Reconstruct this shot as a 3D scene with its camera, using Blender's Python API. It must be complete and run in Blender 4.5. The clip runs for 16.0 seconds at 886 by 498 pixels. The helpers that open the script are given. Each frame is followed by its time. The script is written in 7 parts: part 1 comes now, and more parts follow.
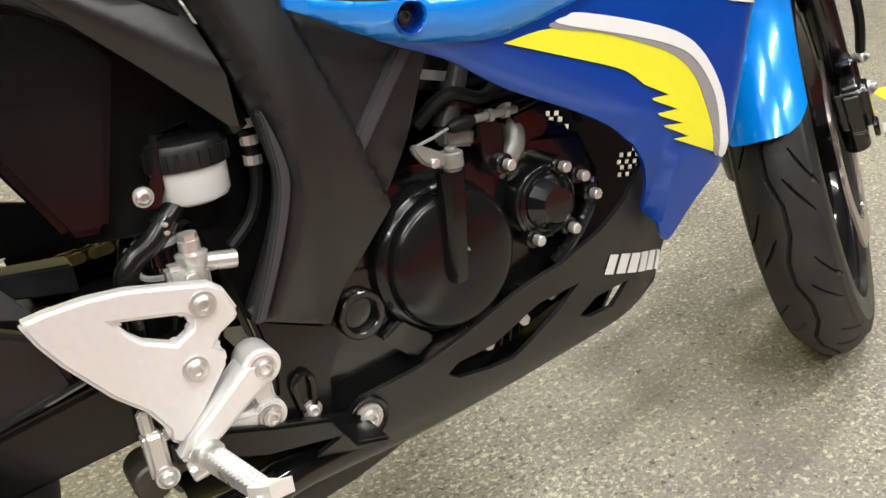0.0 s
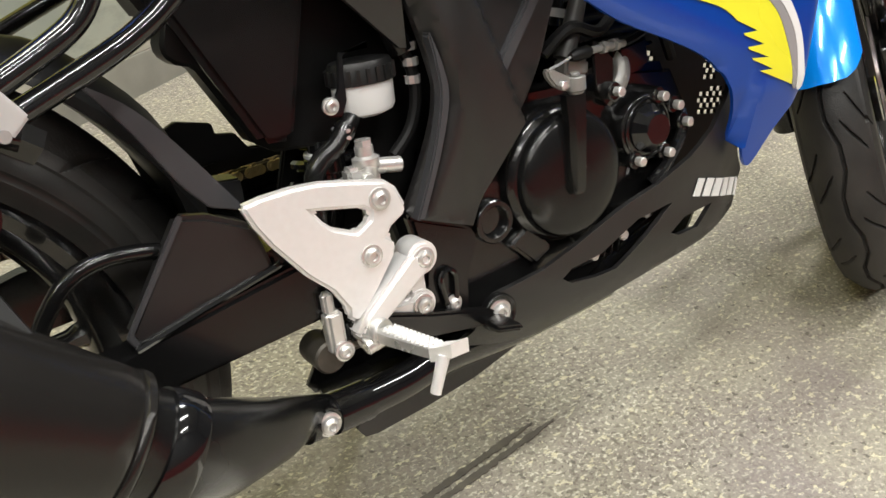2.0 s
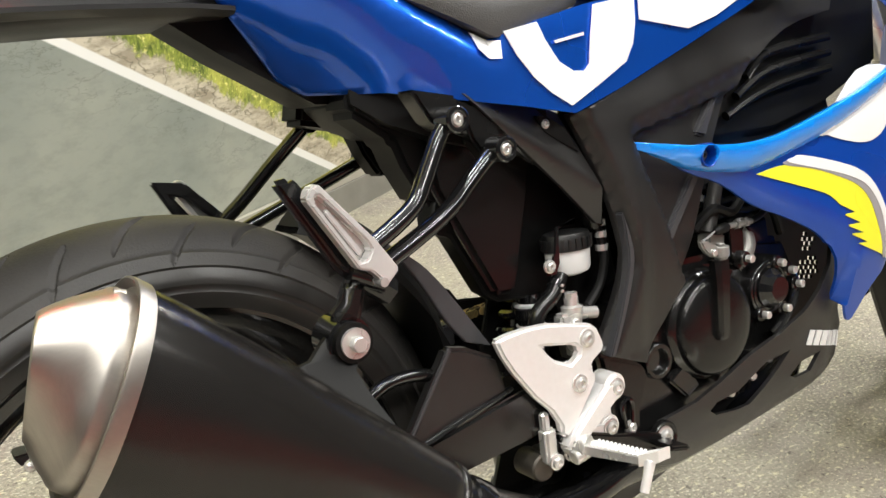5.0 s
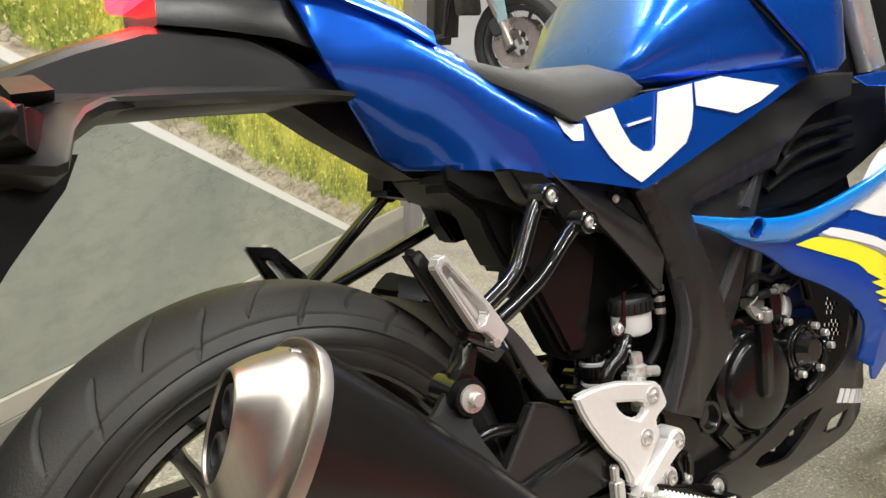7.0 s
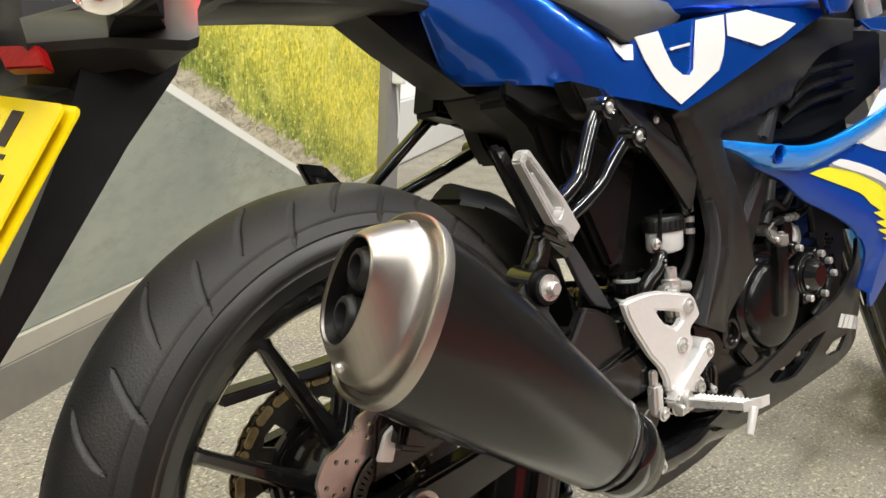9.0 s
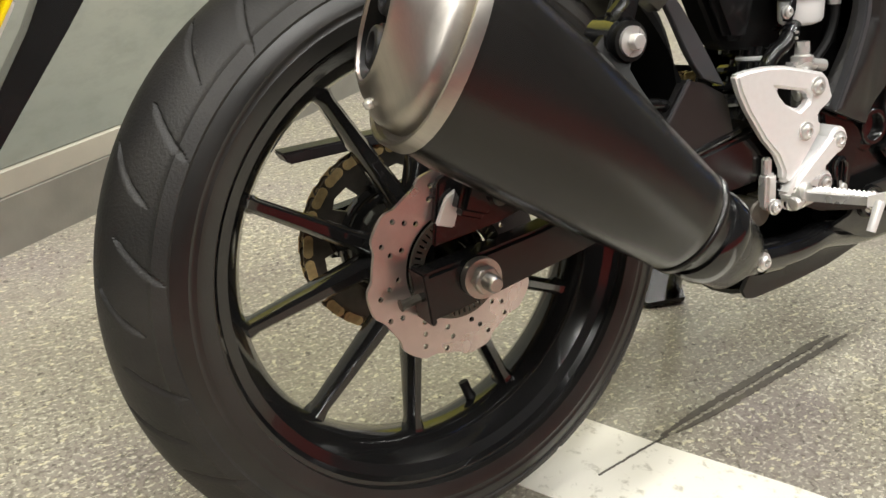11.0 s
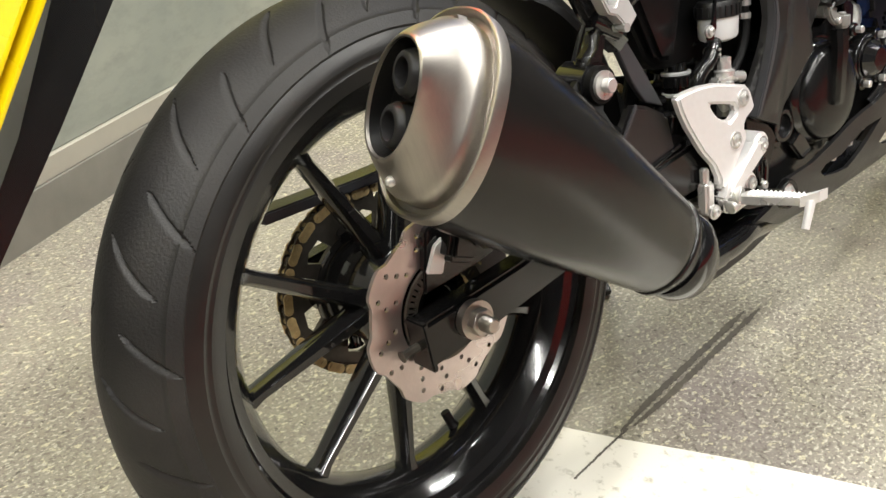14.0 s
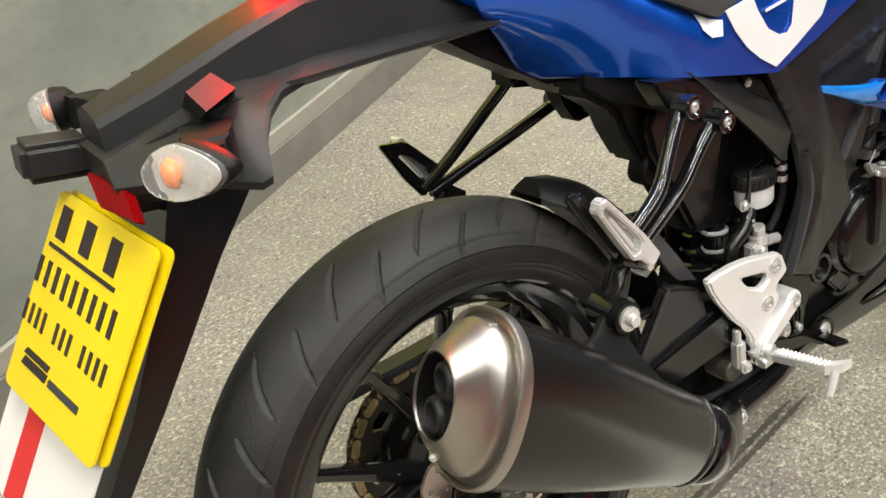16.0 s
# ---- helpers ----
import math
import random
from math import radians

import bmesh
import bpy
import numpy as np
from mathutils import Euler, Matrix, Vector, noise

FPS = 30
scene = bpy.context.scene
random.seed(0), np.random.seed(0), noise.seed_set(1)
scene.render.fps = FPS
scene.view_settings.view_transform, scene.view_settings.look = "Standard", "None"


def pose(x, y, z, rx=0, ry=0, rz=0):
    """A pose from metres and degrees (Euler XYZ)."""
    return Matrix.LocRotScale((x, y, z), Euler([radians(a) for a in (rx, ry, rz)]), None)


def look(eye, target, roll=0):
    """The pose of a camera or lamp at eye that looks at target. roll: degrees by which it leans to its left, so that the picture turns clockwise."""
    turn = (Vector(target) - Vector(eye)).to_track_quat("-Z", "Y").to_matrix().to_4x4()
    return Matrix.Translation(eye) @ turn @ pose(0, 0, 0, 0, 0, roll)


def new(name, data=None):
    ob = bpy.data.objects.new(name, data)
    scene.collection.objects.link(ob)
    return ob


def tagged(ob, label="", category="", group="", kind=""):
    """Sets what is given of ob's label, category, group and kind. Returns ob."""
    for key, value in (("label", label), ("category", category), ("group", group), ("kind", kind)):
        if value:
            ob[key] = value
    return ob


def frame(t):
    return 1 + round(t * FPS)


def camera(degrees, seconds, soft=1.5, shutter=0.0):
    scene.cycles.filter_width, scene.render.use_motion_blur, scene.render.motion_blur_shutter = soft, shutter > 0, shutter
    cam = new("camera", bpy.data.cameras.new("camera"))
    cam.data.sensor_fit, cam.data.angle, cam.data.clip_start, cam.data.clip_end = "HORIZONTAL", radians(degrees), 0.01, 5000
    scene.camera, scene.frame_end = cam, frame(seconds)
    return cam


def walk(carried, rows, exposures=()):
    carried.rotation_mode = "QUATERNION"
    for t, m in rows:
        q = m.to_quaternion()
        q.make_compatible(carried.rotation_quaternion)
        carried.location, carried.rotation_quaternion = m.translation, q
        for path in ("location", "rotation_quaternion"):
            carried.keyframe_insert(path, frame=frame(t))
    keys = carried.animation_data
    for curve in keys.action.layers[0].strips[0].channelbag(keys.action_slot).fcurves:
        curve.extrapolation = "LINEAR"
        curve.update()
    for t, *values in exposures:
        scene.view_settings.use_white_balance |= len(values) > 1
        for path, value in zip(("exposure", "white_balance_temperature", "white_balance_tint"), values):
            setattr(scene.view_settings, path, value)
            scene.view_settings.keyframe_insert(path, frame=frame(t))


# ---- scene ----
cam = camera(54.5, 16.0)
PATH = [
    (0, (0.2812, -0.5355, 0.7850), (0.8517, 0.3166, 0.1617), 0.32),
    (0.5, (0.2359, -0.5509, 0.7715), (0.8056, 0.3001, 0.1461), 0.09),
    (1, (0.1875, -0.5540, 0.7602), (0.7602, 0.2785, 0.1130), 0.77),
    (1.5, (0.1530, -0.5594, 0.7623), (0.7258, 0.2766, 0.1196), 0.26),
    (2, (0.1126, -0.5734, 0.7722), (0.6870, 0.2722, 0.1436), 0.27),
    (2.5, (0.0564, -0.5855, 0.7800), (0.6314, 0.2728, 0.1694), -0.11),
    (3, (-0.0038, -0.5886, 0.7897), (0.5804, 0.2809, 0.2044), -0.36),
    (3.5, (-0.0310, -0.5838, 0.7934), (0.5781, 0.2907, 0.2417), 0.31),
    (4, (-0.0554, -0.5964, 0.7972), (0.5574, 0.3047, 0.2946), -0.11),
    (4.5, (-0.1049, -0.6104, 0.8117), (0.5141, 0.3154, 0.3647), 0.15),
    (5, (-0.1555, -0.6271, 0.8327), (0.4668, 0.3135, 0.4229), 0.34),
    (5.2, (-0.1715, -0.6328, 0.8362), (0.4474, 0.3159, 0.4398), 0.49),
    (7.3, (-0.3278, -0.6049, 0.8651), (0.3647, 0.3201, 0.5412), 2.11),
    (7.5, (-0.3516, -0.5928, 0.8452), (0.3627, 0.3178, 0.5278), 2.10),
    (8, (-0.3928, -0.5707, 0.8233), (0.3583, 0.3151, 0.5216), 2.40),
    (8.5, (-0.4207, -0.5705, 0.8028), (0.3440, 0.3100, 0.5202), 2.89),
    (9, (-0.4333, -0.5912, 0.7901), (0.3020, 0.2909, 0.4418), 3.12),
    (9.5, (-0.4221, -0.6001, 0.7812), (0.2651, 0.2874, 0.3568), 2.92),
    (10, (-0.3967, -0.6117, 0.7636), (0.2177, 0.2947, 0.2727), 2.25),
    (10.2, (-0.3805, -0.6122, 0.7558), (0.2050, 0.3009, 0.2425), 1.95),
    (12.3, (-0.3183, -0.6322, 0.6691), (0.1295, 0.2976, 0.0568), 1.49),
    (12.5, (-0.3345, -0.6242, 0.6803), (0.1291, 0.3058, 0.0801), 1.63),
    (13, (-0.3756, -0.5995, 0.7078), (0.1514, 0.3020, 0.1166), 1.47),
    (13.5, (-0.4031, -0.5666, 0.7284), (0.1978, 0.2820, 0.1295), 0.76),
    (14, (-0.4279, -0.5407, 0.7746), (0.2284, 0.2665, 0.1764), 0.33),
    (14.5, (-0.4394, -0.5276, 0.8345), (0.2197, 0.2627, 0.2170), 0.27),
    (15, (-0.4318, -0.5243, 0.9131), (0.1992, 0.2742, 0.2773), -1.03),
    (15.5, (-0.3974, -0.5252, 0.9934), (0.2002, 0.2780, 0.3317), -2.62),
    (16, (-0.3641, -0.5204, 1.0593), (0.1686, 0.3143, 0.3816), -3.25),
]
walk(cam, [(t, look(eye, target, roll)) for t, eye, target, roll in PATH], [(0.0, -0.08), (1.5, -0.03), (3.0, 0.02), (4.2, 0.16), (5.0, 0.16), (7.5, 0.0), (10.0, 0.0), (12.5, 0.17), (14.5, 0.12), (16.0, -0.08)])

# ---- light: showroom tubes and soft grey surroundings ----
world = bpy.data.worlds.new("world")
scene.world = world
world.use_nodes = True
world.node_tree.nodes["Background"].inputs[0].default_value = (0.80, 0.90, 1.0, 1)
world.node_tree.nodes["Background"].inputs[1].default_value = 0.05


# ---- materials ----
def mat(name, col, rough=0.5, metal=0.0, col2=None, scale=40.0, mix=0.5, bump=0.0, bscale=300.0, rvar=0.1, coat=0.0, stretch=(1, 1, 1), spec=0.5):
    m = bpy.data.materials.new(name)
    m.use_nodes = True
    nt = m.node_tree
    b = nt.nodes["Principled BSDF"]
    co = nt.nodes.new("ShaderNodeTexCoord")
    mp = nt.nodes.new("ShaderNodeMapping")
    mp.inputs["Scale"].default_value = stretch
    nt.links.new(co.outputs["Object"], mp.inputs["Vector"])
    n1 = nt.nodes.new("ShaderNodeTexNoise")
    n1.inputs["Scale"].default_value, n1.inputs["Detail"].default_value = scale, 6
    n2 = nt.nodes.new("ShaderNodeTexNoise")
    n2.inputs["Scale"].default_value, n2.inputs["Detail"].default_value = scale * 0.17, 3
    for n in (n1, n2):
        nt.links.new(mp.outputs[0], n.inputs["Vector"])
    add = nt.nodes.new("ShaderNodeMath")
    add.operation = "ADD"
    nt.links.new(n1.outputs["Fac"], add.inputs[0])
    nt.links.new(n2.outputs["Fac"], add.inputs[1])
    rmp = nt.nodes.new("ShaderNodeMapRange")
    rmp.inputs[1].default_value, rmp.inputs[2].default_value = 0.7, 1.3
    rmp.inputs[4].default_value = mix
    nt.links.new(add.outputs[0], rmp.inputs[0])
    mx = nt.nodes.new("ShaderNodeMix")
    mx.data_type = "RGBA"
    mx.inputs[6].default_value = (*col, 1)
    mx.inputs[7].default_value = (*(col2 or [c * 0.75 for c in col]), 1)
    nt.links.new(rmp.outputs[0], mx.inputs[0])
    nt.links.new(mx.outputs[2], b.inputs["Base Color"])
    rr = nt.nodes.new("ShaderNodeMapRange")
    rr.inputs[1].default_value, rr.inputs[2].default_value = 0.3, 0.7
    rr.inputs[3].default_value, rr.inputs[4].default_value = max(0.02, rough - rvar), min(1, rough + rvar)
    nt.links.new(n2.outputs["Fac"], rr.inputs[0])
    nt.links.new(rr.outputs[0], b.inputs["Roughness"])
    b.inputs["Metallic"].default_value = metal
    b.inputs["Specular IOR Level"].default_value = spec
    if coat:
        b.inputs["Coat Weight"].default_value, b.inputs["Coat Roughness"].default_value = coat, 0.03
    if bump:
        n3 = nt.nodes.new("ShaderNodeTexNoise")
        n3.inputs["Scale"].default_value, n3.inputs["Detail"].default_value = bscale, 4
        nt.links.new(mp.outputs[0], n3.inputs["Vector"])
        bp = nt.nodes.new("ShaderNodeBump")
        bp.inputs["Strength"].default_value, bp.inputs["Distance"].default_value = bump, 0.002
        nt.links.new(n3.outputs["Fac"], bp.inputs["Height"])
        nt.links.new(bp.outputs[0], b.inputs["Normal"])
    return m


BLACK_PLASTIC = mat("textured black plastic", (0.0165, 0.0162, 0.0170), 0.44, 0, (0.022, 0.0215, 0.0220), 60, 0.6, 0.06, 1500, 0.08, 0, (1, 1, 1), 0.30)
BLACK_SATIN = mat("satin black plastic", (0.0045, 0.0045, 0.0047), 0.22, 0, (0.008, 0.0078, 0.0076), 40, 0.6, 0.03, 900, 0.08)
BLACK_GLOSS = mat("gloss black enamel", (0.005, 0.005, 0.0055), 0.12, 0, (0.009, 0.009, 0.0095), 30, 0.6, 0.0, 300, 0.05, 0.5)
ENGINE_BLACK = mat("engine black enamel", (0.005, 0.005, 0.0052), 0.18, 0, (0.010, 0.0098, 0.0095), 60, 0.7, 0.05, 500, 0.08, 0.3)
# DEEP_BLACK is real rubber and plastic, and also panels put in for shade
DEEP_BLACK = mat("dull black rubber, also for stand-in shade panels", (0.0035, 0.0035, 0.0035), 0.5, 0, (0.006, 0.006, 0.006), 50, 0.6, 0.05, 600, 0.08, 0, (1, 1, 1), 0.22)
RUBBER = mat("tyre rubber", (0.0135, 0.013, 0.0125), 0.56, 0, (0.036, 0.033, 0.030), 16, 0.95, 0.25, 420, 0.14, 0, (1, 1, 1), 0.4)
RIM_BLACK = mat("rim black paint", (0.006, 0.006, 0.0065), 0.13, 0, (0.012, 0.0115, 0.011), 25, 0.6, 0.0, 300, 0.05, 0.5)
BLUE = mat("metallic blue paint", (0.002, 0.120, 0.74), 0.27, 0.72, (0.002, 0.100, 0.66), 20, 0.5, 0.0, 300, 0.04, 1.0)
BLUE_DEEP = mat("deep blue fairing paint", (0.001, 0.058, 0.40), 0.30, 0.25, (0.001, 0.050, 0.36), 20, 0.5, 0.0, 300, 0.04, 0.3)
BLUE_LIGHT = mat("bright cyan blue paint", (0.001, 0.290, 1.0), 0.22, 0.20, (0.001, 0.255, 0.93), 20, 0.5, 0.0, 300, 0.04, 1.0)
WHITE_DECAL = mat("white vinyl decal", (0.80, 0.80, 0.80), 0.25, 0, (0.74, 0.75, 0.77), 20, 0.4, 0, 300, 0.05, 0.6)
GREY_DECAL = mat("grey vinyl decal", (0.30, 0.29, 0.30), 0.3, 0, (0.26, 0.26, 0.26), 20, 0.4, 0, 300, 0.05, 0.4)
YELLOW_DECAL = mat("fluorescent yellow decal", (0.82, 0.78, 0.04), 0.3, 0, (0.76, 0.72, 0.04), 20, 0.4, 0, 300, 0.05, 0.5)
CAST_ALU = mat("bead-blasted cast aluminium", (0.88, 0.87, 0.865), 0.36, 0.45, (0.80, 0.785, 0.775), 150, 0.6, 0.14, 1200, 0.06)
BRIGHT_STEEL = mat("zinc-plated steel", (0.72, 0.71, 0.69), 0.26, 0.65, (0.52, 0.51, 0.49), 90, 0.6, 0.08, 500, 0.08)
BRUSHED = mat("brushed stainless steel", (0.45, 0.42, 0.385), 0.38, 1.0, (0.38, 0.355, 0.325), 200, 0.6, 0.03, 900, 0.03, 0, (1, 14, 1))
MUFFLER_BLACK = mat("heat-proof satin black coating", (0.0080, 0.0074, 0.0070), 0.24, 0, (0.014, 0.0125, 0.0115), 9, 0.8, 0.04, 900, 0.06)
# the disc's reddish tint stands in for red reflected in plain steel
DISC_STEEL = mat("brake disc steel", (0.55, 0.47, 0.45), 0.32, 0.9, (0.42, 0.36, 0.34), 60, 0.7, 0.1, 300, 0.08)
CHAIN_GOLD = mat("gold chain plating", (0.78, 0.60, 0.29), 0.32, 0.30, (0.34, 0.25, 0.12), 60, 0.9, 0.10, 500, 0.1)
CHAIN_DARK = mat("oily inner chain plates", (0.16, 0.125, 0.075), 0.35, 0.5, (0.05, 0.04, 0.03), 60, 0.9, 0.10, 500, 0.1)
SPROCKET_STEEL = mat("oily dark sprocket steel", (0.10, 0.09, 0.075), 0.45, 0.6, (0.04, 0.036, 0.03), 80, 0.7, 0.2, 500, 0.1)
WHITE_TANK = mat("translucent white reservoir plastic", (0.62, 0.62, 0.62), 0.35, 0, (0.55, 0.56, 0.57), 40, 0.4)
SEAT_VINYL = mat("black seat vinyl", (0.045, 0.044, 0.043), 0.55, 0, (0.055, 0.053, 0.052), 60, 0.6, 0.4, 700, 0.05)
GREY_EDGE = mat("grey moulded plastic", (0.040, 0.040, 0.044), 0.40, 0, (0.052, 0.052, 0.056), 60, 0.6, 0.1, 1200, 0.05)
RED_LENS = mat("red lens", (0.22, 0.0015, 0.0025), 0.34, 0, (0.14, 0.001, 0.002), 120, 0.5, 0.2, 200, 0.04, 0, (1, 1, 1), 0.12)
AMBER = mat("amber bulb", (0.75, 0.22, 0.06), 0.25, 0, (0.6, 0.16, 0.05), 60, 0.5)
PLATE_YELLOW = mat("yellow acrylic plate", (0.86, 0.66, 0.005), 0.28, 0, (0.82, 0.61, 0.005), 10, 0.5, 0, 300, 0.05, 0.3)
PLATE_BLACK = mat("black plate lettering", (0.03, 0.02, 0.02), 0.4)
PAPER_WHITE = mat("white card", (0.82, 0.80, 0.79), 0.5, 0, (0.76, 0.74, 0.73), 15, 0.4)
PAPER_RED = mat("red print", (0.70, 0.03, 0.03), 0.5, 0, (0.62, 0.03, 0.03), 15, 0.4)
SKIRT_GREY = mat("scuffed grey skirting", (0.19, 0.185, 0.16), 0.55, 0, (0.28, 0.27, 0.23), 14, 0.8, 0.2, 200)
SKIRT_LIGHT = mat("pale skirting cap", (0.42, 0.40, 0.33), 0.5, 0, (0.34, 0.32, 0.27), 14, 0.7, 0.15, 200)
WALL_WHITE = mat("white painted wall", (0.80, 0.80, 0.79), 0.6, 0, (0.74, 0.74, 0.73), 8, 0.5, 0.1, 120)
WALL_DARK = mat("dark grey painted wall", (0.045, 0.045, 0.048), 0.6, 0, (0.06, 0.06, 0.063), 8, 0.5, 0.1, 120)
WALL_RED = mat("red painted panel", (0.40, 0.022, 0.019), 0.5, 0, (0.33, 0.019, 0.016), 8, 0.5, 0.1, 120)
POST_GREY = mat("grey steel post", (0.25, 0.24, 0.24), 0.45, 0, (0.19, 0.185, 0.18), 20, 0.6, 0.1, 200)
CEIL = mat("pale ceiling board", (0.20, 0.20, 0.195), 0.8, 0, (0.16, 0.16, 0.155), 6, 0.5, 0.1, 120)
ORANGE = mat("orange reflector", (0.8, 0.16, 0.02), 0.2, 0, (0.7, 0.13, 0.02), 80, 0.5)


def clear_lens():
    m = bpy.data.materials.new("clear ribbed indicator lens")
    m.use_nodes = True
    b = m.node_tree.nodes["Principled BSDF"]
    b.inputs["Base Color"].default_value = (0.96, 0.96, 0.94, 1)
    b.inputs["Roughness"].default_value = 0.06
    b.inputs["Transmission Weight"].default_value = 0.9
    b.inputs["IOR"].default_value = 1.25
    n = m.node_tree.nodes.new("ShaderNodeTexWave")
    n.inputs["Scale"].default_value = 90
    co = m.node_tree.nodes.new("ShaderNodeTexCoord")
    m.node_tree.links.new(co.outputs["Object"], n.inputs["Vector"])
    bp = m.node_tree.nodes.new("ShaderNodeBump")
    bp.inputs["Strength"].default_value, bp.inputs["Distance"].default_value = 0.15, 0.002
    m.node_tree.links.new(n.outputs["Fac"], bp.inputs["Height"])
    m.node_tree.links.new(bp.outputs[0], b.inputs["Normal"])
    return m


COVER_BLACK = mat("moulded black side cover plastic", (0.0115, 0.0108, 0.0108), 0.36, 0, (0.017, 0.0162, 0.016), 60, 0.6, 0.08, 1500, 0.08, 0, (1, 1, 1), 0.6)
PEG_ALU = mat("polished peg aluminium", (0.78, 0.77, 0.76), 0.26, 0.5, (0.60, 0.59, 0.58), 60, 0.6, 0.06, 700, 0.08)
SIDEWALL = mat("dark tyre sidewall rubber", (0.009, 0.0085, 0.008), 0.34, 0, (0.024, 0.022, 0.020), 22, 0.8, 0.06, 500, 0.10)
CLUTCH_BLACK = mat("semi-gloss black casting", (0.005, 0.005, 0.0052), 0.20, 0, (0.009, 0.0088, 0.0086), 60, 0.7, 0.03, 700, 0.06, 0, (1, 1, 1), 0.4)
CAP_BLACK = mat("dull black cap plastic", (0.0075, 0.0075, 0.0075), 0.36, 0, (0.012, 0.012, 0.012), 60, 0.6, 0.08, 900, 0.08)
LEVER_GREY = mat("dull grey zinc casting", (0.30, 0.295, 0.28), 0.42, 0.45, (0.20, 0.195, 0.185), 90, 0.7, 0.15, 700, 0.08)
LEVER_GREY_DARK = mat("dirty dark casting", (0.055, 0.053, 0.050), 0.42, 0.3, (0.030, 0.029, 0.028), 60, 0.8, 0.15, 600, 0.08)
CLEAR_LENS = clear_lens()
TAIL_GLOW = mat("lit red tail lamp lens", (0.45, 0.004, 0.006), 0.2, 0, (0.35, 0.003, 0.005), 60, 0.5)
TAIL_GLOW.node_tree.nodes["Principled BSDF"].inputs["Emission Color"].default_value = (1.0, 0.001, 0.002, 1)
TAIL_GLOW.node_tree.nodes["Principled BSDF"].inputs["Emission Strength"].default_value = 120.0


class G:
    """A small helper to write shader graphs."""

    def __init__(self, name):
        self.m = bpy.data.materials.new(name)
        self.m.use_nodes = True
        self.nt = self.m.node_tree
        self.b = self.nt.nodes["Principled BSDF"]
        self.co = self.nt.nodes.new("ShaderNodeTexCoord").outputs["Object"]

    def link(self, a, b):
        self.nt.links.new(a, b)

    def put(self, socket, v):
        if isinstance(v, (int, float)):
            socket.default_value = v
        elif isinstance(v, tuple):
            socket.default_value = v if len(v) == 4 or socket.type == "VECTOR" else (*v, 1)
        else:
            self.link(v, socket)

    def math(self, op, a, b=0.0):
        n = self.nt.nodes.new("ShaderNodeMath")
        n.operation = op
        self.put(n.inputs[0], a)
        self.put(n.inputs[1], b)
        return n.outputs[0]

    def noise(self, scale, detail=4, vec=None, stretch=None, rough=0.5):
        v = vec or self.co
        if stretch:
            mp = self.nt.nodes.new("ShaderNodeMapping")
            mp.inputs["Scale"].default_value = stretch
            self.link(v, mp.inputs[0])
            v = mp.outputs[0]
        n = self.nt.nodes.new("ShaderNodeTexNoise")
        n.inputs["Scale"].default_value, n.inputs["Detail"].default_value, n.inputs["Roughness"].default_value = scale, detail, rough
        self.link(v, n.inputs["Vector"])
        return n.outputs["Fac"]

    def cells(self, scale, out="Distance", stretch=None):
        v = self.co
        if stretch:
            mp = self.nt.nodes.new("ShaderNodeMapping")
            mp.inputs["Scale"].default_value = stretch
            self.link(v, mp.inputs[0])
            v = mp.outputs[0]
        n = self.nt.nodes.new("ShaderNodeTexVoronoi")
        n.inputs["Scale"].default_value = scale
        self.link(v, n.inputs["Vector"])
        return n.outputs[out]

    def step(self, v, lo, hi, a=0.0, b=1.0):
        n = self.nt.nodes.new("ShaderNodeMapRange")
        for i, x in enumerate((v, lo, hi, a, b)):
            self.put(n.inputs[i], x)
        return n.outputs[0]

    def mix(self, f, a, b):
        n = self.nt.nodes.new("ShaderNodeMix")
        n.data_type = "RGBA"
        self.put(n.inputs[0], f)
        self.put(n.inputs[6], a)
        self.put(n.inputs[7], b)
        return n.outputs[2]

    def axis(self, i):
        n = self.nt.nodes.new("ShaderNodeSeparateXYZ")
        self.link(self.co, n.inputs[0])
        return n.outputs[i]

    def bump(self, h, strength=0.3, dist=0.002):
        n = self.nt.nodes.new("ShaderNodeBump")
        n.inputs["Strength"].default_value, n.inputs["Distance"].default_value = strength, dist
        self.link(h, n.inputs["Height"])
        self.link(n.outputs[0], self.b.inputs["Normal"])


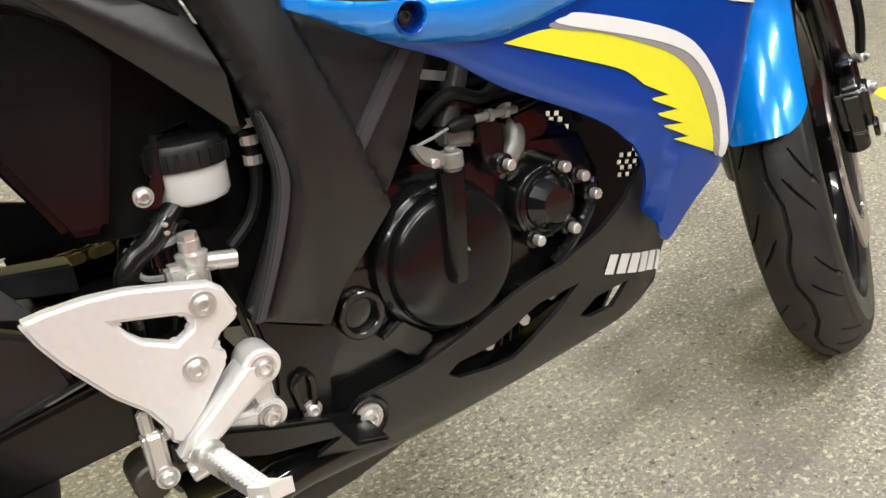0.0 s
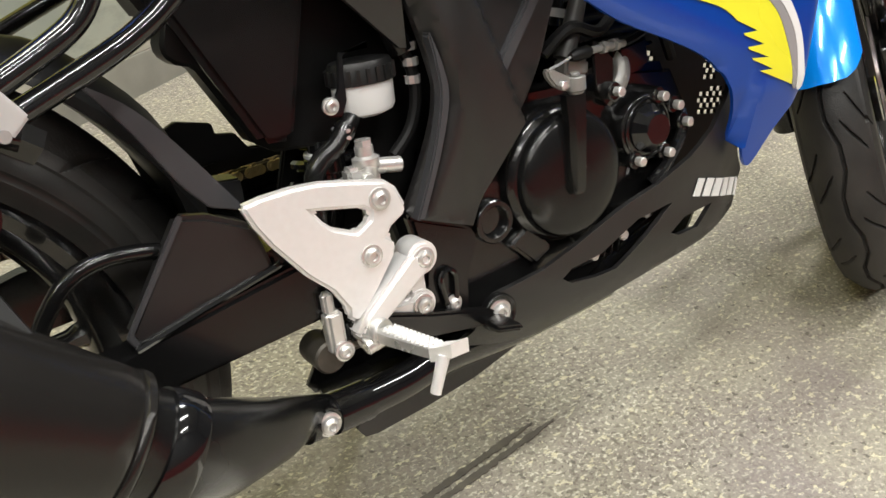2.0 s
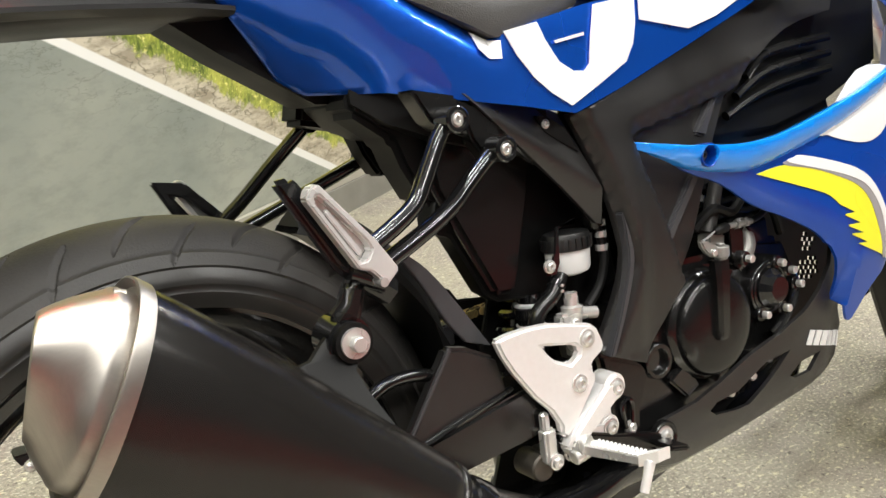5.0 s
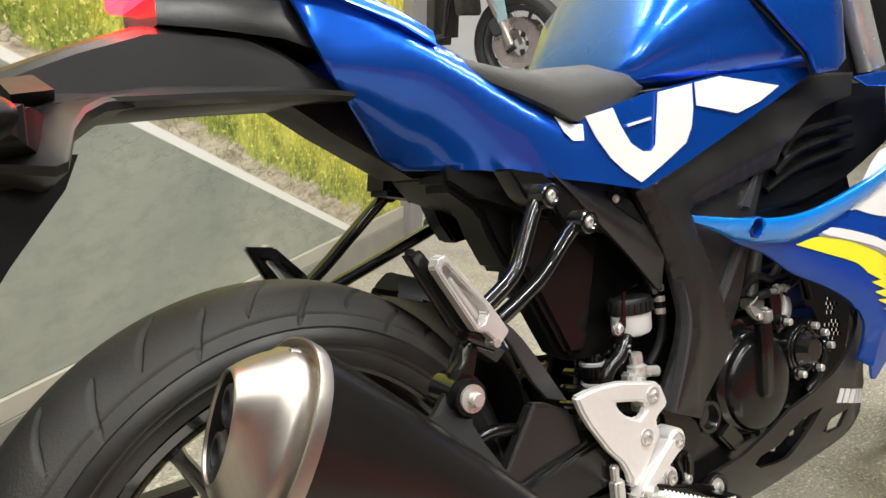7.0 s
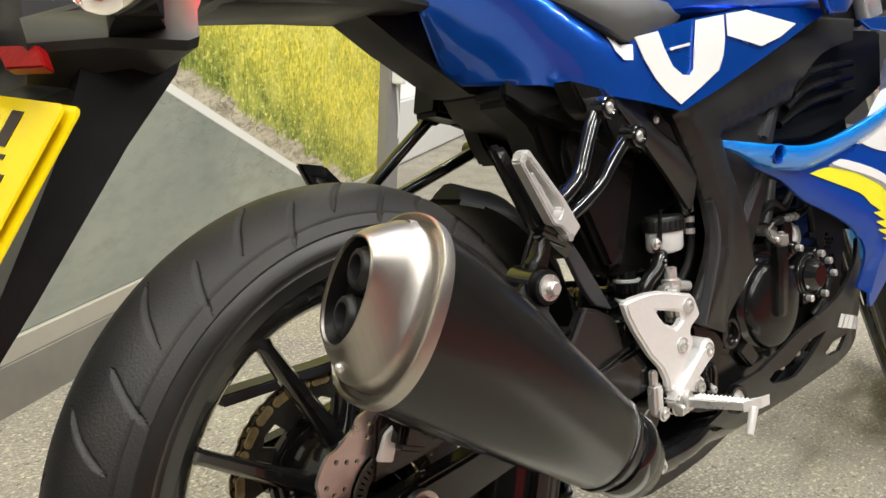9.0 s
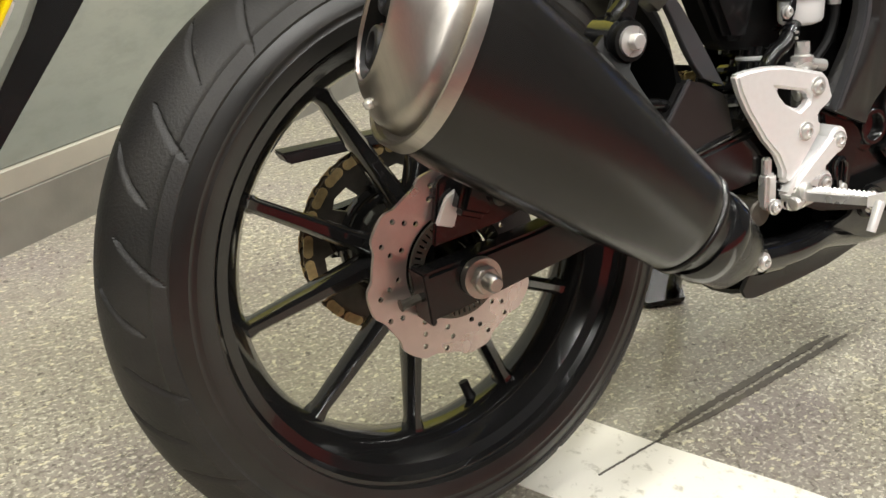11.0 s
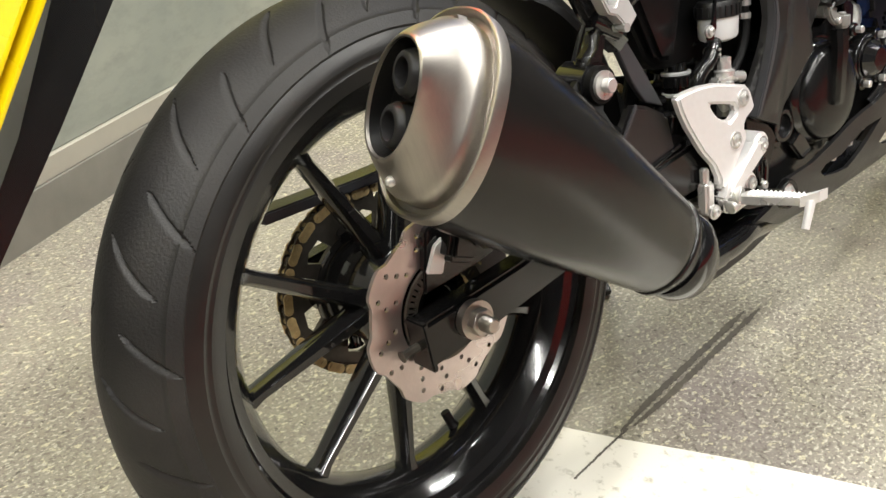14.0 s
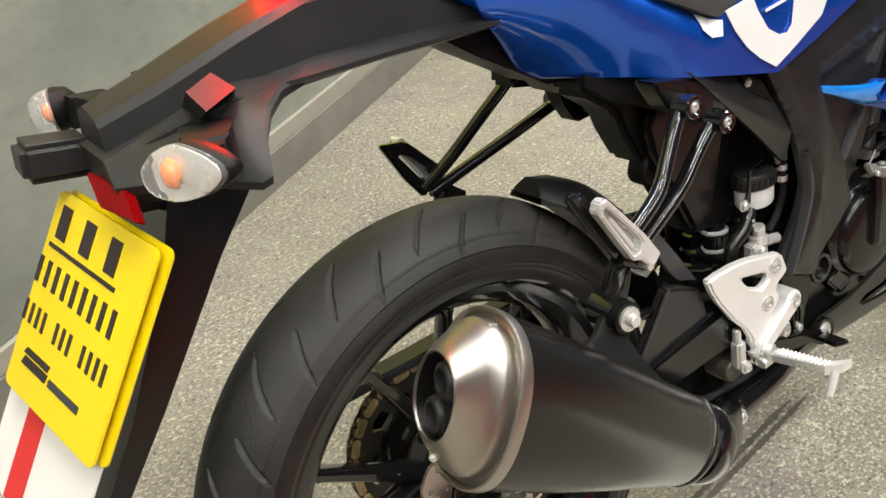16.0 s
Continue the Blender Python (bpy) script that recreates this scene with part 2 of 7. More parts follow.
def floor_material():
    """Ground screed: small tan, dark and pale grains, greyer and violet-brown patches, scuffs."""
    g = G("worn speckled screed")
    big, mid, fine = g.noise(1.6, 5), g.noise(8, 6, rough=0.6), g.noise(210, 4, rough=0.7)
    base = g.mix(g.step(big, 0.35, 0.65), (0.255, 0.234, 0.176), (0.325, 0.302, 0.240))
    base = g.mix(g.step(mid, 0.44, 0.66, 0, 0.55), base, (0.21, 0.18, 0.165))
    base = g.mix(g.step(g.noise(3.2, 4), 0.52, 0.68, 0, 0.5), base, (0.20, 0.165, 0.175))
    speck = g.step(g.noise(2.2, 3), 0.36, 0.60, 0.35, 1.0)
    dark = g.step(g.noise(125, 3, rough=0.55), 0.52, 0.60)
    base = g.mix(g.math("MULTIPLY", g.math("MULTIPLY", dark, 0.62), speck), base, (0.085, 0.072, 0.058))
    pale = g.step(g.noise(140, 2, rough=0.55, stretch=(1, 1.4, 1)), 0.555, 0.62)
    base = g.mix(g.math("MULTIPLY", g.math("MULTIPLY", pale, 0.72), speck), base, (0.66, 0.62, 0.50))
    chips = g.step(g.noise(66, 2, rough=0.55, stretch=(1, 1.6, 1)), 0.615, 0.65)
    base = g.mix(g.math("MULTIPLY", chips, 0.6), base, (0.74, 0.68, 0.46))
    pits = g.step(g.noise(72, 3, rough=0.5), 0.645, 0.68)
    base = g.mix(g.math("MULTIPLY", pits, 0.75), base, (0.050, 0.040, 0.032))
    base = g.mix(g.step(fine, 0.45, 0.62, 0, 0.35), base, (0.12, 0.105, 0.09))
    g.link(base, g.b.inputs["Base Color"])
    g.link(g.step(mid, 0.3, 0.7, 0.30, 0.55), g.b.inputs["Roughness"])
    g.bump(g.noise(130, 4, rough=0.6), 0.6, 0.003)
    return g.m


def mural_material():
    """Printed scene: a lane, its white edge line, a stony verge and long grass."""
    g = G("printed mural of a country lane")
    x, z = g.axis(0), g.axis(2)
    u = g.math("ADD", z, g.math("SUBTRACT", g.math("MULTIPLY", x, 0.488), 0.735))
    wob = g.math("MULTIPLY", g.math("SUBTRACT", g.noise(13, 6, rough=0.7), 0.5), 0.16)
    v = g.math("ADD", u, wob)
    asph = g.mix(g.step(g.noise(2.5, 6), 0.3, 0.7), (0.22, 0.245, 0.215), (0.35, 0.36, 0.30))
    asph = g.mix(g.step(g.noise(16, 6, rough=0.65, stretch=(1, 1, 2.2)), 0.45, 0.75, 0, 0.55), asph, (0.175, 0.195, 0.165))
    near = g.step(u, -0.16, -0.05)
    crack = g.math("MULTIPLY", near, g.step(g.math("ABSOLUTE", g.math("SUBTRACT", g.noise(6, 6, stretch=(1, 1, 2.6), rough=0.65), 0.5)), 0.0, 0.012, 0.5, 0.0))
    asph = g.mix(crack, asph, (0.09, 0.095, 0.075))
    stones = g.noise(24, 5, stretch=(0.5, 1, 1.8), rough=0.65)
    verge = g.mix(g.step(stones, 0.42, 0.60), (0.60, 0.54, 0.41), (0.36, 0.31, 0.225))
    joint = g.step(g.math("ABSOLUTE", g.math("SUBTRACT", g.noise(14, 3, stretch=(0.8, 1, 1.6), rough=0.4), 0.5)), 0.0, 0.014, 0.75, 0.0)
    verge = g.mix(joint, verge, (0.11, 0.095, 0.06))
    verge = g.mix(g.step(g.noise(70, 4, stretch=(0.7, 1, 1.3)), 0.54, 0.68, 0, 0.55), verge, (0.14, 0.13, 0.07))
    blades = g.noise(105, 6, stretch=(1, 1, 0.42), rough=0.8)
    tufts = g.noise(19, 6, stretch=(1, 1, 0.8), rough=0.7)
    clumps = g.noise(5.5, 4, rough=0.6)
    tall = g.step(v, 0.10, 0.27)
    dark = g.mix(tall, (0.055, 0.09, 0.014), (0.40, 0.38, 0.035))
    light = g.mix(tall, (0.30, 0.36, 0.06), (0.92, 0.80, 0.10))
    grass = g.mix(g.step(blades, 0.40, 0.60), dark, light)
    grass = g.mix(g.step(tufts, 0.48, 0.62, 0, 0.5), grass, (0.24, 0.30, 0.04))
    grass = g.mix(g.step(clumps, 0.50, 0.66, 0, 0.6), grass, (0.80, 0.76, 0.16))
    grass = g.mix(g.step(g.noise(60, 5, rough=0.75), 0.54, 0.64, 0, 0.75), grass, (0.97, 0.90, 0.30))
    grass = g.mix(g.step(g.noise(75, 4, rough=0.7), 0.58, 0.66, 0, 0.6), grass, (0.10, 0.125, 0.015))
    col = g.mix(g.step(u, -0.014, -0.010), asph, (0.80, 0.79, 0.74))
    col = g.mix(g.step(u, 0.010, 0.014), col, verge)
    col = g.mix(g.step(g.math("SUBTRACT", v, g.math("MULTIPLY", x, 0.030)), 0.036, 0.052), col, grass)
    g.link(col, g.b.inputs["Base Color"])
    g.b.inputs["Roughness"].default_value = 0.45
    return g.m


FLOOR_MAT, MURAL_MAT = floor_material(), mural_material()


# ---- mesh helpers ----
def finish(bm, name, material, parent, label="", smooth=None):
    bmesh.ops.recalc_face_normals(bm, faces=bm.faces)
    if smooth is not None:
        lim = radians(smooth)
        for f in bm.faces:
            f.smooth = True
        for e in bm.edges:
            if len(e.link_faces) == 2 and e.calc_face_angle(0) > lim:
                e.smooth = False
    me = bpy.data.meshes.new(name)
    bm.to_mesh(me)
    bm.free()
    me.materials.append(material)
    ob = new(name, me)
    if parent is not None:
        ob.parent = parent
    if label:
        ob["label"] = label
    return ob


def part(name, bm, material, parent, label="", smooth=35):
    return finish(bm, name, material, parent, label, smooth)


def holder(name, parent=None, at=(0, 0, 0), turn=(0, 0, 0)):
    ob = new(name)
    ob.location, ob.rotation_euler = at, [radians(a) for a in turn]
    if parent is not None:
        ob.parent = parent
    return ob


def smoothstep(a, b, x):
    t = min(1, max(0, (x - a) / (b - a)))
    return t * t * (3 - 2 * t)


def bevelled(bm, w, seg=2, angle=30):
    ed = [e for e in bm.edges if len(e.link_faces) == 2 and e.calc_face_angle(0) > radians(angle)]
    if ed and w > 0:
        bmesh.ops.bevel(bm, geom=ed, offset=w, segments=seg, affect="EDGES", clamp_overlap=True)
    return bm


def smoothed(pts, n=4, closed=True):
    """A Catmull-Rom line through the points."""
    P, out, k = [Vector(p) for p in pts], [], len(pts)
    for i in range(k if closed else k - 1):
        a, b, c, d = (P[(i + j) % k] if closed else P[min(max(i + j, 0), k - 1)] for j in (-1, 0, 1, 2))
        for s in range(n):
            t = s / n
            out.append(0.5 * ((2 * b) + (c - a) * t + (2 * a - 5 * b + 4 * c - d) * t * t + (3 * b - a - 3 * c + d) * t ** 3))
    if not closed:
        out.append(P[-1])
    return out


def prism(outline, y0, y1, bev=0.002, holes=(), seg=2):
    """A plate whose outline is given in x and z, from y0 to y1."""
    bm = bmesh.new()
    loops = [outline, *holes]
    edges = []
    for lp in loops:
        vs = [bm.verts.new((p[0], y0, p[1])) for p in lp]
        edges += [bm.edges.new((vs[i], vs[(i + 1) % len(vs)])) for i in range(len(vs))]
    if holes:
        bmesh.ops.triangle_fill(bm, edges=edges, use_beauty=True)
        bmesh.ops.dissolve_limit(bm, angle_limit=0.01, verts=bm.verts, edges=[e for e in bm.edges if len(e.link_faces) == 2])
    else:
        bm.faces.new([v for v in bm.verts])
    r = bmesh.ops.extrude_face_region(bm, geom=list(bm.faces))
    bmesh.ops.translate(bm, vec=(0, y1 - y0, 0), verts=[v for v in r["geom"] if isinstance(v, bmesh.types.BMVert)])
    bmesh.ops.recalc_face_normals(bm, faces=bm.faces)
    return bevelled(bm, bev, seg)


def panel(outline, depth, thick=0.004, step=0.02, holes=(), bev=0.0015):
    """A curved body panel: outline in x and z; depth(x, z) gives y. It is thick towards +y."""
    bm = bmesh.new()
    edges = []
    for lp in (outline, *holes):
        vs = [bm.verts.new((p[0], 0, p[1])) for p in lp]
        edges += [bm.edges.new((vs[i], vs[(i + 1) % len(vs)])) for i in range(len(vs))]
    if holes:
        bmesh.ops.triangle_fill(bm, edges=edges, use_beauty=True)
    else:
        bm.faces.new([v for v in bm.verts])
    xs, zs = [p[0] for p in outline], [p[1] for p in outline]
    for lo, hi, ax in ((min(xs), max(xs), 0), (min(zs), max(zs), 2)):
        k = int((hi - lo) / step)
        for i in range(1, k + 1):
            co, no = [0, 0, 0], [0, 0, 0]
            co[ax], no[ax] = lo + (hi - lo) * i / (k + 1), 1
            bmesh.ops.bisect_plane(bm, geom=list(bm.verts) + list(bm.edges) + list(bm.faces), plane_co=co, plane_no=no)
    for v in bm.verts:
        v.co.y = depth(v.co.x, v.co.z)
    bmesh.ops.recalc_face_normals(bm, faces=bm.faces)
    r = bmesh.ops.extrude_face_region(bm, geom=list(bm.faces))
    bmesh.ops.translate(bm, vec=(0, thick, 0), verts=[v for v in r["geom"] if isinstance(v, bmesh.types.BMVert)])
    bmesh.ops.recalc_face_normals(bm, faces=bm.faces)
    return bevelled(bm, bev, 1, 60)


def tube(points, r, n=12, closed=False, taper=None):
    """A round bar along a line of points; taper gives the radius at each point."""
    bm = bmesh.new()
    P = [Vector(p) for p in points]
    rings, k = [], len(P)
    up = None
    for i, p in enumerate(P):
        a = P[(i - 1) % k] if (i or closed) else p
        b = P[(i + 1) % k] if (i < k - 1 or closed) else p
        t = (b - a).normalized()
        if up is None:
            up = t.orthogonal().normalized()
        up = (up - t * up.dot(t)).normalized()
        side = t.cross(up)
        rr = taper[i] if taper else r
        rings.append([bm.verts.new(p + (up * math.cos(q) + side * math.sin(q)) * rr) for q in (2 * math.pi * j / n for j in range(n))])
    for i in range(k if closed else k - 1):
        A, B = rings[i], rings[(i + 1) % k]
        for j in range(n):
            bm.faces.new((A[j], A[(j + 1) % n], B[(j + 1) % n], B[j]))
    if not closed:
        bm.faces.new(rings[0][::-1])
        bm.faces.new(rings[-1])
    return bm


def lathe(profile, n=96, at=(0, 0, 0), closed=True):
    """Turns (y, radius) points about the y axis."""
    bm = bmesh.new()
    rings = []
    for i in range(n):
        a = 2 * math.pi * i / n
        rings.append([bm.verts.new((at[0] + r * math.cos(a), at[1] + y, at[2] + r * math.sin(a))) for y, r in profile])
    k = len(profile)
    for i in range(n):
        A, B = rings[i], rings[(i + 1) % n]
        for j in range(k if closed else k - 1):
            bm.faces.new((A[j], A[(j + 1) % k], B[(j + 1) % k], B[j]))
    bmesh.ops.remove_doubles(bm, verts=bm.verts, dist=1e-6)
    return bm


def solid_lathe(profile, n=32, at=(0, 0, 0)):
    """As lathe, with the ends closed on the axis."""
    return lathe([(profile[0][0], 1e-7), *profile, (profile[-1][0], 1e-7)], n, at, False)


def loft(sections, caps=True):
    bm = bmesh.new()
    R = [[bm.verts.new(p) for p in s] for s in sections]
    n = len(R[0])
    for A, B in zip(R, R[1:]):
        for j in range(n):
            bm.faces.new((A[j], A[(j + 1) % n], B[(j + 1) % n], B[j]))
    if caps:
        bm.faces.new(R[0][::-1])
        bm.faces.new(R[-1])
    return bm


def box(c, s, bev=0.003, turn=None):
    bm = bmesh.new()
    bmesh.ops.create_cube(bm, size=1)
    bmesh.ops.scale(bm, vec=s, verts=bm.verts)
    bevelled(bm, bev)
    if turn:
        bmesh.ops.rotate(bm, matrix=Euler([radians(a) for a in turn]).to_matrix(), verts=bm.verts)
    bmesh.ops.translate(bm, vec=c, verts=bm.verts)
    return bm


def join(*bms):
    out = bmesh.new()
    for b in bms:
        me = bpy.data.meshes.new("tmp")
        b.to_mesh(me)
        b.free()
        out.from_mesh(me)
        bpy.data.meshes.remove(me)
    return out


def bolt(parent, at, r=0.008, h=0.006, material=None, name="bolt", label="", hexed=False):
    """A button-head or hexagon bolt that faces the right-hand side of the machine."""
    x, y, z = at
    if hexed:
        bm = bevelled(solid_lathe([(0, r), (-h, r)], 6, at), 0.0008, 1)
    else:
        bm = solid_lathe([(0.001, r * 1.25), (-h * 0.25, r * 1.25), (-h * 0.3, r), (-h * 0.75, r * 0.9), (-h, r * 0.62), (-h * 0.98, r * 0.45), (-h * 0.5, r * 0.42)], 20, at)
    return part(name, bm, material or BRIGHT_STEEL, parent, label, 30)


# ---- the room ----
def plate_box(name, lo, hi, material, label, category=""):
    c = [(a + b) / 2 for a, b in zip(lo, hi)]
    ob = finish(box(c, [b - a for a, b in zip(lo, hi)], 0), name, material, None, "", None)
    return tagged(ob, label, category or name.split("_")[0], kind="structure")


ROOM = 6.0
WALL = pose(0, 1.067, 0, 0, 0, 32.45)
plate_box("floor", (-ROOM, -ROOM, -0.15), (ROOM, ROOM, 0), FLOOR_MAT, "worn speckled beige screed showroom floor with stains", "floor")
plate_box("ceiling", (-ROOM, -ROOM, 3.3), (ROOM, ROOM, 3.4), CEIL, "pale board showroom ceiling with tube lights", "ceiling")
plate_box("wall_south", (-ROOM, -3.4, 0), (ROOM, -3.2, 3.3), WALL_DARK, "dark grey painted showroom wall", "wall")
# added and never in view: red board that gives the black parts red reflections
plate_box("low_partition", (-ROOM, -2.42, 0.0), (ROOM, -2.36, 0.52), WALL_RED, "added unseen red board, mirrored in the black parts", "partition")
plate_box("wall_back", (-ROOM, ROOM - 0.2, 0), (ROOM, ROOM, 3.3), WALL_WHITE, "white painted showroom wall", "wall")
plate_box("wall_west", (-ROOM, -3.2, 0), (-ROOM + 0.2, ROOM, 3.3), WALL_DARK, "dark grey painted showroom wall", "wall")
plate_box("wall_east", (ROOM - 0.2, -3.2, 0), (ROOM, ROOM, 3.3), WALL_DARK, "dark grey painted showroom wall", "wall")


def on_wall(ob):
    ob.matrix_basis = WALL
    return ob


on_wall(plate_box("wall_north", (-5.2, 0.03, 0), (1.62, 0.2, 3.3), WALL_WHITE, "white partition wall behind the printed mural", "wall"))
far = on_wall(plate_box("wall_far", (1.3, 2.1, 0), (5.2, 2.3, 3.3), WALL_WHITE, "bright white showroom wall beyond the partition", "wall"))
skirt = on_wall(plate_box("baseboard", (-5.2, 0.0, 0), (1.60, 0.03, 0.096), SKIRT_GREY, "scuffed grey skirting board along the partition", "skirting"))
cap = on_wall(plate_box("trim", (-5.2, 0.005, 0.098), (1.60, 0.028, 0.138), SKIRT_LIGHT, "pale capping strip above the skirting", "trim"))
mural = on_wall(tagged(finish(box((-1.8, 0.022, 1.32), (6.8, 0.012, 2.36), 0), "mural", MURAL_MAT, None), "printed wall mural of a lane with white line and long grass", "mural"))
post_empty = tagged(holder("post"), "grey steel post with a cable box beside the mural", "post")
on_wall(post_empty)
part("column", prism([(1.60, -0.02), (1.72, -0.02), (1.72, 0.04), (1.60, 0.04)], 0, 1, 0.004), POST_GREY, post_empty).matrix_basis = Matrix(((1, 0, 0, 0), (0, 0, 1, 0), (0, 3.3, 0, 0), (0, 0, 0, 1)))
part("junction_box", box((1.645, -0.04, 0.50), (0.045, 0.04, 0.09), 0.004), WALL_WHITE, post_empty, "small pale junction box")
part("cable", tube([(1.655, -0.03, 0.455), (1.665, -0.03, 0.40), (1.69, -0.028, 0.32), (1.70, -0.024, 0.25)], 0.004, 8), WALL_WHITE, post_empty)

# floor paint and seam
stripe_dir = Vector((0.579, -0.815, 0))
cross = Vector((-0.815, -0.579, 0))


def smooth_ends(k):
    return max(0.0, (k - 0.7) / 0.3) ** 2


def floor_sheet(name, corners, z, material, label, category):
    bm = bmesh.new()
    vs = [bm.verts.new((c[0], c[1], z)) for c in corners]
    bm.faces.new(vs)
    r = bmesh.ops.extrude_face_region(bm, geom=list(bm.faces))
    bmesh.ops.translate(bm, vec=(0, 0, -0.003), verts=[v for v in r["geom"] if isinstance(v, bmesh.types.BMVert)])
    return tagged(finish(bm, name, material, None), label, category, kind="structure")


def stripe_material():
    g = G("worn white floor paint")
    wear = g.step(g.noise(45, 6, rough=0.7), 0.56, 0.68)
    col = g.mix(g.noise(6, 5), (0.84, 0.81, 0.73), (0.74, 0.71, 0.62))
    col = g.mix(g.math("MULTIPLY", wear, 0.7), col, (0.36, 0.33, 0.25))
    g.link(col, g.b.inputs["Base Color"])
    g.b.inputs["Roughness"].default_value = 0.5
    return g.m


SEAM = mat("dirty floor seam", (0.055, 0.048, 0.040), 0.6, 0, (0.13, 0.115, 0.09), 50, 0.9, 0.2, 300)
a0 = Vector((0.195, 0.104, 0))
rnd = random.Random(4)
edge1 = [a0 + stripe_dir * (0.08 * i) + cross * rnd.uniform(-0.004, 0.004) for i in range(26)]
edge2 = [a0 + cross * 0.145 + stripe_dir * (0.08 * i) + cross * rnd.uniform(-0.004, 0.004) for i in range(26)]
floor_sheet("floor_marking", edge1 + edge2[::-1], 0.0012, stripe_material(), "worn white painted line on the floor", "floor marking")
floor_sheet("floor_marking", [(2.33, 0.60, 0), (2.30, 0.50, 0), (2.9, 0.28, 0), (2.95, 0.40, 0)], 0.0012, YELLOW_DECAL, "yellow painted line on the floor", "floor marking")
seam_a, seam_b = Vector((0.70, 0.043, 0)), Vector((0.190, -0.040, 0))
seam_d = seam_b - seam_a
seam_s = Vector((-seam_d.y, seam_d.x, 0)).normalized()
for off, wd, t0, t1 in ((-0.0075, 0.0046, 0.05, 0.78), (0.0075, 0.0042, 0.0, 0.74), (0.0, 0.0014, 0.76, 1.0)):
    A, B = [], []
    for i in range(91):
        k = i / 90
        p = seam_a + seam_d * (t0 + (t1 - t0) * k) + seam_s * (off * (1 - 0.6 * smooth_ends(k)) + rnd.uniform(-0.0006, 0.0006))
        w = wd * rnd.uniform(0.7, 1.25) * (1 if off == 0 else 0.25 + 0.75 * min(1, 8 * k, 5 * (1 - k)))
        A.append(p + seam_s * w)
        B.append(p - seam_s * w)
    floor_sheet("floor_seam", A + B[::-1], 0.0016 + abs(off) * 0.02, SEAM, "dark dirty seam across the showroom floor", "floor seam")


# ---- ceiling tube lights ----
def ceiling_light(x, y, ang, watts=49.5):
    e = holder("ceiling_light", None, (x, y, 3.22), (0, 0, ang))
    tagged(e, "twin fluorescent tube batten under the ceiling", "ceiling light", "ceiling tube lights")
    part("tray", box((0, 0, 0.055), (1.5, 0.16, 0.05), 0.006), WALL_WHITE, e)
    for s in (-0.045, 0.045):
        part("end_cap", box((0.73 * (1 if s > 0 else -1), 0, 0.02), (0.03, 0.14, 0.03), 0.004), WALL_WHITE, e)
    lamp = bpy.data.lights.new("tube", "AREA")
    lamp.shape, lamp.size, lamp.size_y, lamp.energy = "RECTANGLE", 1.4, 0.12, watts
    lamp.color = (1.0, 0.985, 0.935)
    lo = new("tube", lamp)
    lo.parent, lo.location = e, (0, 0, 0.0)
    lo["label"] = "lit fluorescent tubes"


for lx in (-1.9, 0.2, 2.3):
    for ly in (-2.3, -0.75, 0.8):
        ceiling_light(lx, ly, 12)
# two unseen battens added only to brighten the white area beyond the partition
ceiling_light(3.0, 3.0, 12, 48.0)
ceiling_light(4.4, 2.2, 12, 48.0)


# ---- the motorcycle: x forward from the rear axle, y to its left, z up, all before it leans on its stand ----
bike = holder("motorcycle", None, (0, 0, 0), (-12.66, 0, 0))
tagged(bike, "blue, white and yellow sports motorcycle leaning on its side stand", "motorcycle")


def wave_tyre(R, half, crown, grooves, n=1500, depth=0.0032):
    """A tyre with cut grooves. grooves(a, s): 1 at the bottom of a groove, 0 outside, a the angle and s the way across from the middle line."""
    prof = []
    m = 112
    for i in range(m + 1):
        s = -1 + 2 * i / m
        q = abs(s)
        if q < 0.62:
            y, r = half * 0.80 * (q / 0.62), R - crown * (q / 0.62) ** 2.1
        else:
            k = (q - 0.62) / 0.38
            y = half * (0.80 + 0.20 * math.sin(min(1, k * 1.25) * math.pi / 2) - (0.26 * max(0, k - 0.5) ** 1.5))
            r = R - crown - (R * 0.255 - crown) * k ** 1.05
            y += 0.0022 * (1 if k < 0.26 else 0) - 0.0012 * (1 if 0.62 < k < 0.70 else 0)
        prof.append((math.copysign(y, s) if s else 0.0, r, s))
    verts, faces = [], []
    for i in range(n):
        a = 2 * math.pi * i / n
        for y, r, s in prof:
            rr = r - depth * grooves(a, s)
            verts.append((rr * math.cos(a), y, rr * math.sin(a)))
    k = len(prof)
    for i in range(n):
        j = (i + 1) % n
        for t in range(k - 1):
            faces.append((i * k + t, i * k + t + 1, j * k + t + 1, j * k + t))
        faces.append((i * k + k - 1, i * k, j * k, j * k + k - 1))
    bm = bmesh.new()
    me = bpy.data.meshes.new("tmp")
    me.from_pydata(verts, [], faces)
    bm.from_mesh(me)
    bpy.data.meshes.remove(me)
    return bm


def cut(d, w):
    """Depth of a rounded cut of width w at a distance d from its middle."""
    return max(0.0, 1 - (2 * d / w) ** 2) if 2 * d < w else 0.0


def rear_grooves(a, s):
    """Long curved cuts from near the middle line to the shoulder, with others between that start further out."""
    q, side = abs(s), 0.5 if s > 0 else 0.0
    pitch = 2 * math.pi / 17
    out = 0.0
    if 0.05 < q < 0.57:
        u = ((a - side * pitch - 0.36 * q + 0.10 * q * q) / pitch + 0.5) % 1 - 0.5
        out = cut(abs(u) * pitch * 0.29, 0.0078 * min(1, (q - 0.05) / 0.12, (0.57 - q) / 0.10))
    if 0.30 < q < 0.71:
        u = ((a - (side + 0.47) * pitch - 0.30 * q) / pitch + 0.5) % 1 - 0.5
        out = max(out, cut(abs(u) * pitch * 0.28, 0.0070 * min(1, (q - 0.30) / 0.08, (0.71 - q) / 0.06)))
    return out


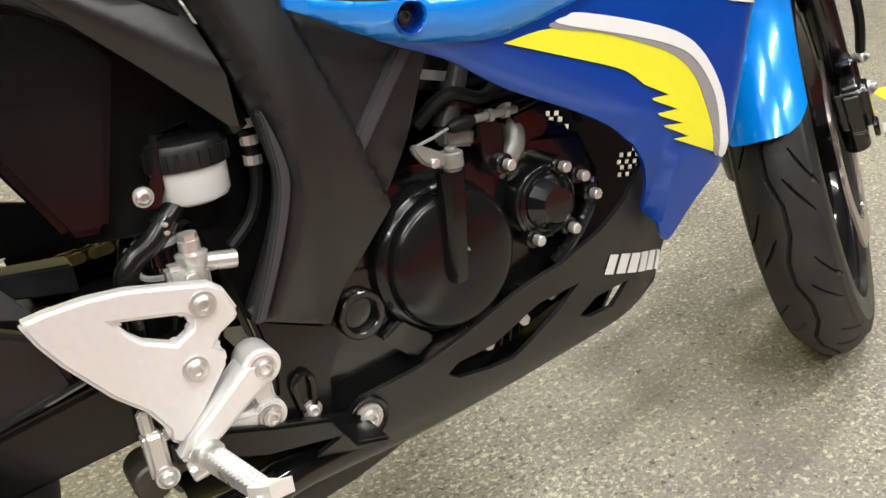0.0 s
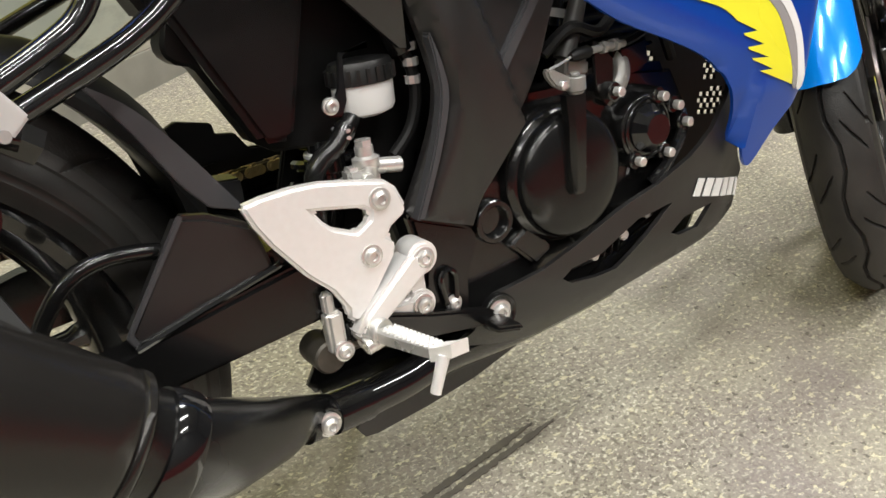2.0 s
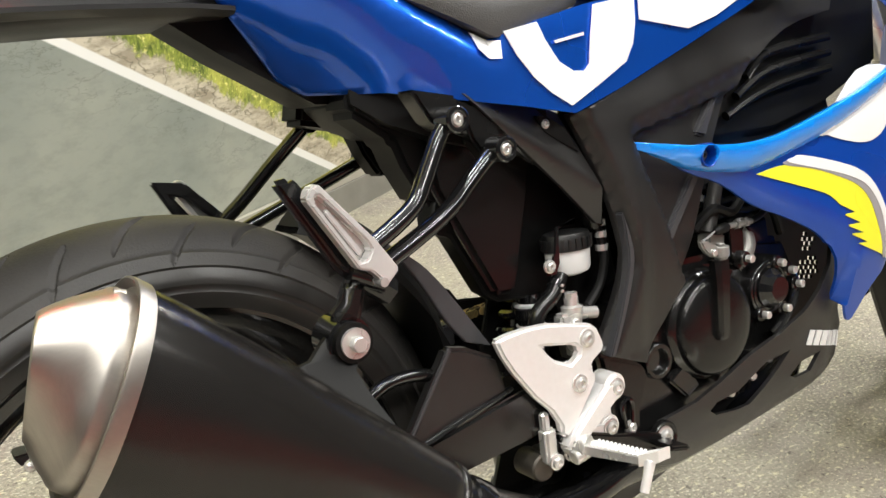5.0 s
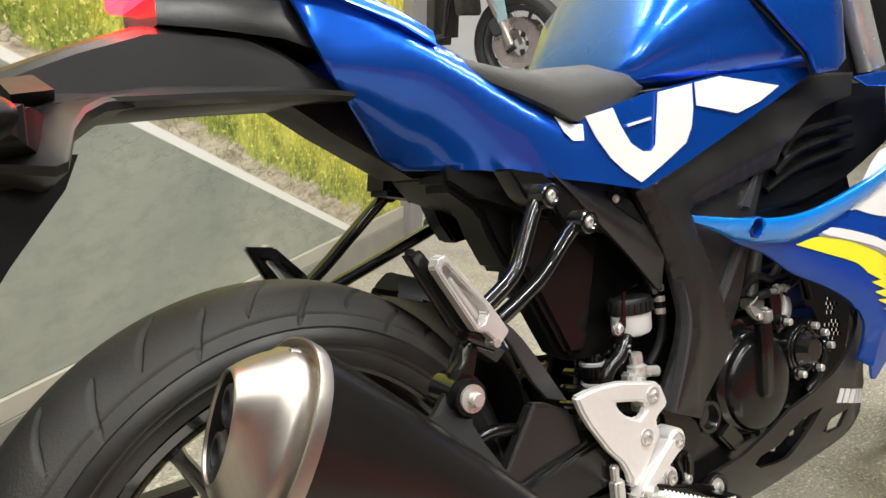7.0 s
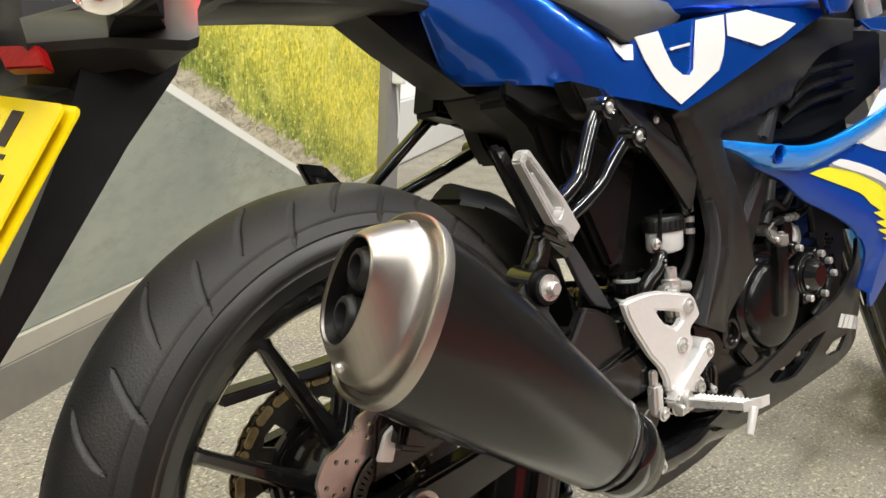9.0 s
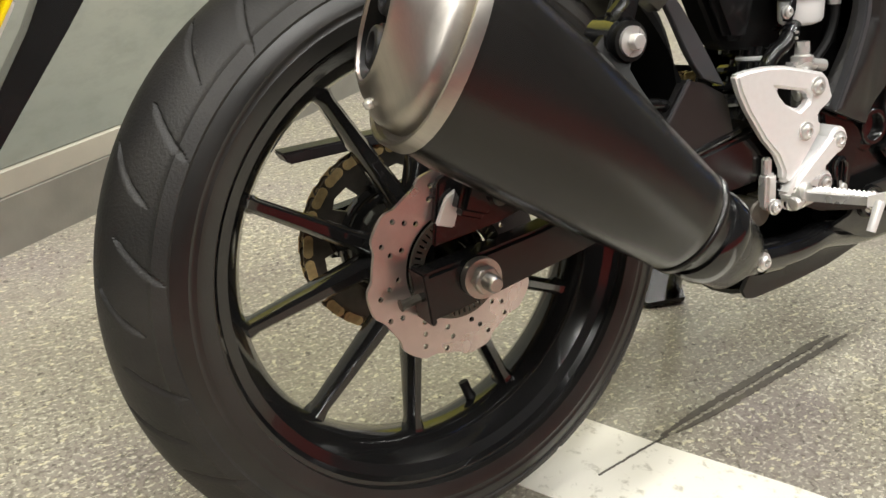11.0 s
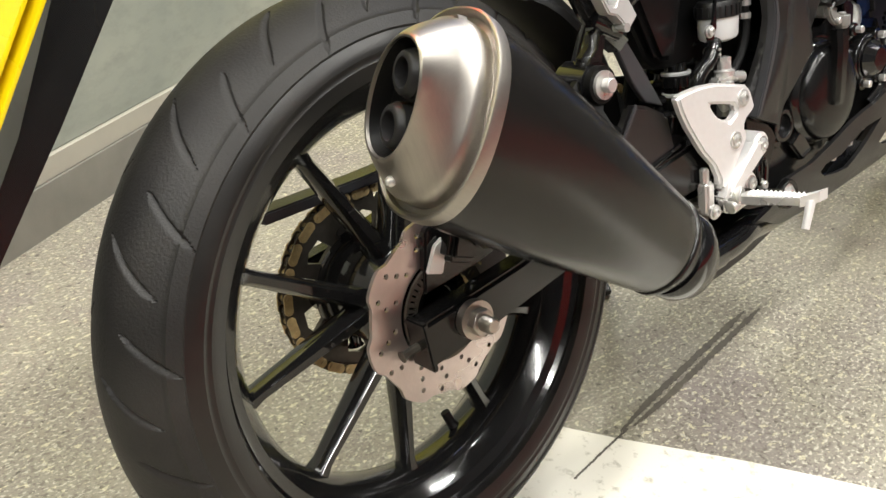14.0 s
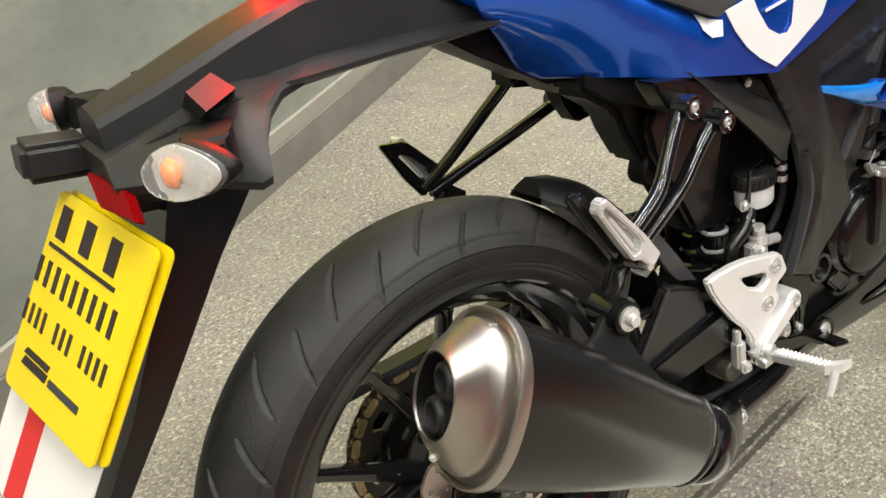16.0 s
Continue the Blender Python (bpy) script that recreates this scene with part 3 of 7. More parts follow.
def front_grooves(a, s):
    pitch = 2 * math.pi / 13
    k = (a / pitch) % 1
    zig = 0.16 * (min(1, max(0, (abs(k * 2 - 1) - 0.25) / 0.5)) - 0.5)
    out = cut(abs(s - zig) * 0.085, 0.0070)
    q, side = abs(s), 0.5 if s > 0 else 0.0
    if 0.16 < q < 0.58:
        u = ((a - side * pitch - 0.42 * q) / pitch + 0.5) % 1 - 0.5
        out = max(out, cut(abs(u) * pitch * 0.27, 0.0065 * min(1, (q - 0.16) / 0.1, (0.58 - q) / 0.1)))
    if 0.34 < q < 0.70:
        u = ((a - (side + 0.5) * pitch - 0.55 * q) / pitch + 0.5) % 1 - 0.5
        out = max(out, cut(abs(u) * pitch * 0.26, 0.0060 * min(1, (q - 0.34) / 0.08, (0.70 - q) / 0.08)))
    return out


def spoke(bm, c0, c1, w0, w1, t0, t1):
    """A tapered bar of five-sided section from c0 to c1 in the plane of the wheel."""
    c0, c1 = Vector(c0), Vector(c1)
    d = (c1 - c0).normalized()
    s = Vector((-d.z, 0, d.x))
    rings = []
    for c, w, t in ((c0, w0, t0), ((c0 * 0.5 + c1 * 0.5), (w0 + w1) * 0.47, (t0 + t1) / 2), (c0 * 0.1 + c1 * 0.9, w1 * 1.02, t1), (c1, w1 * 1.5, t1 * 1.25)):
        rings.append([bm.verts.new(c + s * u * w + Vector((0, v * t, 0))) for u, v in ((-0.5, -0.25), (-0.22, -0.5), (0.22, -0.5), (0.5, -0.25), (0.5, 0.25), (0.22, 0.5), (-0.22, 0.5), (-0.5, 0.25))])
    for A, B in zip(rings, rings[1:]):
        for j in range(8):
            bm.faces.new((A[j], A[(j + 1) % 8], B[(j + 1) % 8], B[j]))
    bm.faces.new(rings[0][::-1])
    bm.faces.new(rings[-1])


def rim_profile(r, half, well):
    """Closed profile of a cast rim: the inner side, the flanges and the seat of the tyre."""
    inner = [(-half, r), (-half + 0.001, r - 0.006), (-half + 0.006, r - 0.010), (-half + 0.010, r - 0.020), (-half * 0.55, r - well * 0.82), (-half * 0.35, r - well), (0, r - well - 0.002)]
    inner += [(-y, q) for y, q in inner[-2::-1]]
    outer = [(half - 0.006, r), (half - 0.007, r - 0.010), (half * 0.4, r - well + 0.010), (-half * 0.4, r - well + 0.010), (-half + 0.007, r - 0.010), (-half + 0.006, r)]
    return inner + outer


# rear wheel
WR = holder("rear_wheel", bike, (0.0, -0.012, 0.306), (0, 0, 5))
WR["label"] = "rear wheel with black cast rim and broad sports tyre"


def with_sidewall(ob, r_edge):
    """Gives the flanks of a tyre their dusty smooth rubber."""
    ob.data.materials.append(SIDEWALL)
    for p in ob.data.polygons:
        c = p.center
        if math.hypot(c.x, c.z) < r_edge:
            p.material_index = 1
    return ob


with_sidewall(part("tyre", wave_tyre(0.306, 0.066, 0.030, rear_grooves), RUBBER, WR, "broad black rubber tyre with slanted grooves", 32), 0.263)
part("rim", lathe(rim_profile(0.230, 0.052, 0.038), 128), RIM_BLACK, WR, "gloss black cast rim", 28)
for k in range(10):
    bm = bmesh.new()
    a_rim = radians(153.6 + 36 * k)
    a_hub = radians(171.6 + 72 * (k // 2)) + (-0.13 if k % 2 == 0 else 0.13)
    spoke(bm, (0.050 * math.cos(a_hub), 0, 0.050 * math.sin(a_hub)), (0.1945 * math.cos(a_rim), 0, 0.1945 * math.sin(a_rim)), 0.022, 0.014, 0.034, 0.024)
    part("spoke", bevelled(bm, 0.0015, 1), RIM_BLACK, WR)
part("hub", bevelled(lathe([(-0.058, 0.020), (-0.058, 0.040), (-0.040, 0.046), (-0.02, 0.056), (0.02, 0.056), (0.05, 0.050), (0.066, 0.045), (0.066, 0.020)], 48), 0.001, 1), RIM_BLACK, WR)
bm = tube([(0.0535, 0.004, -0.1935), (0.0525, 0.006, -0.188), (0.0500, 0.010, -0.180), (0.0462, 0.0134, -0.1665)], 0.006, 10, False, [0.011, 0.0075, 0.0055, 0.0055])
part("valve", bm, DEEP_BLACK, WR, "black rubber valve with cap")


def brake_disc(parent, y, r_out, r_in, holes=True):
    n = 160
    out = []
    for i in range(n):
        a = 2 * math.pi * i / n
        rr = r_out + 0.0035 * math.tanh(2.5 * math.sin(8 * a))
        out.append((rr * math.cos(a), rr * math.sin(a)))
    inn = [(r_in * math.cos(2 * math.pi * i / 64), r_in * math.sin(2 * math.pi * i / 64)) for i in range(64)]
    hs = [inn]
    if holes:
        for k in range(14):
            for rr, da in ((r_in + 0.008, 0.0), (r_in + 0.018, 0.10), (r_in + 0.029, 0.17 if k % 2 else 0.02)):
                a = 2 * math.pi * k / 14 + da
                hs.append([(rr * math.cos(a) + 0.0028 * math.cos(2 * math.pi * j / 8), rr * math.sin(a) + 0.0028 * math.sin(2 * math.pi * j / 8)) for j in range(8)])
    return part("brake_disc", prism(out, y, y + 0.004, 0, hs), DISC_STEEL, parent, "drilled petal brake disc, steel tinted for red reflections", 30)


brake_disc(WR, -0.066, 0.0905, 0.053)
rg = []
for k in range(50):
    a = 2 * math.pi * k / 50
    rg.append([((0.0445 + dr) * math.cos(a + da), (0.0445 + dr) * math.sin(a + da)) for dr, da in ((-0.004, -0.025), (-0.004, 0.025), (0.004, 0.022), (0.004, -0.022))])
part("sensor_ring", prism([(0.0515 * math.cos(2 * math.pi * i / 72), 0.0515 * math.sin(2 * math.pi * i / 72)) for i in range(72)], -0.071, -0.068, 0,
     [[(0.0375 * math.cos(2 * math.pi * i / 48), 0.0375 * math.sin(2 * math.pi * i / 48)) for i in range(48)]] + rg), SPROCKET_STEEL, WR, "slotted wheel speed sensor ring", 30)
# sprocket with slots, on the far side
teeth = 46
sp = []
for i in range(teeth):
    for da, rr in ((-0.3, 0.0910), (-0.12, 0.0970), (0.12, 0.0970), (0.3, 0.0910)):
        a = 2 * math.pi * (i + da) / teeth
        sp.append((rr * math.cos(a), rr * math.sin(a)))
slots = [[(0.03 * math.cos(2 * math.pi * i / 32), 0.03 * math.sin(2 * math.pi * i / 32)) for i in range(32)]]
for k in range(6):
    a = 2 * math.pi * k / 6 + 0.2
    slots.append([(rr * math.cos(a + da), rr * math.sin(a + da)) for rr, da in ((0.058, -0.20), (0.058, 0.16), (0.074, 0.24), (0.078, 0.10), (0.076, -0.12))])
part("sprocket", prism(sp, 0.062, 0.068, 0, slots), SPROCKET_STEEL, WR, "oily steel rear sprocket", 30)
part("carrier_drum", bevelled(lathe([(0.034, 0.020), (0.034, 0.052), (0.052, 0.060), (0.060, 0.060), (0.060, 0.020)], 40), 0.001, 1), RIM_BLACK, WR, "black sprocket carrier drum")
for k in range(5):
    bm = bmesh.new()
    a, b = 2 * math.pi * k / 5, 2 * math.pi * k / 5 + 0.55
    spoke(bm, (0.03 * math.cos(a), 0.052, 0.03 * math.sin(a)), (0.068 * math.cos(b), 0.056, 0.068 * math.sin(b)), 0.018, 0.012, 0.016, 0.01)
    part("carrier_arm", bm, RIM_BLACK, WR)

# chain: side plates and rollers along both runs
CH_Y = 0.065
r1, c1 = 0.0945, Vector((0.0, 0.306))
r2, c2 = 0.030, Vector((0.455, 0.388))
d = c2 - c1
L_ = d.length
base = math.atan2(d.y, d.x)
off = math.acos((r1 - r2) / L_)
pts = []
for i in range(40):
    a = base + off + (2 * math.pi - 2 * off) * i / 39
    pts.append(c1 + Vector((math.cos(a), math.sin(a))) * r1)
for i in range(14):
    a = base - off + 2 * off * i / 13
    pts.append(c2 + Vector((math.cos(a), math.sin(a))) * r2)
pts.append(pts[0])
acc = [0.0]
for p, q in zip(pts, pts[1:]):
    acc.append(acc[-1] + (q - p).length)
nl = int(acc[-1] / 0.0127)
nl -= nl % 2


def on_chain(s):
    s = s % acc[-1]
    for i in range(len(acc) - 1):
        if acc[i + 1] >= s:
            k = (s - acc[i]) / max(1e-9, acc[i + 1] - acc[i])
            return pts[i].lerp(pts[i + 1], k)
    return pts[-1]


CHAIN = holder("chain", bike, (0, -0.012, 0), (0, 0, 5))
CHAIN["label"] = "gold roller chain on the far side of the wheel"


def link_mesh(w, name, material):
    """A pair of waisted side plates with a roller and two pin heads."""
    out = []
    for cx, s in ((-0.00635, -1), (0.00635, 1)):
        for j in range(9):
            a = math.pi * (0.5 * (1 - s)) + math.pi * 1.24 * (j / 8 - 0.5)
            out.append((cx + 0.0053 * math.cos(a), 0.0053 * math.sin(a)))
    bm = join(prism(out, -w - 0.0008, -w + 0.0008, 0), prism(out, w - 0.0008, w + 0.0008, 0),
              lathe([(-w, 0.0001), (-w, 0.0036), (w, 0.0036), (w, 0.0001)], 8, (-0.00635, 0, 0), False),
              solid_lathe([(-w - 0.0022, 0.0023), (-w, 0.0023)], 8, (0.00635, 0, 0)), solid_lathe([(-w - 0.0018, 0.0021), (-w, 0.0021)], 8, (-0.00635, 0, 0)))
    me = bpy.data.meshes.new(name)
    bm.to_mesh(me)
    bm.free()
    me.materials.append(material)
    return me


link_a, link_b = link_mesh(0.0042, "inner_link", CHAIN_DARK), link_mesh(0.0064, "outer_link", CHAIN_GOLD)
for i in range(nl):
    p, q = on_chain(acc[-1] * i / nl), on_chain(acc[-1] * (i + 1) / nl)
    ob = new("chain_link", link_a if i % 2 else link_b)
    ob.parent = CHAIN
    m = (p + q) / 2
    ob.location, ob.rotation_euler = (m.x, CH_Y, m.y), (0, -math.atan2(q.y - p.y, q.x - p.x), 0)

# chain guard strip on the far side
# the dark guard's reflections are put into its grey colour
part("chain_guard", prism([(-0.106, 0.4025), (-0.113, 0.4145), (0.007, 0.4200), (0.24, 0.438), (0.36, 0.425), (0.36, 0.40), (0.25, 0.418), (0.007, 0.4085)], 0.036, 0.066, 0.002), GREY_EDGE, bike, "plastic chain guard, greyed for its reflections")

part("guard_tab", prism([(0.300, 0.480), (0.3163, 0.4863), (0.3479, 0.4780), (0.3501, 0.4673), (0.368, 0.4643), (0.3840, 0.4400), (0.356, 0.4420), (0.300, 0.440)], 0.050, 0.058, 0.001), DEEP_BLACK, bike, "black stepped end of the chain guard")

# swingarm
SW = holder("swingarm", bike)
SW["label"] = "black painted box-section swingarm"
part("arm", prism([(-0.0385, 0.2690), (-0.0430, 0.3145), (0.002, 0.3205), (0.078, 0.332), (0.16, 0.350), (0.42, 0.395), (0.43, 0.335), (0.17, 0.310), (0.14, 0.303), (0.03, 0.280)], -0.112, -0.082, 0.004), BLACK_SATIN, SW, "satin black right arm")
part("arm", prism([(-0.062, 0.284), (-0.058, 0.334), (0.02, 0.346), (0.16, 0.378), (0.42, 0.395), (0.43, 0.335), (0.17, 0.318), (0.02, 0.275)], 0.086, 0.114, 0.004), BLACK_SATIN, SW)
part("cross_member", tube([(0.33, -0.10, 0.37), (0.33, 0.10, 0.37)], 0.028, 16), BLACK_SATIN, SW)
part("adjuster_plate", prism([(-0.0405, 0.2665), (-0.0455, 0.3165), (-0.0395, 0.3180), (-0.0345, 0.2670)], -0.115, -0.083, 0.0015), BLACK_SATIN, SW, "black chain adjuster end plate")
part("washer", lathe([(-0.122, 0.008), (-0.122, 0.019), (-0.113, 0.019), (-0.113, 0.008)], 32, (0.011, 0, 0.3025)), BRUSHED, SW)
bolt(SW, (0.011, -0.120, 0.3025), 0.0135, 0.011, BRUSHED, "axle_nut", "bright hexagon axle nut", True)
part("axle_end", solid_lathe([(-0.120, 0.008), (-0.142, 0.008), (-0.145, 0.006)], 20, (0.011, 0, 0.3025)), BRUSHED, SW)
part("adjuster_bolt", tube([(-0.036, -0.098, 0.291), (-0.058, -0.098, 0.288), (-0.062, -0.098, 0.2875)], 0.0045, 8, False, [0.0045, 0.0045, 0.0062]), SPROCKET_STEEL, SW)

# rear caliper
CAL = holder("rear_caliper", bike)
CAL["label"] = "black rear brake caliper above the swingarm"
part("caliper_body", bevelled(join(box((0.058, -0.088, 0.386), (0.085, 0.05, 0.045), 0.008, (0, 20, 0)), box((0.02, -0.095, 0.374), (0.035, 0.03, 0.04), 0.006, (0, 20, 0))), 0.001, 1), ENGINE_BLACK, CAL)
part("caliper_bracket", prism([(-0.02, 0.33), (-0.01, 0.39), (0.03, 0.41), (0.11, 0.395), (0.12, 0.36), (0.05, 0.34)], -0.088, -0.078, 0.002), ENGINE_BLACK, CAL, "black caliper bracket")
part("carrier_plate", prism([(-0.018, 0.352), (-0.006, 0.376), (0.014, 0.386), (0.022, 0.378), (0.006, 0.362), (0.000, 0.346)], -0.094, -0.089, 0.0015), CAST_ALU, CAL, "bare aluminium caliper carrier")
part("bleed_nipple", tube([(0.012, -0.108, 0.392), (0.004, -0.116, 0.405), (-0.004, -0.118, 0.412)], 0.005, 8), DEEP_BLACK, CAL)
for bx, bz in ((0.036, 0.370), (0.088, 0.378), (0.062, 0.402)):
    bolt(CAL, (bx, -0.113, bz), 0.006, 0.006, SPROCKET_STEEL, "caliper_bolt", "", True)


# ---- silencer ----
MU = holder("silencer", bike)
MU["label"] = "matt black silencer with a brushed steel end cap and twin outlets"
AX0, AX1 = Vector((-0.066, -0.2136, 0.5173)), Vector((0.164, -0.208, 0.3455))
AXD = (AX1 - AX0).normalized()
SIDE = Vector((0, -1, 0))
SIDE = (SIDE - AXD * SIDE.dot(AXD)).normalized()
UPV = SIDE.cross(AXD).normalized()
if UPV.z < 0:
    UPV = -UPV


def ring(c, a, b, p=2.4, n=56, skew=0.0, tilt=0.0, yaw=0.0):
    """A rounded section: a across, b up; skew flattens the inner side; tilt and yaw lean it along the axis."""
    out = []
    for i in range(n):
        q = 2 * math.pi * i / n
        u = math.copysign(abs(math.cos(q)) ** (2 / p), math.cos(q))
        v = math.copysign(abs(math.sin(q)) ** (2 / p), math.sin(q))
        w = a * u * (1 + skew * v)
        out.append(c + SIDE * w + UPV * (b * v) + AXD * (tilt * b * v + yaw * a * u))
    return out


def along(t):
    return AX0.lerp(AX1, t)


TB = -0.15
secs = [ring(along(t), a, b, p, 56, 0, tl) for t, a, b, p, tl in ((0.0, 0.0570, 0.0745, 2.3, TB), (0.12, 0.0580, 0.0735, 2.3, TB), (0.35, 0.0570, 0.0685, 2.25, 0.6 * TB), (0.6, 0.0530, 0.0610, 2.15, 0.3 * TB), (0.82, 0.0465, 0.0540, 2.05, 0), (0.95, 0.0415, 0.0500, 2.0, 0), (0.985, 0.0405, 0.0490, 2.0, 0), (1.0, 0.0385, 0.0470, 2.0, 0))]
part("canister", loft(secs), MUFFLER_BLACK, MU, "matt black tapered canister", 40)
part("bead", bevelled(loft([ring(along(1.0), 0.0385, 0.047, 2), ring(along(1.006), 0.0405, 0.0492, 2), ring(along(1.022), 0.0405, 0.0492, 2), ring(along(1.03), 0.038, 0.046, 2)]), 0.0008, 1, 40), MUFFLER_BLACK, MU, "rolled bead at the end of the canister", 50)
secs = [ring(along(t), a, b, 2.3, 64, 0, TB) for t, a, b in ((0.012, 0.0570, 0.0742), (0.010, 0.0588, 0.0761), (-0.024, 0.0590, 0.0763), (-0.030, 0.0585, 0.0758), (-0.032, 0.0570, 0.0743), (-0.026, 0.0545, 0.0720), (-0.012, 0.0530, 0.0705), (-0.010, 0.0460, 0.064))]
part("band", loft(secs, False), BRUSHED, MU, "brushed steel rolled band", 30)
OPEN, OH, OV = Vector((-0.1065, -0.2135, 0.5397)), Vector((-0.0067, -0.0345, -0.0022)), Vector((0.0086, -0.0165, 0.0402))
ON = OH.cross(OV).normalized()
if ON.x > 0:
    ON = -ON


def mouth(k, out=0.0, p=2.15, n=64):
    """An oval round the outlet mouth, k times its size and moved out along its axis."""
    res = []
    for i in range(n):
        q = 2 * math.pi * i / n
        u = math.copysign(abs(math.cos(q)) ** (2 / p), math.cos(q))
        v = math.copysign(abs(math.sin(q)) ** (2 / p), math.sin(q))
        res.append(OPEN + OH * (u * k) + OV * (v * k) + ON * out)
    return res


foot = ring(along(-0.008), 0.0485, 0.0660, 2.35, 64, 0, TB)
foot2 = ring(along(-0.052), 0.0480, 0.0655, 2.35, 64, 0, TB)
foot3 = ring(along(-0.064), 0.0468, 0.0642, 2.35, 64, 0, TB)
foot4 = ring(along(-0.070), 0.0450, 0.0622, 2.3, 64, 0, TB)
rim_ = mouth(1.06, 0.0)
if (foot[16] - rim_[16]).length > (foot[48] - rim_[16]).length:
    rim_ = rim_[::-1]
axis_ = (AX0 - AX1).normalized()
secs = [foot, foot2, foot3, foot4]
for k in (0.25, 0.5, 0.75, 0.93):
    secs.append([f.lerp(r, k) + axis_ * (0.0025 * math.sin(math.pi * k)) for f, r in zip(foot4, rim_)])
secs += [rim_, mouth(1.03, 0.0012), mouth(0.995, 0.0008), mouth(0.98, -0.003)]
part("end_cap", loft(secs, False), BRUSHED, MU, "brushed stainless end cap", 50)
part("mouth_liner", loft([mouth(0.985, -0.0015), mouth(0.95, -0.008), mouth(0.86, -0.018), mouth(0.80, -0.03)], False), DEEP_BLACK, MU, "black lining of the outlet mouth", 50)
part("outlet_plate", loft([mouth(0.90, -0.015), mouth(0.90, -0.019)]), DEEP_BLACK, MU, "black recessed outlet plate")
sd = OH.normalized()
upo = ON.cross(sd)
for s in (-1, 1):
    c = OPEN + OV * (0.44 * s) + OH * 0.08 - ON * 0.009
    prof = [(-0.006, 0.0172), (0.003, 0.0170), (0.004, 0.0155), (0.007, 0.0150), (0.0085, 0.0135), (0.0085, 0.0105), (-0.006, 0.0095)]
    bm = bmesh.new()
    rings_ = [[bm.verts.new(c + ON * y + (sd * math.cos(q) + upo * math.sin(q)) * r) for q in (2 * math.pi * i / 28 for i in range(28))] for y, r in prof]
    for A, B in zip(rings_, rings_[1:]):
        for j in range(28):
            bm.faces.new((A[j], A[(j + 1) % 28], B[(j + 1) % 28], B[j]))
    part("outlet", bm, BLACK_PLASTIC, MU, "black round outlet pipe", 50)
c = Vector((-0.1165, -0.211, 0.484))
bm = bmesh.new()
bmesh.ops.create_uvsphere(bm, u_segments=14, v_segments=8, radius=0.0042)
bmesh.ops.translate(bm, vec=c, verts=bm.verts)
part("rivet", bm, BRIGHT_STEEL, MU)
part("weld_tab", bevelled(tube([along(-0.075) + UPV * 0.0640 + SIDE * 0.010, along(-0.10) + UPV * 0.0615 + SIDE * 0.010], 0.003, 8), 0.0006, 1), BRUSHED, MU)
# neck, clamp and heat shield towards the link pipe
N1, N2, N3, N4 = along(1.16), Vector((0.250, -0.180, 0.288)), Vector((0.300, -0.148, 0.266)), Vector((0.335, -0.120, 0.252))
part("neck", loft([ring(along(1.0), 0.037, 0.045, 2), ring(along(1.05), 0.0335, 0.0405, 2), ring(along(1.10), 0.0335, 0.0405, 2), ring(N1, 0.0335, 0.0400, 2), ring(N2, 0.0300, 0.0370, 2), ring(N3, 0.0215, 0.0270, 2), ring(N4, 0.0130, 0.0165, 2)]), BLACK_SATIN, MU, "matt black cone-shaped heat shield", 60)
part("clamp", bevelled(loft([ring(along(1.085), 0.0355, 0.0425, 2), ring(along(1.10), 0.0370, 0.0440, 2), ring(along(1.15), 0.0370, 0.0440, 2), ring(along(1.165), 0.0355, 0.0425, 2)]), 0.0008, 1, 40), BLACK_GLOSS, MU, "glossy black clamp band", 60)
part("link_pipe", tube(smoothed([(0.315, -0.130, 0.252), (0.345, -0.122, 0.247), (0.380, -0.115, 0.243), (0.424, -0.108, 0.241), (0.476, -0.095, 0.240), (0.60, -0.05, 0.21), (0.75, -0.02, 0.20)], 5, False), 0.0165, 18), BLACK_GLOSS, MU, "black exhaust link pipe", 40)
part("pipe_sleeve", bevelled(tube([(0.343, -0.1225, 0.2475), (0.380, -0.115, 0.243)], 0.0185, 18), 0.0015, 1), BLACK_GLOSS, MU)
bolt(MU, (0.333, -0.141, 0.251), 0.0085, 0.008, BRIGHT_STEEL, "clamp_bolt")
part("clamp_lug", bevelled(tube([(0.333, -0.139, 0.251), (0.333, -0.11, 0.252)], 0.0135, 18), 0.002, 1), BLACK_GLOSS, MU)
part("mount_lug", panel([(0.112, 0.510), (0.140, 0.510), (0.137, 0.494), (0.124, 0.478), (0.128, 0.462), (0.140, 0.434), (0.090, 0.455), (0.066, 0.488), (0.090, 0.492)], lambda x, z: -0.178 - 0.55 * max(0, 0.500 - z), 0.006, 0.02), DEEP_BLACK, MU, "dark steel bracket welded to the canister")


# ---- frame, engine and bodywork ----
def side_of(px_, pz_, ax, az, bx, bz):
    """Signed distance of (px_, pz_) from the line a to b, positive on its right-hand side."""
    dx, dz = bx - ax, bz - az
    return ((px_ - ax) * dz - (pz_ - az) * dx) / math.hypot(dx, dz)


# heel guard and foot peg hanger
HG = holder("peg_hanger", bike)
HG["label"] = "bead-blasted aluminium foot peg hanger with heel guard"
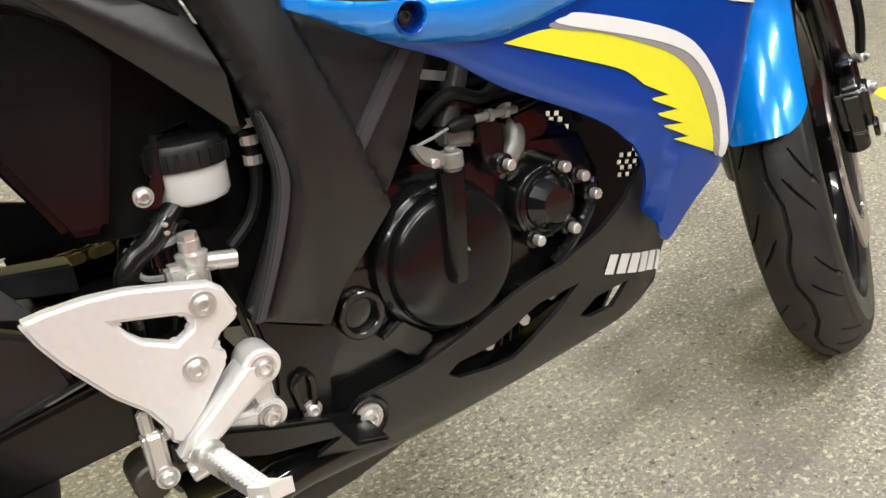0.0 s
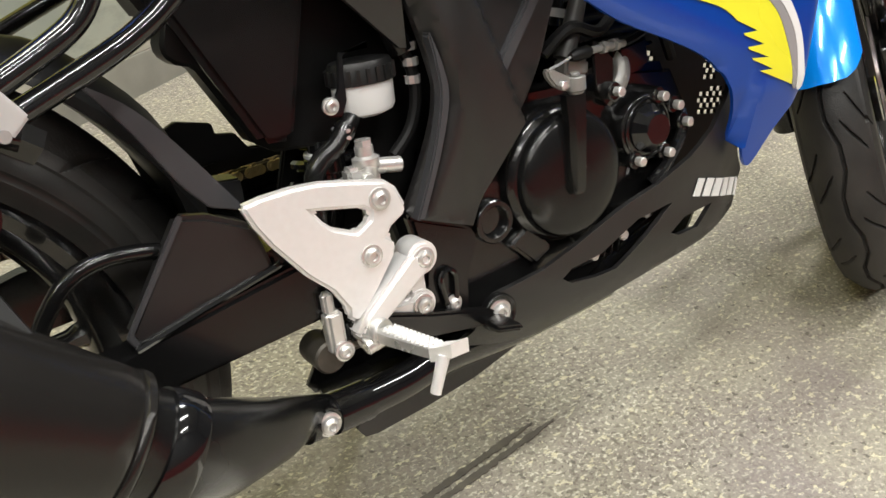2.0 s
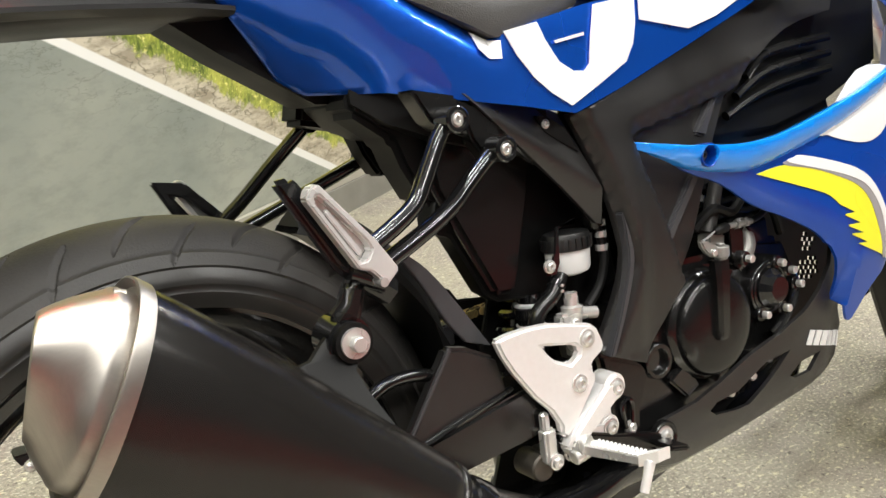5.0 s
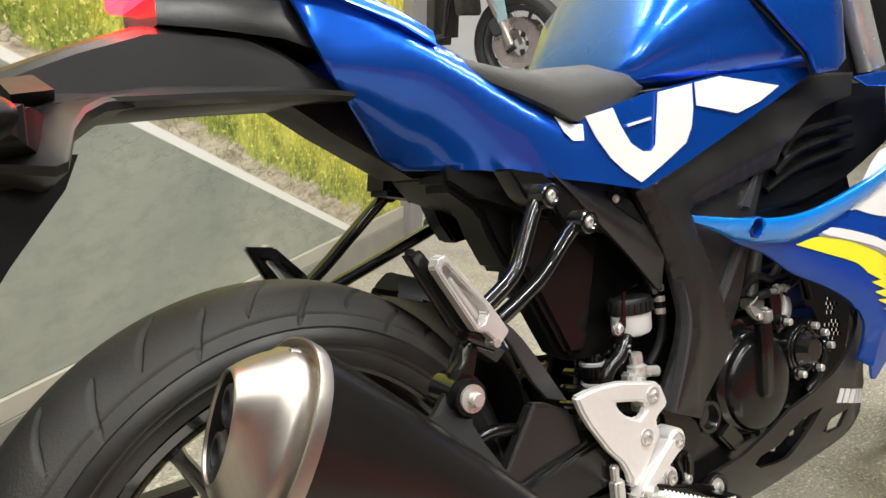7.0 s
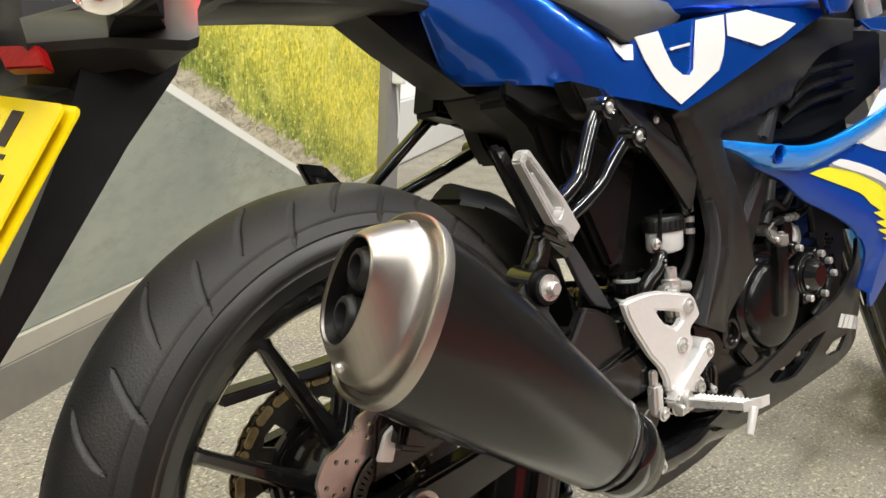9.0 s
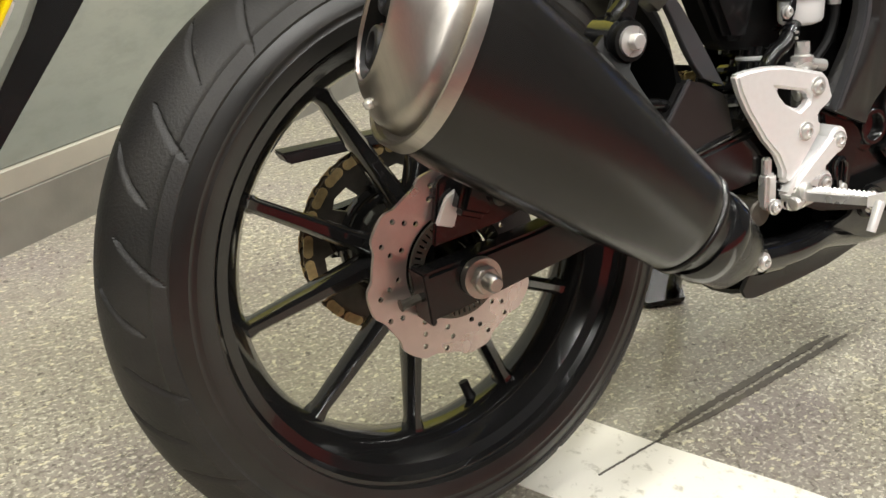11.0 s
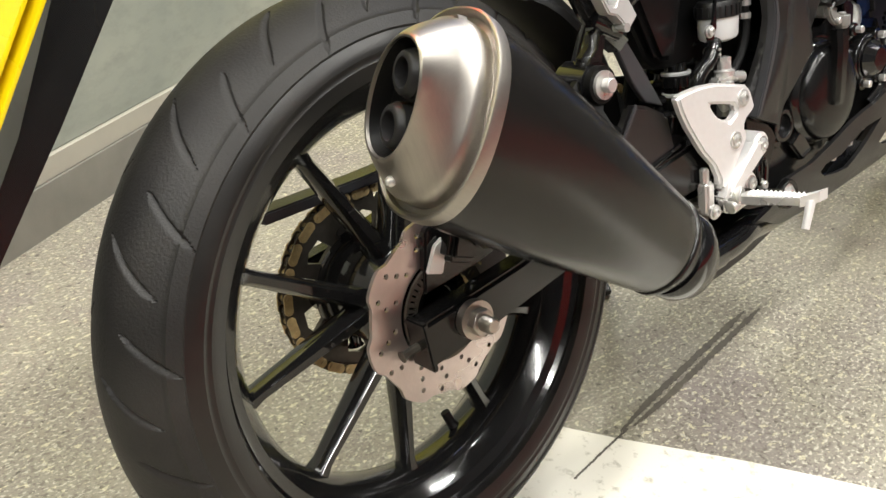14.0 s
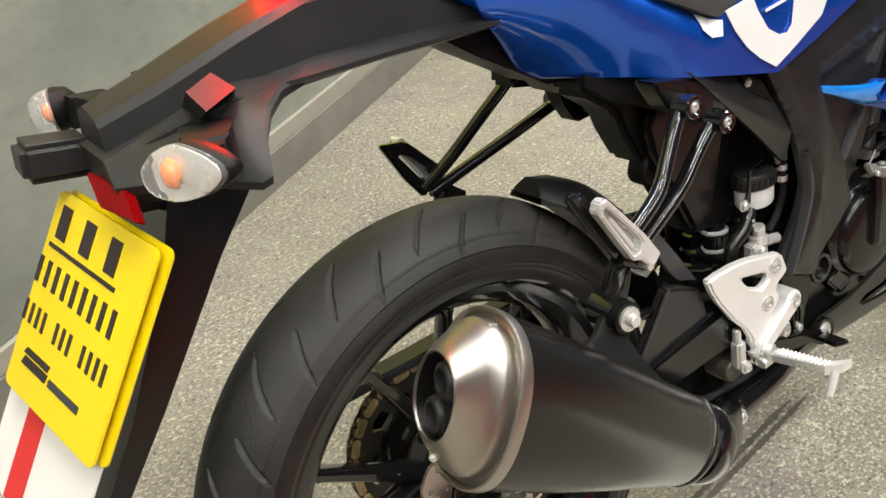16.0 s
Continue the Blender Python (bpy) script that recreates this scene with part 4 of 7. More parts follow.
heel = [(0.3006, 0.4475), (0.3186, 0.4501), (0.3431, 0.4510), (0.3677, 0.4491), (0.3964, 0.4428), (0.4236, 0.4363), (0.4322, 0.4287), (0.4400, 0.4095), (0.4357, 0.4035), (0.4233, 0.3965), (0.4182, 0.3894), (0.4240, 0.3850), (0.4240, 0.374), (0.4047, 0.3500), (0.390, 0.332), (0.3790, 0.3240), (0.3711, 0.3301), (0.3722, 0.3385), (0.3616, 0.3579), (0.3426, 0.3772), (0.3185, 0.4105), (0.308, 0.4290)]
hole = [(0.3568, 0.4284), (0.3760, 0.4245), (0.3995, 0.4194), (0.4054, 0.4138), (0.4040, 0.4074), (0.3919, 0.4005), (0.3718, 0.4098), (0.3636, 0.4180)]
part("heel_guard", prism(heel, -0.132, -0.120, 0.003, [hole], 3), CAST_ALU, HG, "bead-blasted aluminium heel guard plate", 50)
part("hanger_arm", prism([(0.372, 0.314), (0.390, 0.310), (0.458, 0.356), (0.448, 0.370), (0.434, 0.370), (0.385, 0.331)], -0.139, -0.112, 0.004, (), 3), CAST_ALU, HG, "", 50)
part("hanger_arm", prism([(0.436, 0.360), (0.457, 0.356), (0.459, 0.311), (0.441, 0.313)], -0.114, -0.100, 0.003, (), 3), CAST_ALU, HG, "", 50)
part("hanger_arm", prism([(0.380, 0.322), (0.383, 0.308), (0.448, 0.299), (0.458, 0.307), (0.451, 0.321)], -0.118, -0.102, 0.004, (), 3), CAST_ALU, HG, "", 50)
for hx, hz, hr, hy in ((0.4460, 0.362, 0.0150, -0.136), (0.4500, 0.311, 0.0140, -0.118)):
    part("boss", bevelled(solid_lathe([(hy + 0.028, hr), (hy, hr)], 28, (hx, 0, hz)), 0.0025, 2), CAST_ALU, HG)
    bolt(HG, (hx, hy, hz), 0.0082, 0.005, BRIGHT_STEEL, "hanger_bolt")
for hx, hz in ((0.4150, 0.4230), (0.4000, 0.3780)):
    bolt(HG, (hx, -0.1325, hz), 0.0078, 0.005, BRIGHT_STEEL, "guard_bolt")

# rider's peg with ribbed top and feeler
PG = holder("rider_peg", bike)
PG["label"] = "ribbed aluminium folding rider foot peg with feeler"
pv, pe = Vector((0.392, -0.128, 0.312)), Vector((0.406, -0.219, 0.318))
d_ = (pe - pv).normalized()
part("knuckle", bevelled(join(tube([pv + Vector((-0.006, 0.010, 0.002)), pv + d_ * 0.016], 0.0125, 14), tube([pv + Vector((-0.014, -0.010, -0.008)), pv + Vector((0.012, -0.012, -0.002))], 0.008, 12)), 0.001, 1), BRIGHT_STEEL, PG, "zinc peg knuckle")
part("peg_bar", bevelled(loft([[pv + d_ * t + Vector((u * w, 0, v * h)) for u, v in ((-1, -0.8), (1, -0.8), (1, 0.6), (0.7, 1), (-0.7, 1), (-1, 0.6))] for t, w, h in ((0.018, 0.0080, 0.0066), (0.03, 0.0084, 0.0066), (0.084, 0.0066, 0.0056), (0.092, 0.005, 0.0048))]), 0.0012, 1), BRIGHT_STEEL, PG, "aluminium peg bar")
for k in range(12):
    c = pv + d_ * (0.026 + 0.0052 * k)
    for s_ in (-1, 0, 1):
        bm = bmesh.new()
        bmesh.ops.create_cone(bm, cap_ends=True, segments=4, radius1=0.0029, radius2=0.0010, depth=0.0030)
        bmesh.ops.translate(bm, vec=c + Vector((0.0048 * s_, 0, 0.0076 - 0.00012 * k)), verts=bm.verts)
        part("stud", bm, CAST_ALU, PG)
part("peg_tip", bevelled(loft([[pe + Vector((x + u * 0.008, y, z + v * 0.006)) for u, v in ((-1, -1), (1, -1), (1, 1), (-1, 1))] for x, y, z in ((-0.002, 0.006, 0.0), (0.003, -0.004, 0.003), (0.008, -0.011, 0.006))]), 0.003, 2), CAST_ALU, PG)
part("feeler", tube([pe + Vector((-0.002, -0.002, 0.0)), pe + Vector((-0.008, -0.003, -0.013)), pe + Vector((-0.014, -0.003, -0.028))], 0.0050, 12, False, [0.0055, 0.0048, 0.0045]), CAST_ALU, PG)
part("spring", tube([pv + Vector((0.010 * math.cos(q) - 0.002, -0.004 + 0.001 * q, 0.010 * math.sin(q) - 0.008)) for q in (0.5 * i for i in range(26))], 0.0014, 6), BRIGHT_STEEL, PG)

# brake pedal and its rod
PD = holder("brake_pedal", bike)
PD["label"] = "black rear brake pedal with a flat toe pad"
part("lever", prism([(0.372, 0.325), (0.40, 0.322), (0.455, 0.303), (0.515, 0.286), (0.530, 0.276), (0.520, 0.268), (0.44, 0.282), (0.40, 0.298), (0.372, 0.305)], -0.124, -0.112, 0.003), BLACK_SATIN, PD)
part("toe_pad", box((0.514, -0.140, 0.277), (0.030, 0.036, 0.006), 0.0025, (0, 14, 0)), BLACK_SATIN, PD)
part("clevis", bevelled(join(box((0.362, -0.118, 0.318), (0.016, 0.016, 0.040), 0.003), box((0.360, -0.118, 0.345), (0.010, 0.010, 0.02), 0.002)), 0.0008, 1), BRIGHT_STEEL, PD, "zinc clevis")
bolt(PD, (0.364, -0.127, 0.302), 0.007, 0.006, BRIGHT_STEEL, "clevis_pin")
part("pivot_bracket", bevelled(join(tube([(0.356, -0.08, 0.294), (0.356, -0.116, 0.294)], 0.015, 20), box((0.375, -0.10, 0.30), (0.04, 0.03, 0.022), 0.005)), 0.002, 1), SPROCKET_STEEL, PD, "dull brown steel pedal pivot")

# rear brake reservoir, master cylinder and hoses
RS = holder("brake_reservoir", bike)
RS["label"] = "white brake fluid reservoir with a black screw cap"
rc = (0.4390, -0.085)


def upright(profile, n, cx, cy, flat=1.0):
    bm = bmesh.new()
    rs = [[bm.verts.new((cx + r * math.cos(2 * math.pi * i / n), cy + flat * r * math.sin(2 * math.pi * i / n), z)) for i in range(n)] for z, r in profile]
    for A, B in zip(rs, rs[1:]):
        for j in range(n):
            bm.faces.new((A[j], A[(j + 1) % n], B[(j + 1) % n], B[j]))
    bm.faces.new(rs[0][::-1])
    bm.faces.new(rs[-1])
    return bm


part("tank", upright([(0.482, 0.016), (0.485, 0.0245), (0.489, 0.0270), (0.511, 0.0276)], 32, *rc, 0.74), WHITE_TANK, RS, "translucent white bowl")
part("cap", upright([(0.510, 0.0296), (0.524, 0.0290), (0.528, 0.0268), (0.529, 0.020), (0.529, 0.006)], 32, *rc, 0.76), CAP_BLACK, RS, "black ribbed screw cap")
for k in range(22):
    a = 2 * math.pi * k / 22
    part("rib", box((rc[0] + 0.0297 * math.cos(a), rc[1] + 0.76 * 0.0297 * math.sin(a), 0.517), (0.0022, 0.0030, 0.012), 0, (0, 0, math.degrees(a))), CAP_BLACK, RS)
part("bracket", prism([(0.397, 0.490), (0.410, 0.488), (0.416, 0.500), (0.418, 0.536), (0.440, 0.542), (0.440, 0.539), (0.414, 0.539), (0.410, 0.512)], -0.100, -0.097, 0.001), BLACK_GLOSS, RS)
bolt(RS, (0.4000, -0.101, 0.4990), 0.0058, 0.006, BRIGHT_STEEL, "mount_bolt")
part("outlet_hose", tube(smoothed([(0.424, -0.090, 0.486), (0.4110, -0.097, 0.477), (0.3990, -0.100, 0.4660), (0.3840, -0.100, 0.4570), (0.3750, -0.100, 0.4420), (0.3730, -0.099, 0.40)], 5, False), 0.0085, 14), BLACK_SATIN, RS, "black rubber outlet hose")
part("hose_clip", bevelled(tube([(0.4130, -0.0960, 0.4788), (0.4080, -0.0972, 0.4742)], 0.0098, 16), 0.001, 1), BLACK_GLOSS, RS)
for cz_ in (0.4780, 0.4720):
    part("clip_ear", box((0.4085, -0.1080, cz_), (0.0040, 0.0030, 0.0032), 0.0008), BRIGHT_STEEL, RS, "bright clip ear")
part("brake_line", tube(smoothed([(0.470, -0.085, 0.540), (0.484, -0.088, 0.520), (0.486, -0.09, 0.490), (0.476, -0.09, 0.462), (0.455, -0.092, 0.443)], 5, False), 0.0055, 10), DEEP_BLACK, RS)
for hz in (0.500, 0.515, 0.528):
    part("ferrule", upright([(hz, 0.0072), (hz + 0.007, 0.0072)], 10, 0.4855, -0.089), BRIGHT_STEEL, RS)
MC = holder("master_cylinder", bike)
MC["label"] = "aluminium rear brake master cylinder above the heel guard"
part("cylinder", upright([(0.400, 0.010), (0.44, 0.010), (0.444, 0.012), (0.452, 0.012), (0.454, 0.008), (0.462, 0.008)], 16, 0.422, -0.104), BRIGHT_STEEL, MC)
part("flange", box((0.416, -0.104, 0.436), (0.030, 0.016, 0.022), 0.003), BRIGHT_STEEL, MC)
part("banjo", tube([(0.426, -0.106, 0.444), (0.452, -0.106, 0.439)], 0.007, 12), BRIGHT_STEEL, MC)
part("banjo_bolt", upright([(0.455, 0.0075), (0.467, 0.0075)], 6, 0.422, -0.104), BRIGHT_STEEL, MC)
bolt(MC, (0.416, -0.112, 0.436), 0.006, 0.006, BRIGHT_STEEL, "flange_bolt", "", True)

# rear shock between the frame rails
SH = holder("rear_shock", bike)
SH["label"] = "black coil rear shock absorber behind the hanger"
part("damper", tube([(0.405, -0.02, 0.36), (0.445, -0.02, 0.50)], 0.020, 16), ENGINE_BLACK, SH)
part("spring", tube([Vector((0.413, -0.02, 0.39)) + Vector((0.04, 0, 0.14)) * (i / 90) * 0.8 + Vector((0.030 * math.cos(i * 0.42), 0.030 * math.sin(i * 0.42), 0)) for i in range(91)], 0.0055, 8), BLACK_GLOSS, SH)
part("reservoir_can", upright([(0.405, 0.0120), (0.408, 0.0165), (0.420, 0.0170), (0.422, 0.0150), (0.432, 0.0150), (0.434, 0.0185), (0.446, 0.0185), (0.448, 0.0140), (0.462, 0.0135)], 28, 0.412, -0.044), BLACK_GLOSS, SH, "gloss black stepped damper body")
for sz, sr in ((0.4215, 0.0172), (0.4465, 0.0176)):
    part("collar", upright([(sz, sr - 0.002), (sz + 0.001, sr), (sz + 0.004, sr), (sz + 0.005, sr - 0.002)], 28, 0.412, -0.044), WHITE_TANK, SH, "pale spring collar")

# passenger peg hangers


def passenger_side(s):
    """Right for s = -1, left for s = 1."""
    def q(x, y, z):
        return (x, -s * y, z) if s > 0 else (x, y, z)

    H = holder("passenger_hanger", bike)
    H["label"] = "gloss black tubular passenger peg hanger"
    if s < 0:
        runs = (((0.272, -0.136, 0.663), (0.256, -0.140, 0.646), (0.236, -0.146, 0.618), (0.220, -0.151, 0.597), (0.196, -0.158, 0.583), (0.150, -0.166, 0.562)), ((0.328, -0.128, 0.630), (0.308, -0.131, 0.618), (0.282, -0.137, 0.600), (0.262, -0.143, 0.587), (0.230, -0.151, 0.572), (0.160, -0.166, 0.546)))
    else:
        runs = (((0.247, -0.115, 0.676), (0.20, -0.133, 0.630), (0.165, -0.148, 0.594), (0.125, -0.162, 0.560)), ((0.314, -0.112, 0.628), (0.25, -0.130, 0.600), (0.20, -0.146, 0.578), (0.135, -0.164, 0.550)))
    for run in runs:
        part("tube", tube(smoothed([q(*p_) for p_ in run], 4, False), 0.0082, 12), BLACK_GLOSS, H)
    for (bx, by, bz), _ in ((runs[0][0], 0), (runs[1][0], 0)):
        part("eye", bevelled(lathe([(-0.012, 0.0068), (-0.012, 0.0125), (0.012, 0.0125), (0.012, 0.0068)], 24, q(bx, by - 0.006, bz)), 0.0015, 1), BLACK_GLOSS, H)
        bolt(H, q(bx, by - 0.014, bz), 0.0060, 0.0045, BRIGHT_STEEL, "eye_bolt", "bright socket bolt")
    y0, y1 = (-0.172, -0.160) if s < 0 else (0.160, 0.172)
    if s > 0:
        part("peg_mount", prism([(0.074, 0.632), (0.112, 0.626), (0.153, 0.582), (0.142, 0.562), (0.122, 0.548), (0.100, 0.580)], y0, y1, 0.003, [[(0.096, 0.613), (0.111, 0.609), (0.138, 0.580), (0.126, 0.569)]]), BLACK_GLOSS, H, "black cast peg mount with a slot")
    else:
        part("peg_mount", prism([(0.084, 0.634), (0.100, 0.636), (0.106, 0.630), (0.146, 0.566), (0.170, 0.552), (0.166, 0.538), (0.150, 0.534), (0.128, 0.556), (0.094, 0.616)], y0, y1, 0.004), BLACK_GLOSS, H, "black cast peg mount")
    part("arm_block", bevelled(tube([q(0.150, -0.166, 0.548), q(0.176, -0.164, 0.528)], 0.0125, 6), 0.002, 1), BLACK_GLOSS, H)
    part("lower_arm", tube(smoothed([q(0.150, -0.162, 0.548), q(0.140, -0.160, 0.528), q(0.126, -0.162, 0.500)], 4, False), 0.0105, 12, False, None), BLACK_GLOSS, H)
    if s < 0:
        part("lower_bracket", prism([(0.132, 0.547), (0.150, 0.544), (0.143, 0.522), (0.137, 0.506), (0.115, 0.506), (0.112, 0.520), (0.126, 0.532)], -0.182, -0.164, 0.006, (), 3), BLACK_SATIN, H, "black forged bracket above the silencer bolt", 50)
    part("peg_root", tube([q(0.140, -0.168, 0.552), q(0.168, -0.172, 0.538)], 0.0095, 12), BLACK_GLOSS, H)
    # folded peg: an open aluminium frame
    P = holder("passenger_peg", bike)
    P["label"] = "bright aluminium passenger foot peg, folded up"
    o = [(0.101, 0.618), (0.105, 0.627), (0.113, 0.629), (0.156, 0.578), (0.174, 0.551), (0.162, 0.540), (0.148, 0.554), (0.138, 0.557)]
    i_ = [(0.1075, 0.616), (0.1095, 0.6205), (0.1125, 0.6205), (0.1475, 0.579), (0.1515, 0.571), (0.1465, 0.563), (0.140, 0.5625)]
    yy = (-0.192, -0.178) if s < 0 else (0.174, 0.196)
    part("peg_frame", prism(o, yy[0], yy[1], 0.0025, [i_]), PEG_ALU, P, "aluminium peg frame with a long slot")
    part("peg_back", prism(i_, (yy[0] + yy[1]) / 2 + 0.006 * (1 if s < 0 else -1), (yy[0] + yy[1]) / 2 + 0.010 * (1 if s < 0 else -1), 0), BRIGHT_STEEL, P)
    part("peg_rib", prism([(0.116, 0.606), (0.119, 0.609), (0.145, 0.570), (0.141, 0.567)], yy[0] + 0.004, yy[1] - 0.006, 0.001), PEG_ALU, P)
    part("pivot_pin", tube([q(0.158, -0.165, 0.543), q(0.158, -0.193, 0.543)], 0.0040, 10), BRIGHT_STEEL, P)


passenger_side(-1)
passenger_side(1)
# silencer mounting: rubber bush, washer and nut on the hanger
SM = holder("silencer_mount", bike)
SM["label"] = "silencer mounting with a large washer and bolt"
part("lug", bevelled(tube([(0.126, -0.150, 0.500), (0.126, -0.182, 0.500)], 0.0195, 24), 0.002, 2), BLACK_GLOSS, SM)
part("bush", tube([(0.126, -0.150, 0.500), (0.126, -0.190, 0.500)], 0.0165, 24), DEEP_BLACK, SM)
part("washer", bevelled(tube([(0.126, -0.190, 0.500), (0.126, -0.193, 0.500)], 0.0125, 28), 0.0012, 1), BRIGHT_STEEL, SM)
bolt(SM, (0.126, -0.193, 0.500), 0.0070, 0.008, BRIGHT_STEEL, "mount_bolt", "bright hexagon bolt", True)

# hugger over the rear tyre and its side plate
HU = holder("rear_hugger", bike)
HU["label"] = "black plastic hugger over the rear tyre"
secs = []
for i in range(15):
    a = radians(14 + 46.5 * i / 14)
    w = 0.062 * (1 if i < 11 else math.sqrt(max(0.18, 1 - ((i - 10.5) / 3.9) ** 2)))
    R_ = 0.322 + 0.026 * smoothstep(0, 8, i) - 0.014 * smoothstep(11, 14, i)
    row = [(u, R_ - 0.026 * abs(u) ** 3) for u in (-1, -0.8, -0.4, 0, 0.4, 0.8, 1)] + [(u, 0.3145) for u in (1, 0.5, 0, -0.5, -1)]
    secs.append([(r_ * math.cos(a), u * w - 0.012, 0.306 + r_ * math.sin(a)) for u, r_ in row])
part("blade", loft(secs), DEEP_BLACK, HU)
part("side_plate", prism([(0.260, 0.4470), (0.284, 0.4410), (0.316, 0.424), (0.327, 0.382), (0.212, 0.3545), (0.2055, 0.368)], -0.108, -0.092, 0.004, (), 2), COVER_BLACK, HU, "matt grey-black side plate")
part("stay", prism([(v.x, v.y) for v in smoothed([(0.2180, 0.5535, 0), (0.243, 0.5355, 0), (0.2628, 0.5138, 0), (0.2865, 0.4804, 0), (0.3170, 0.4340, 0)], 4, False)] + [(v.x, v.y) for v in smoothed([(0.2885, 0.4442, 0), (0.2690, 0.4690, 0), (0.2464, 0.5100, 0), (0.2200, 0.5500, 0)], 4, False)], -0.100, -0.092, 0.002), GREY_EDGE, HU, "flat grey crescent stay")
# highlight on the plate's bevelled edge, built as a paler strip
part("edge_highlight", prism([(0.2600, 0.4490), (0.2030, 0.3680), (0.2105, 0.3525), (0.2140, 0.3570), (0.2090, 0.3690), (0.2640, 0.4450)], -0.1105, -0.1075, 0.001), GREY_EDGE, HU, "paler strip for the highlight along the edge")

part("lower_rod", tube([(0.2081, -0.110, 0.3570), (0.2618, -0.110, 0.3710), (0.3312, -0.107, 0.3865)], 0.0034, 8), BLACK_GLOSS, HU, "gloss black lower edge rod")
part("hose", tube(smoothed([(0.146, -0.102, 0.384), (0.1578, -0.102, 0.4019), (0.1759, -0.102, 0.4205), (0.2021, -0.101, 0.4287), (0.2362, -0.098, 0.4245), (0.262, -0.090, 0.412)], 5, False), 0.0066, 12), BLACK_SATIN, HU, "black brake hose")
# black inner panels, seat rails and box under the seat
IN = holder("inner_fender", bike)
IN["label"] = "black plastic inner fender and tool box under the seat"
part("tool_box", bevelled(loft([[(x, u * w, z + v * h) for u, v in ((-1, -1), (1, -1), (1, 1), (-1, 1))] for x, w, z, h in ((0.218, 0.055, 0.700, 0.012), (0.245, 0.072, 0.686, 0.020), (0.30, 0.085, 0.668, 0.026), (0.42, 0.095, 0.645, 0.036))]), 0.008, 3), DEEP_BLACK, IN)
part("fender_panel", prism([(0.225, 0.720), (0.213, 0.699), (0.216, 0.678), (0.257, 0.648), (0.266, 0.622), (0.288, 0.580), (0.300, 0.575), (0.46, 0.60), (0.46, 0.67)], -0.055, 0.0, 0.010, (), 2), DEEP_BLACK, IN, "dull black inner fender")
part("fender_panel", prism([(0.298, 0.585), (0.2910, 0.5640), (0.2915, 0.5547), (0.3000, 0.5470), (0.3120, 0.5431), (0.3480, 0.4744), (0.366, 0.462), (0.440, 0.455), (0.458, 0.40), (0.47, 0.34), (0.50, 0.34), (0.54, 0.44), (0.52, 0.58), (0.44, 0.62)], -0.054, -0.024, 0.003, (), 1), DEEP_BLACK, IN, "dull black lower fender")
# two added black plates: darkness behind chain and shock, hiding the bright floor
part("chain_dark_fill", prism([(0.315, 0.425), (0.40, 0.436), (0.52, 0.42), (0.52, 0.33), (0.33, 0.34)], 0.104, 0.112, 0.002), DEEP_BLACK, IN, "added dark fill behind the front of the chain")
part("shock_dark_fill", prism([(0.405, 0.46), (0.372, 0.36), (0.48, 0.33), (0.50, 0.50)], 0.018, 0.026, 0.002), DEEP_BLACK, IN)
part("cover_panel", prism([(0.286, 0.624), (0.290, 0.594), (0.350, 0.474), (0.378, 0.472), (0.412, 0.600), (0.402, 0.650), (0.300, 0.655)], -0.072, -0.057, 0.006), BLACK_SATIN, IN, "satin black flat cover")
part("seat_rail", tube([(0.27, -0.098, 0.672), (0.36, -0.098, 0.640), (0.45, -0.092, 0.59), (0.48, -0.085, 0.53)], 0.012, 12), BLACK_SATIN, IN)
part("hanger_bracket", prism([(0.262, 0.700), (0.372, 0.685), (0.372, 0.640), (0.336, 0.610), (0.304, 0.606), (0.288, 0.632)], 0.066, 0.100, 0.004), DEEP_BLACK, IN)
part("hanger_bracket", box((0.250, 0.092, 0.690), (0.065, 0.050, 0.045), 0.006, (0, 12, 0)), DEEP_BLACK, IN)
part("seat_rail", tube([(0.27, 0.098, 0.672), (0.36, 0.098, 0.640), (0.45, 0.092, 0.60)], 0.012, 12), BLACK_SATIN, IN)
part("rail_bracket", prism([(0.240, 0.694), (0.290, 0.684), (0.290, 0.662), (0.276, 0.650), (0.258, 0.664)], -0.130, -0.100, 0.003), BLACK_SATIN, IN)
part("rail_bracket", prism([(0.300, 0.680), (0.350, 0.668), (0.346, 0.634), (0.330, 0.618), (0.314, 0.640)], -0.112, -0.090, 0.003), BLACK_SATIN, IN)

# engine
EN = holder("engine", bike)
EN["label"] = "black enamelled single-cylinder engine with round clutch cover"
CLUTCH = (0.634, 0.3835)
part("crankcase", prism([(0.47, 0.30), (0.50, 0.44), (0.56, 0.465), (0.66, 0.462), (0.70, 0.475), (0.80, 0.46), (0.83, 0.40), (0.78, 0.30), (0.66, 0.25), (0.52, 0.25)], -0.092, 0.092, 0.010), ENGINE_BLACK, EN)
part("cylinder", bevelled(loft([[(x + u * 0.055, v * 0.062, z) for u, v in ((-1, -1), (1, -1), (1, 1), (-1, 1))] for x, z in ((0.72, 0.44), (0.742, 0.52), (0.76, 0.60))]), 0.008, 2), ENGINE_BLACK, EN)
for k in range(6):
    x, z = 0.727 + 0.0058 * k, 0.462 + 0.018 * k
    part("fin", box((x, 0, z), (0.125, 0.138, 0.004), 0.0015), ENGINE_BLACK, EN)
part("clutch_rim", bevelled(solid_lathe([(-0.085, 0.0690), (-0.098, 0.0690), (-0.106, 0.0640), (-0.108, 0.0600)], 56, (CLUTCH[0] - 0.004, 0, CLUTCH[1])), 0.002, 2), ENGINE_BLACK, EN, "gloss black clutch housing")
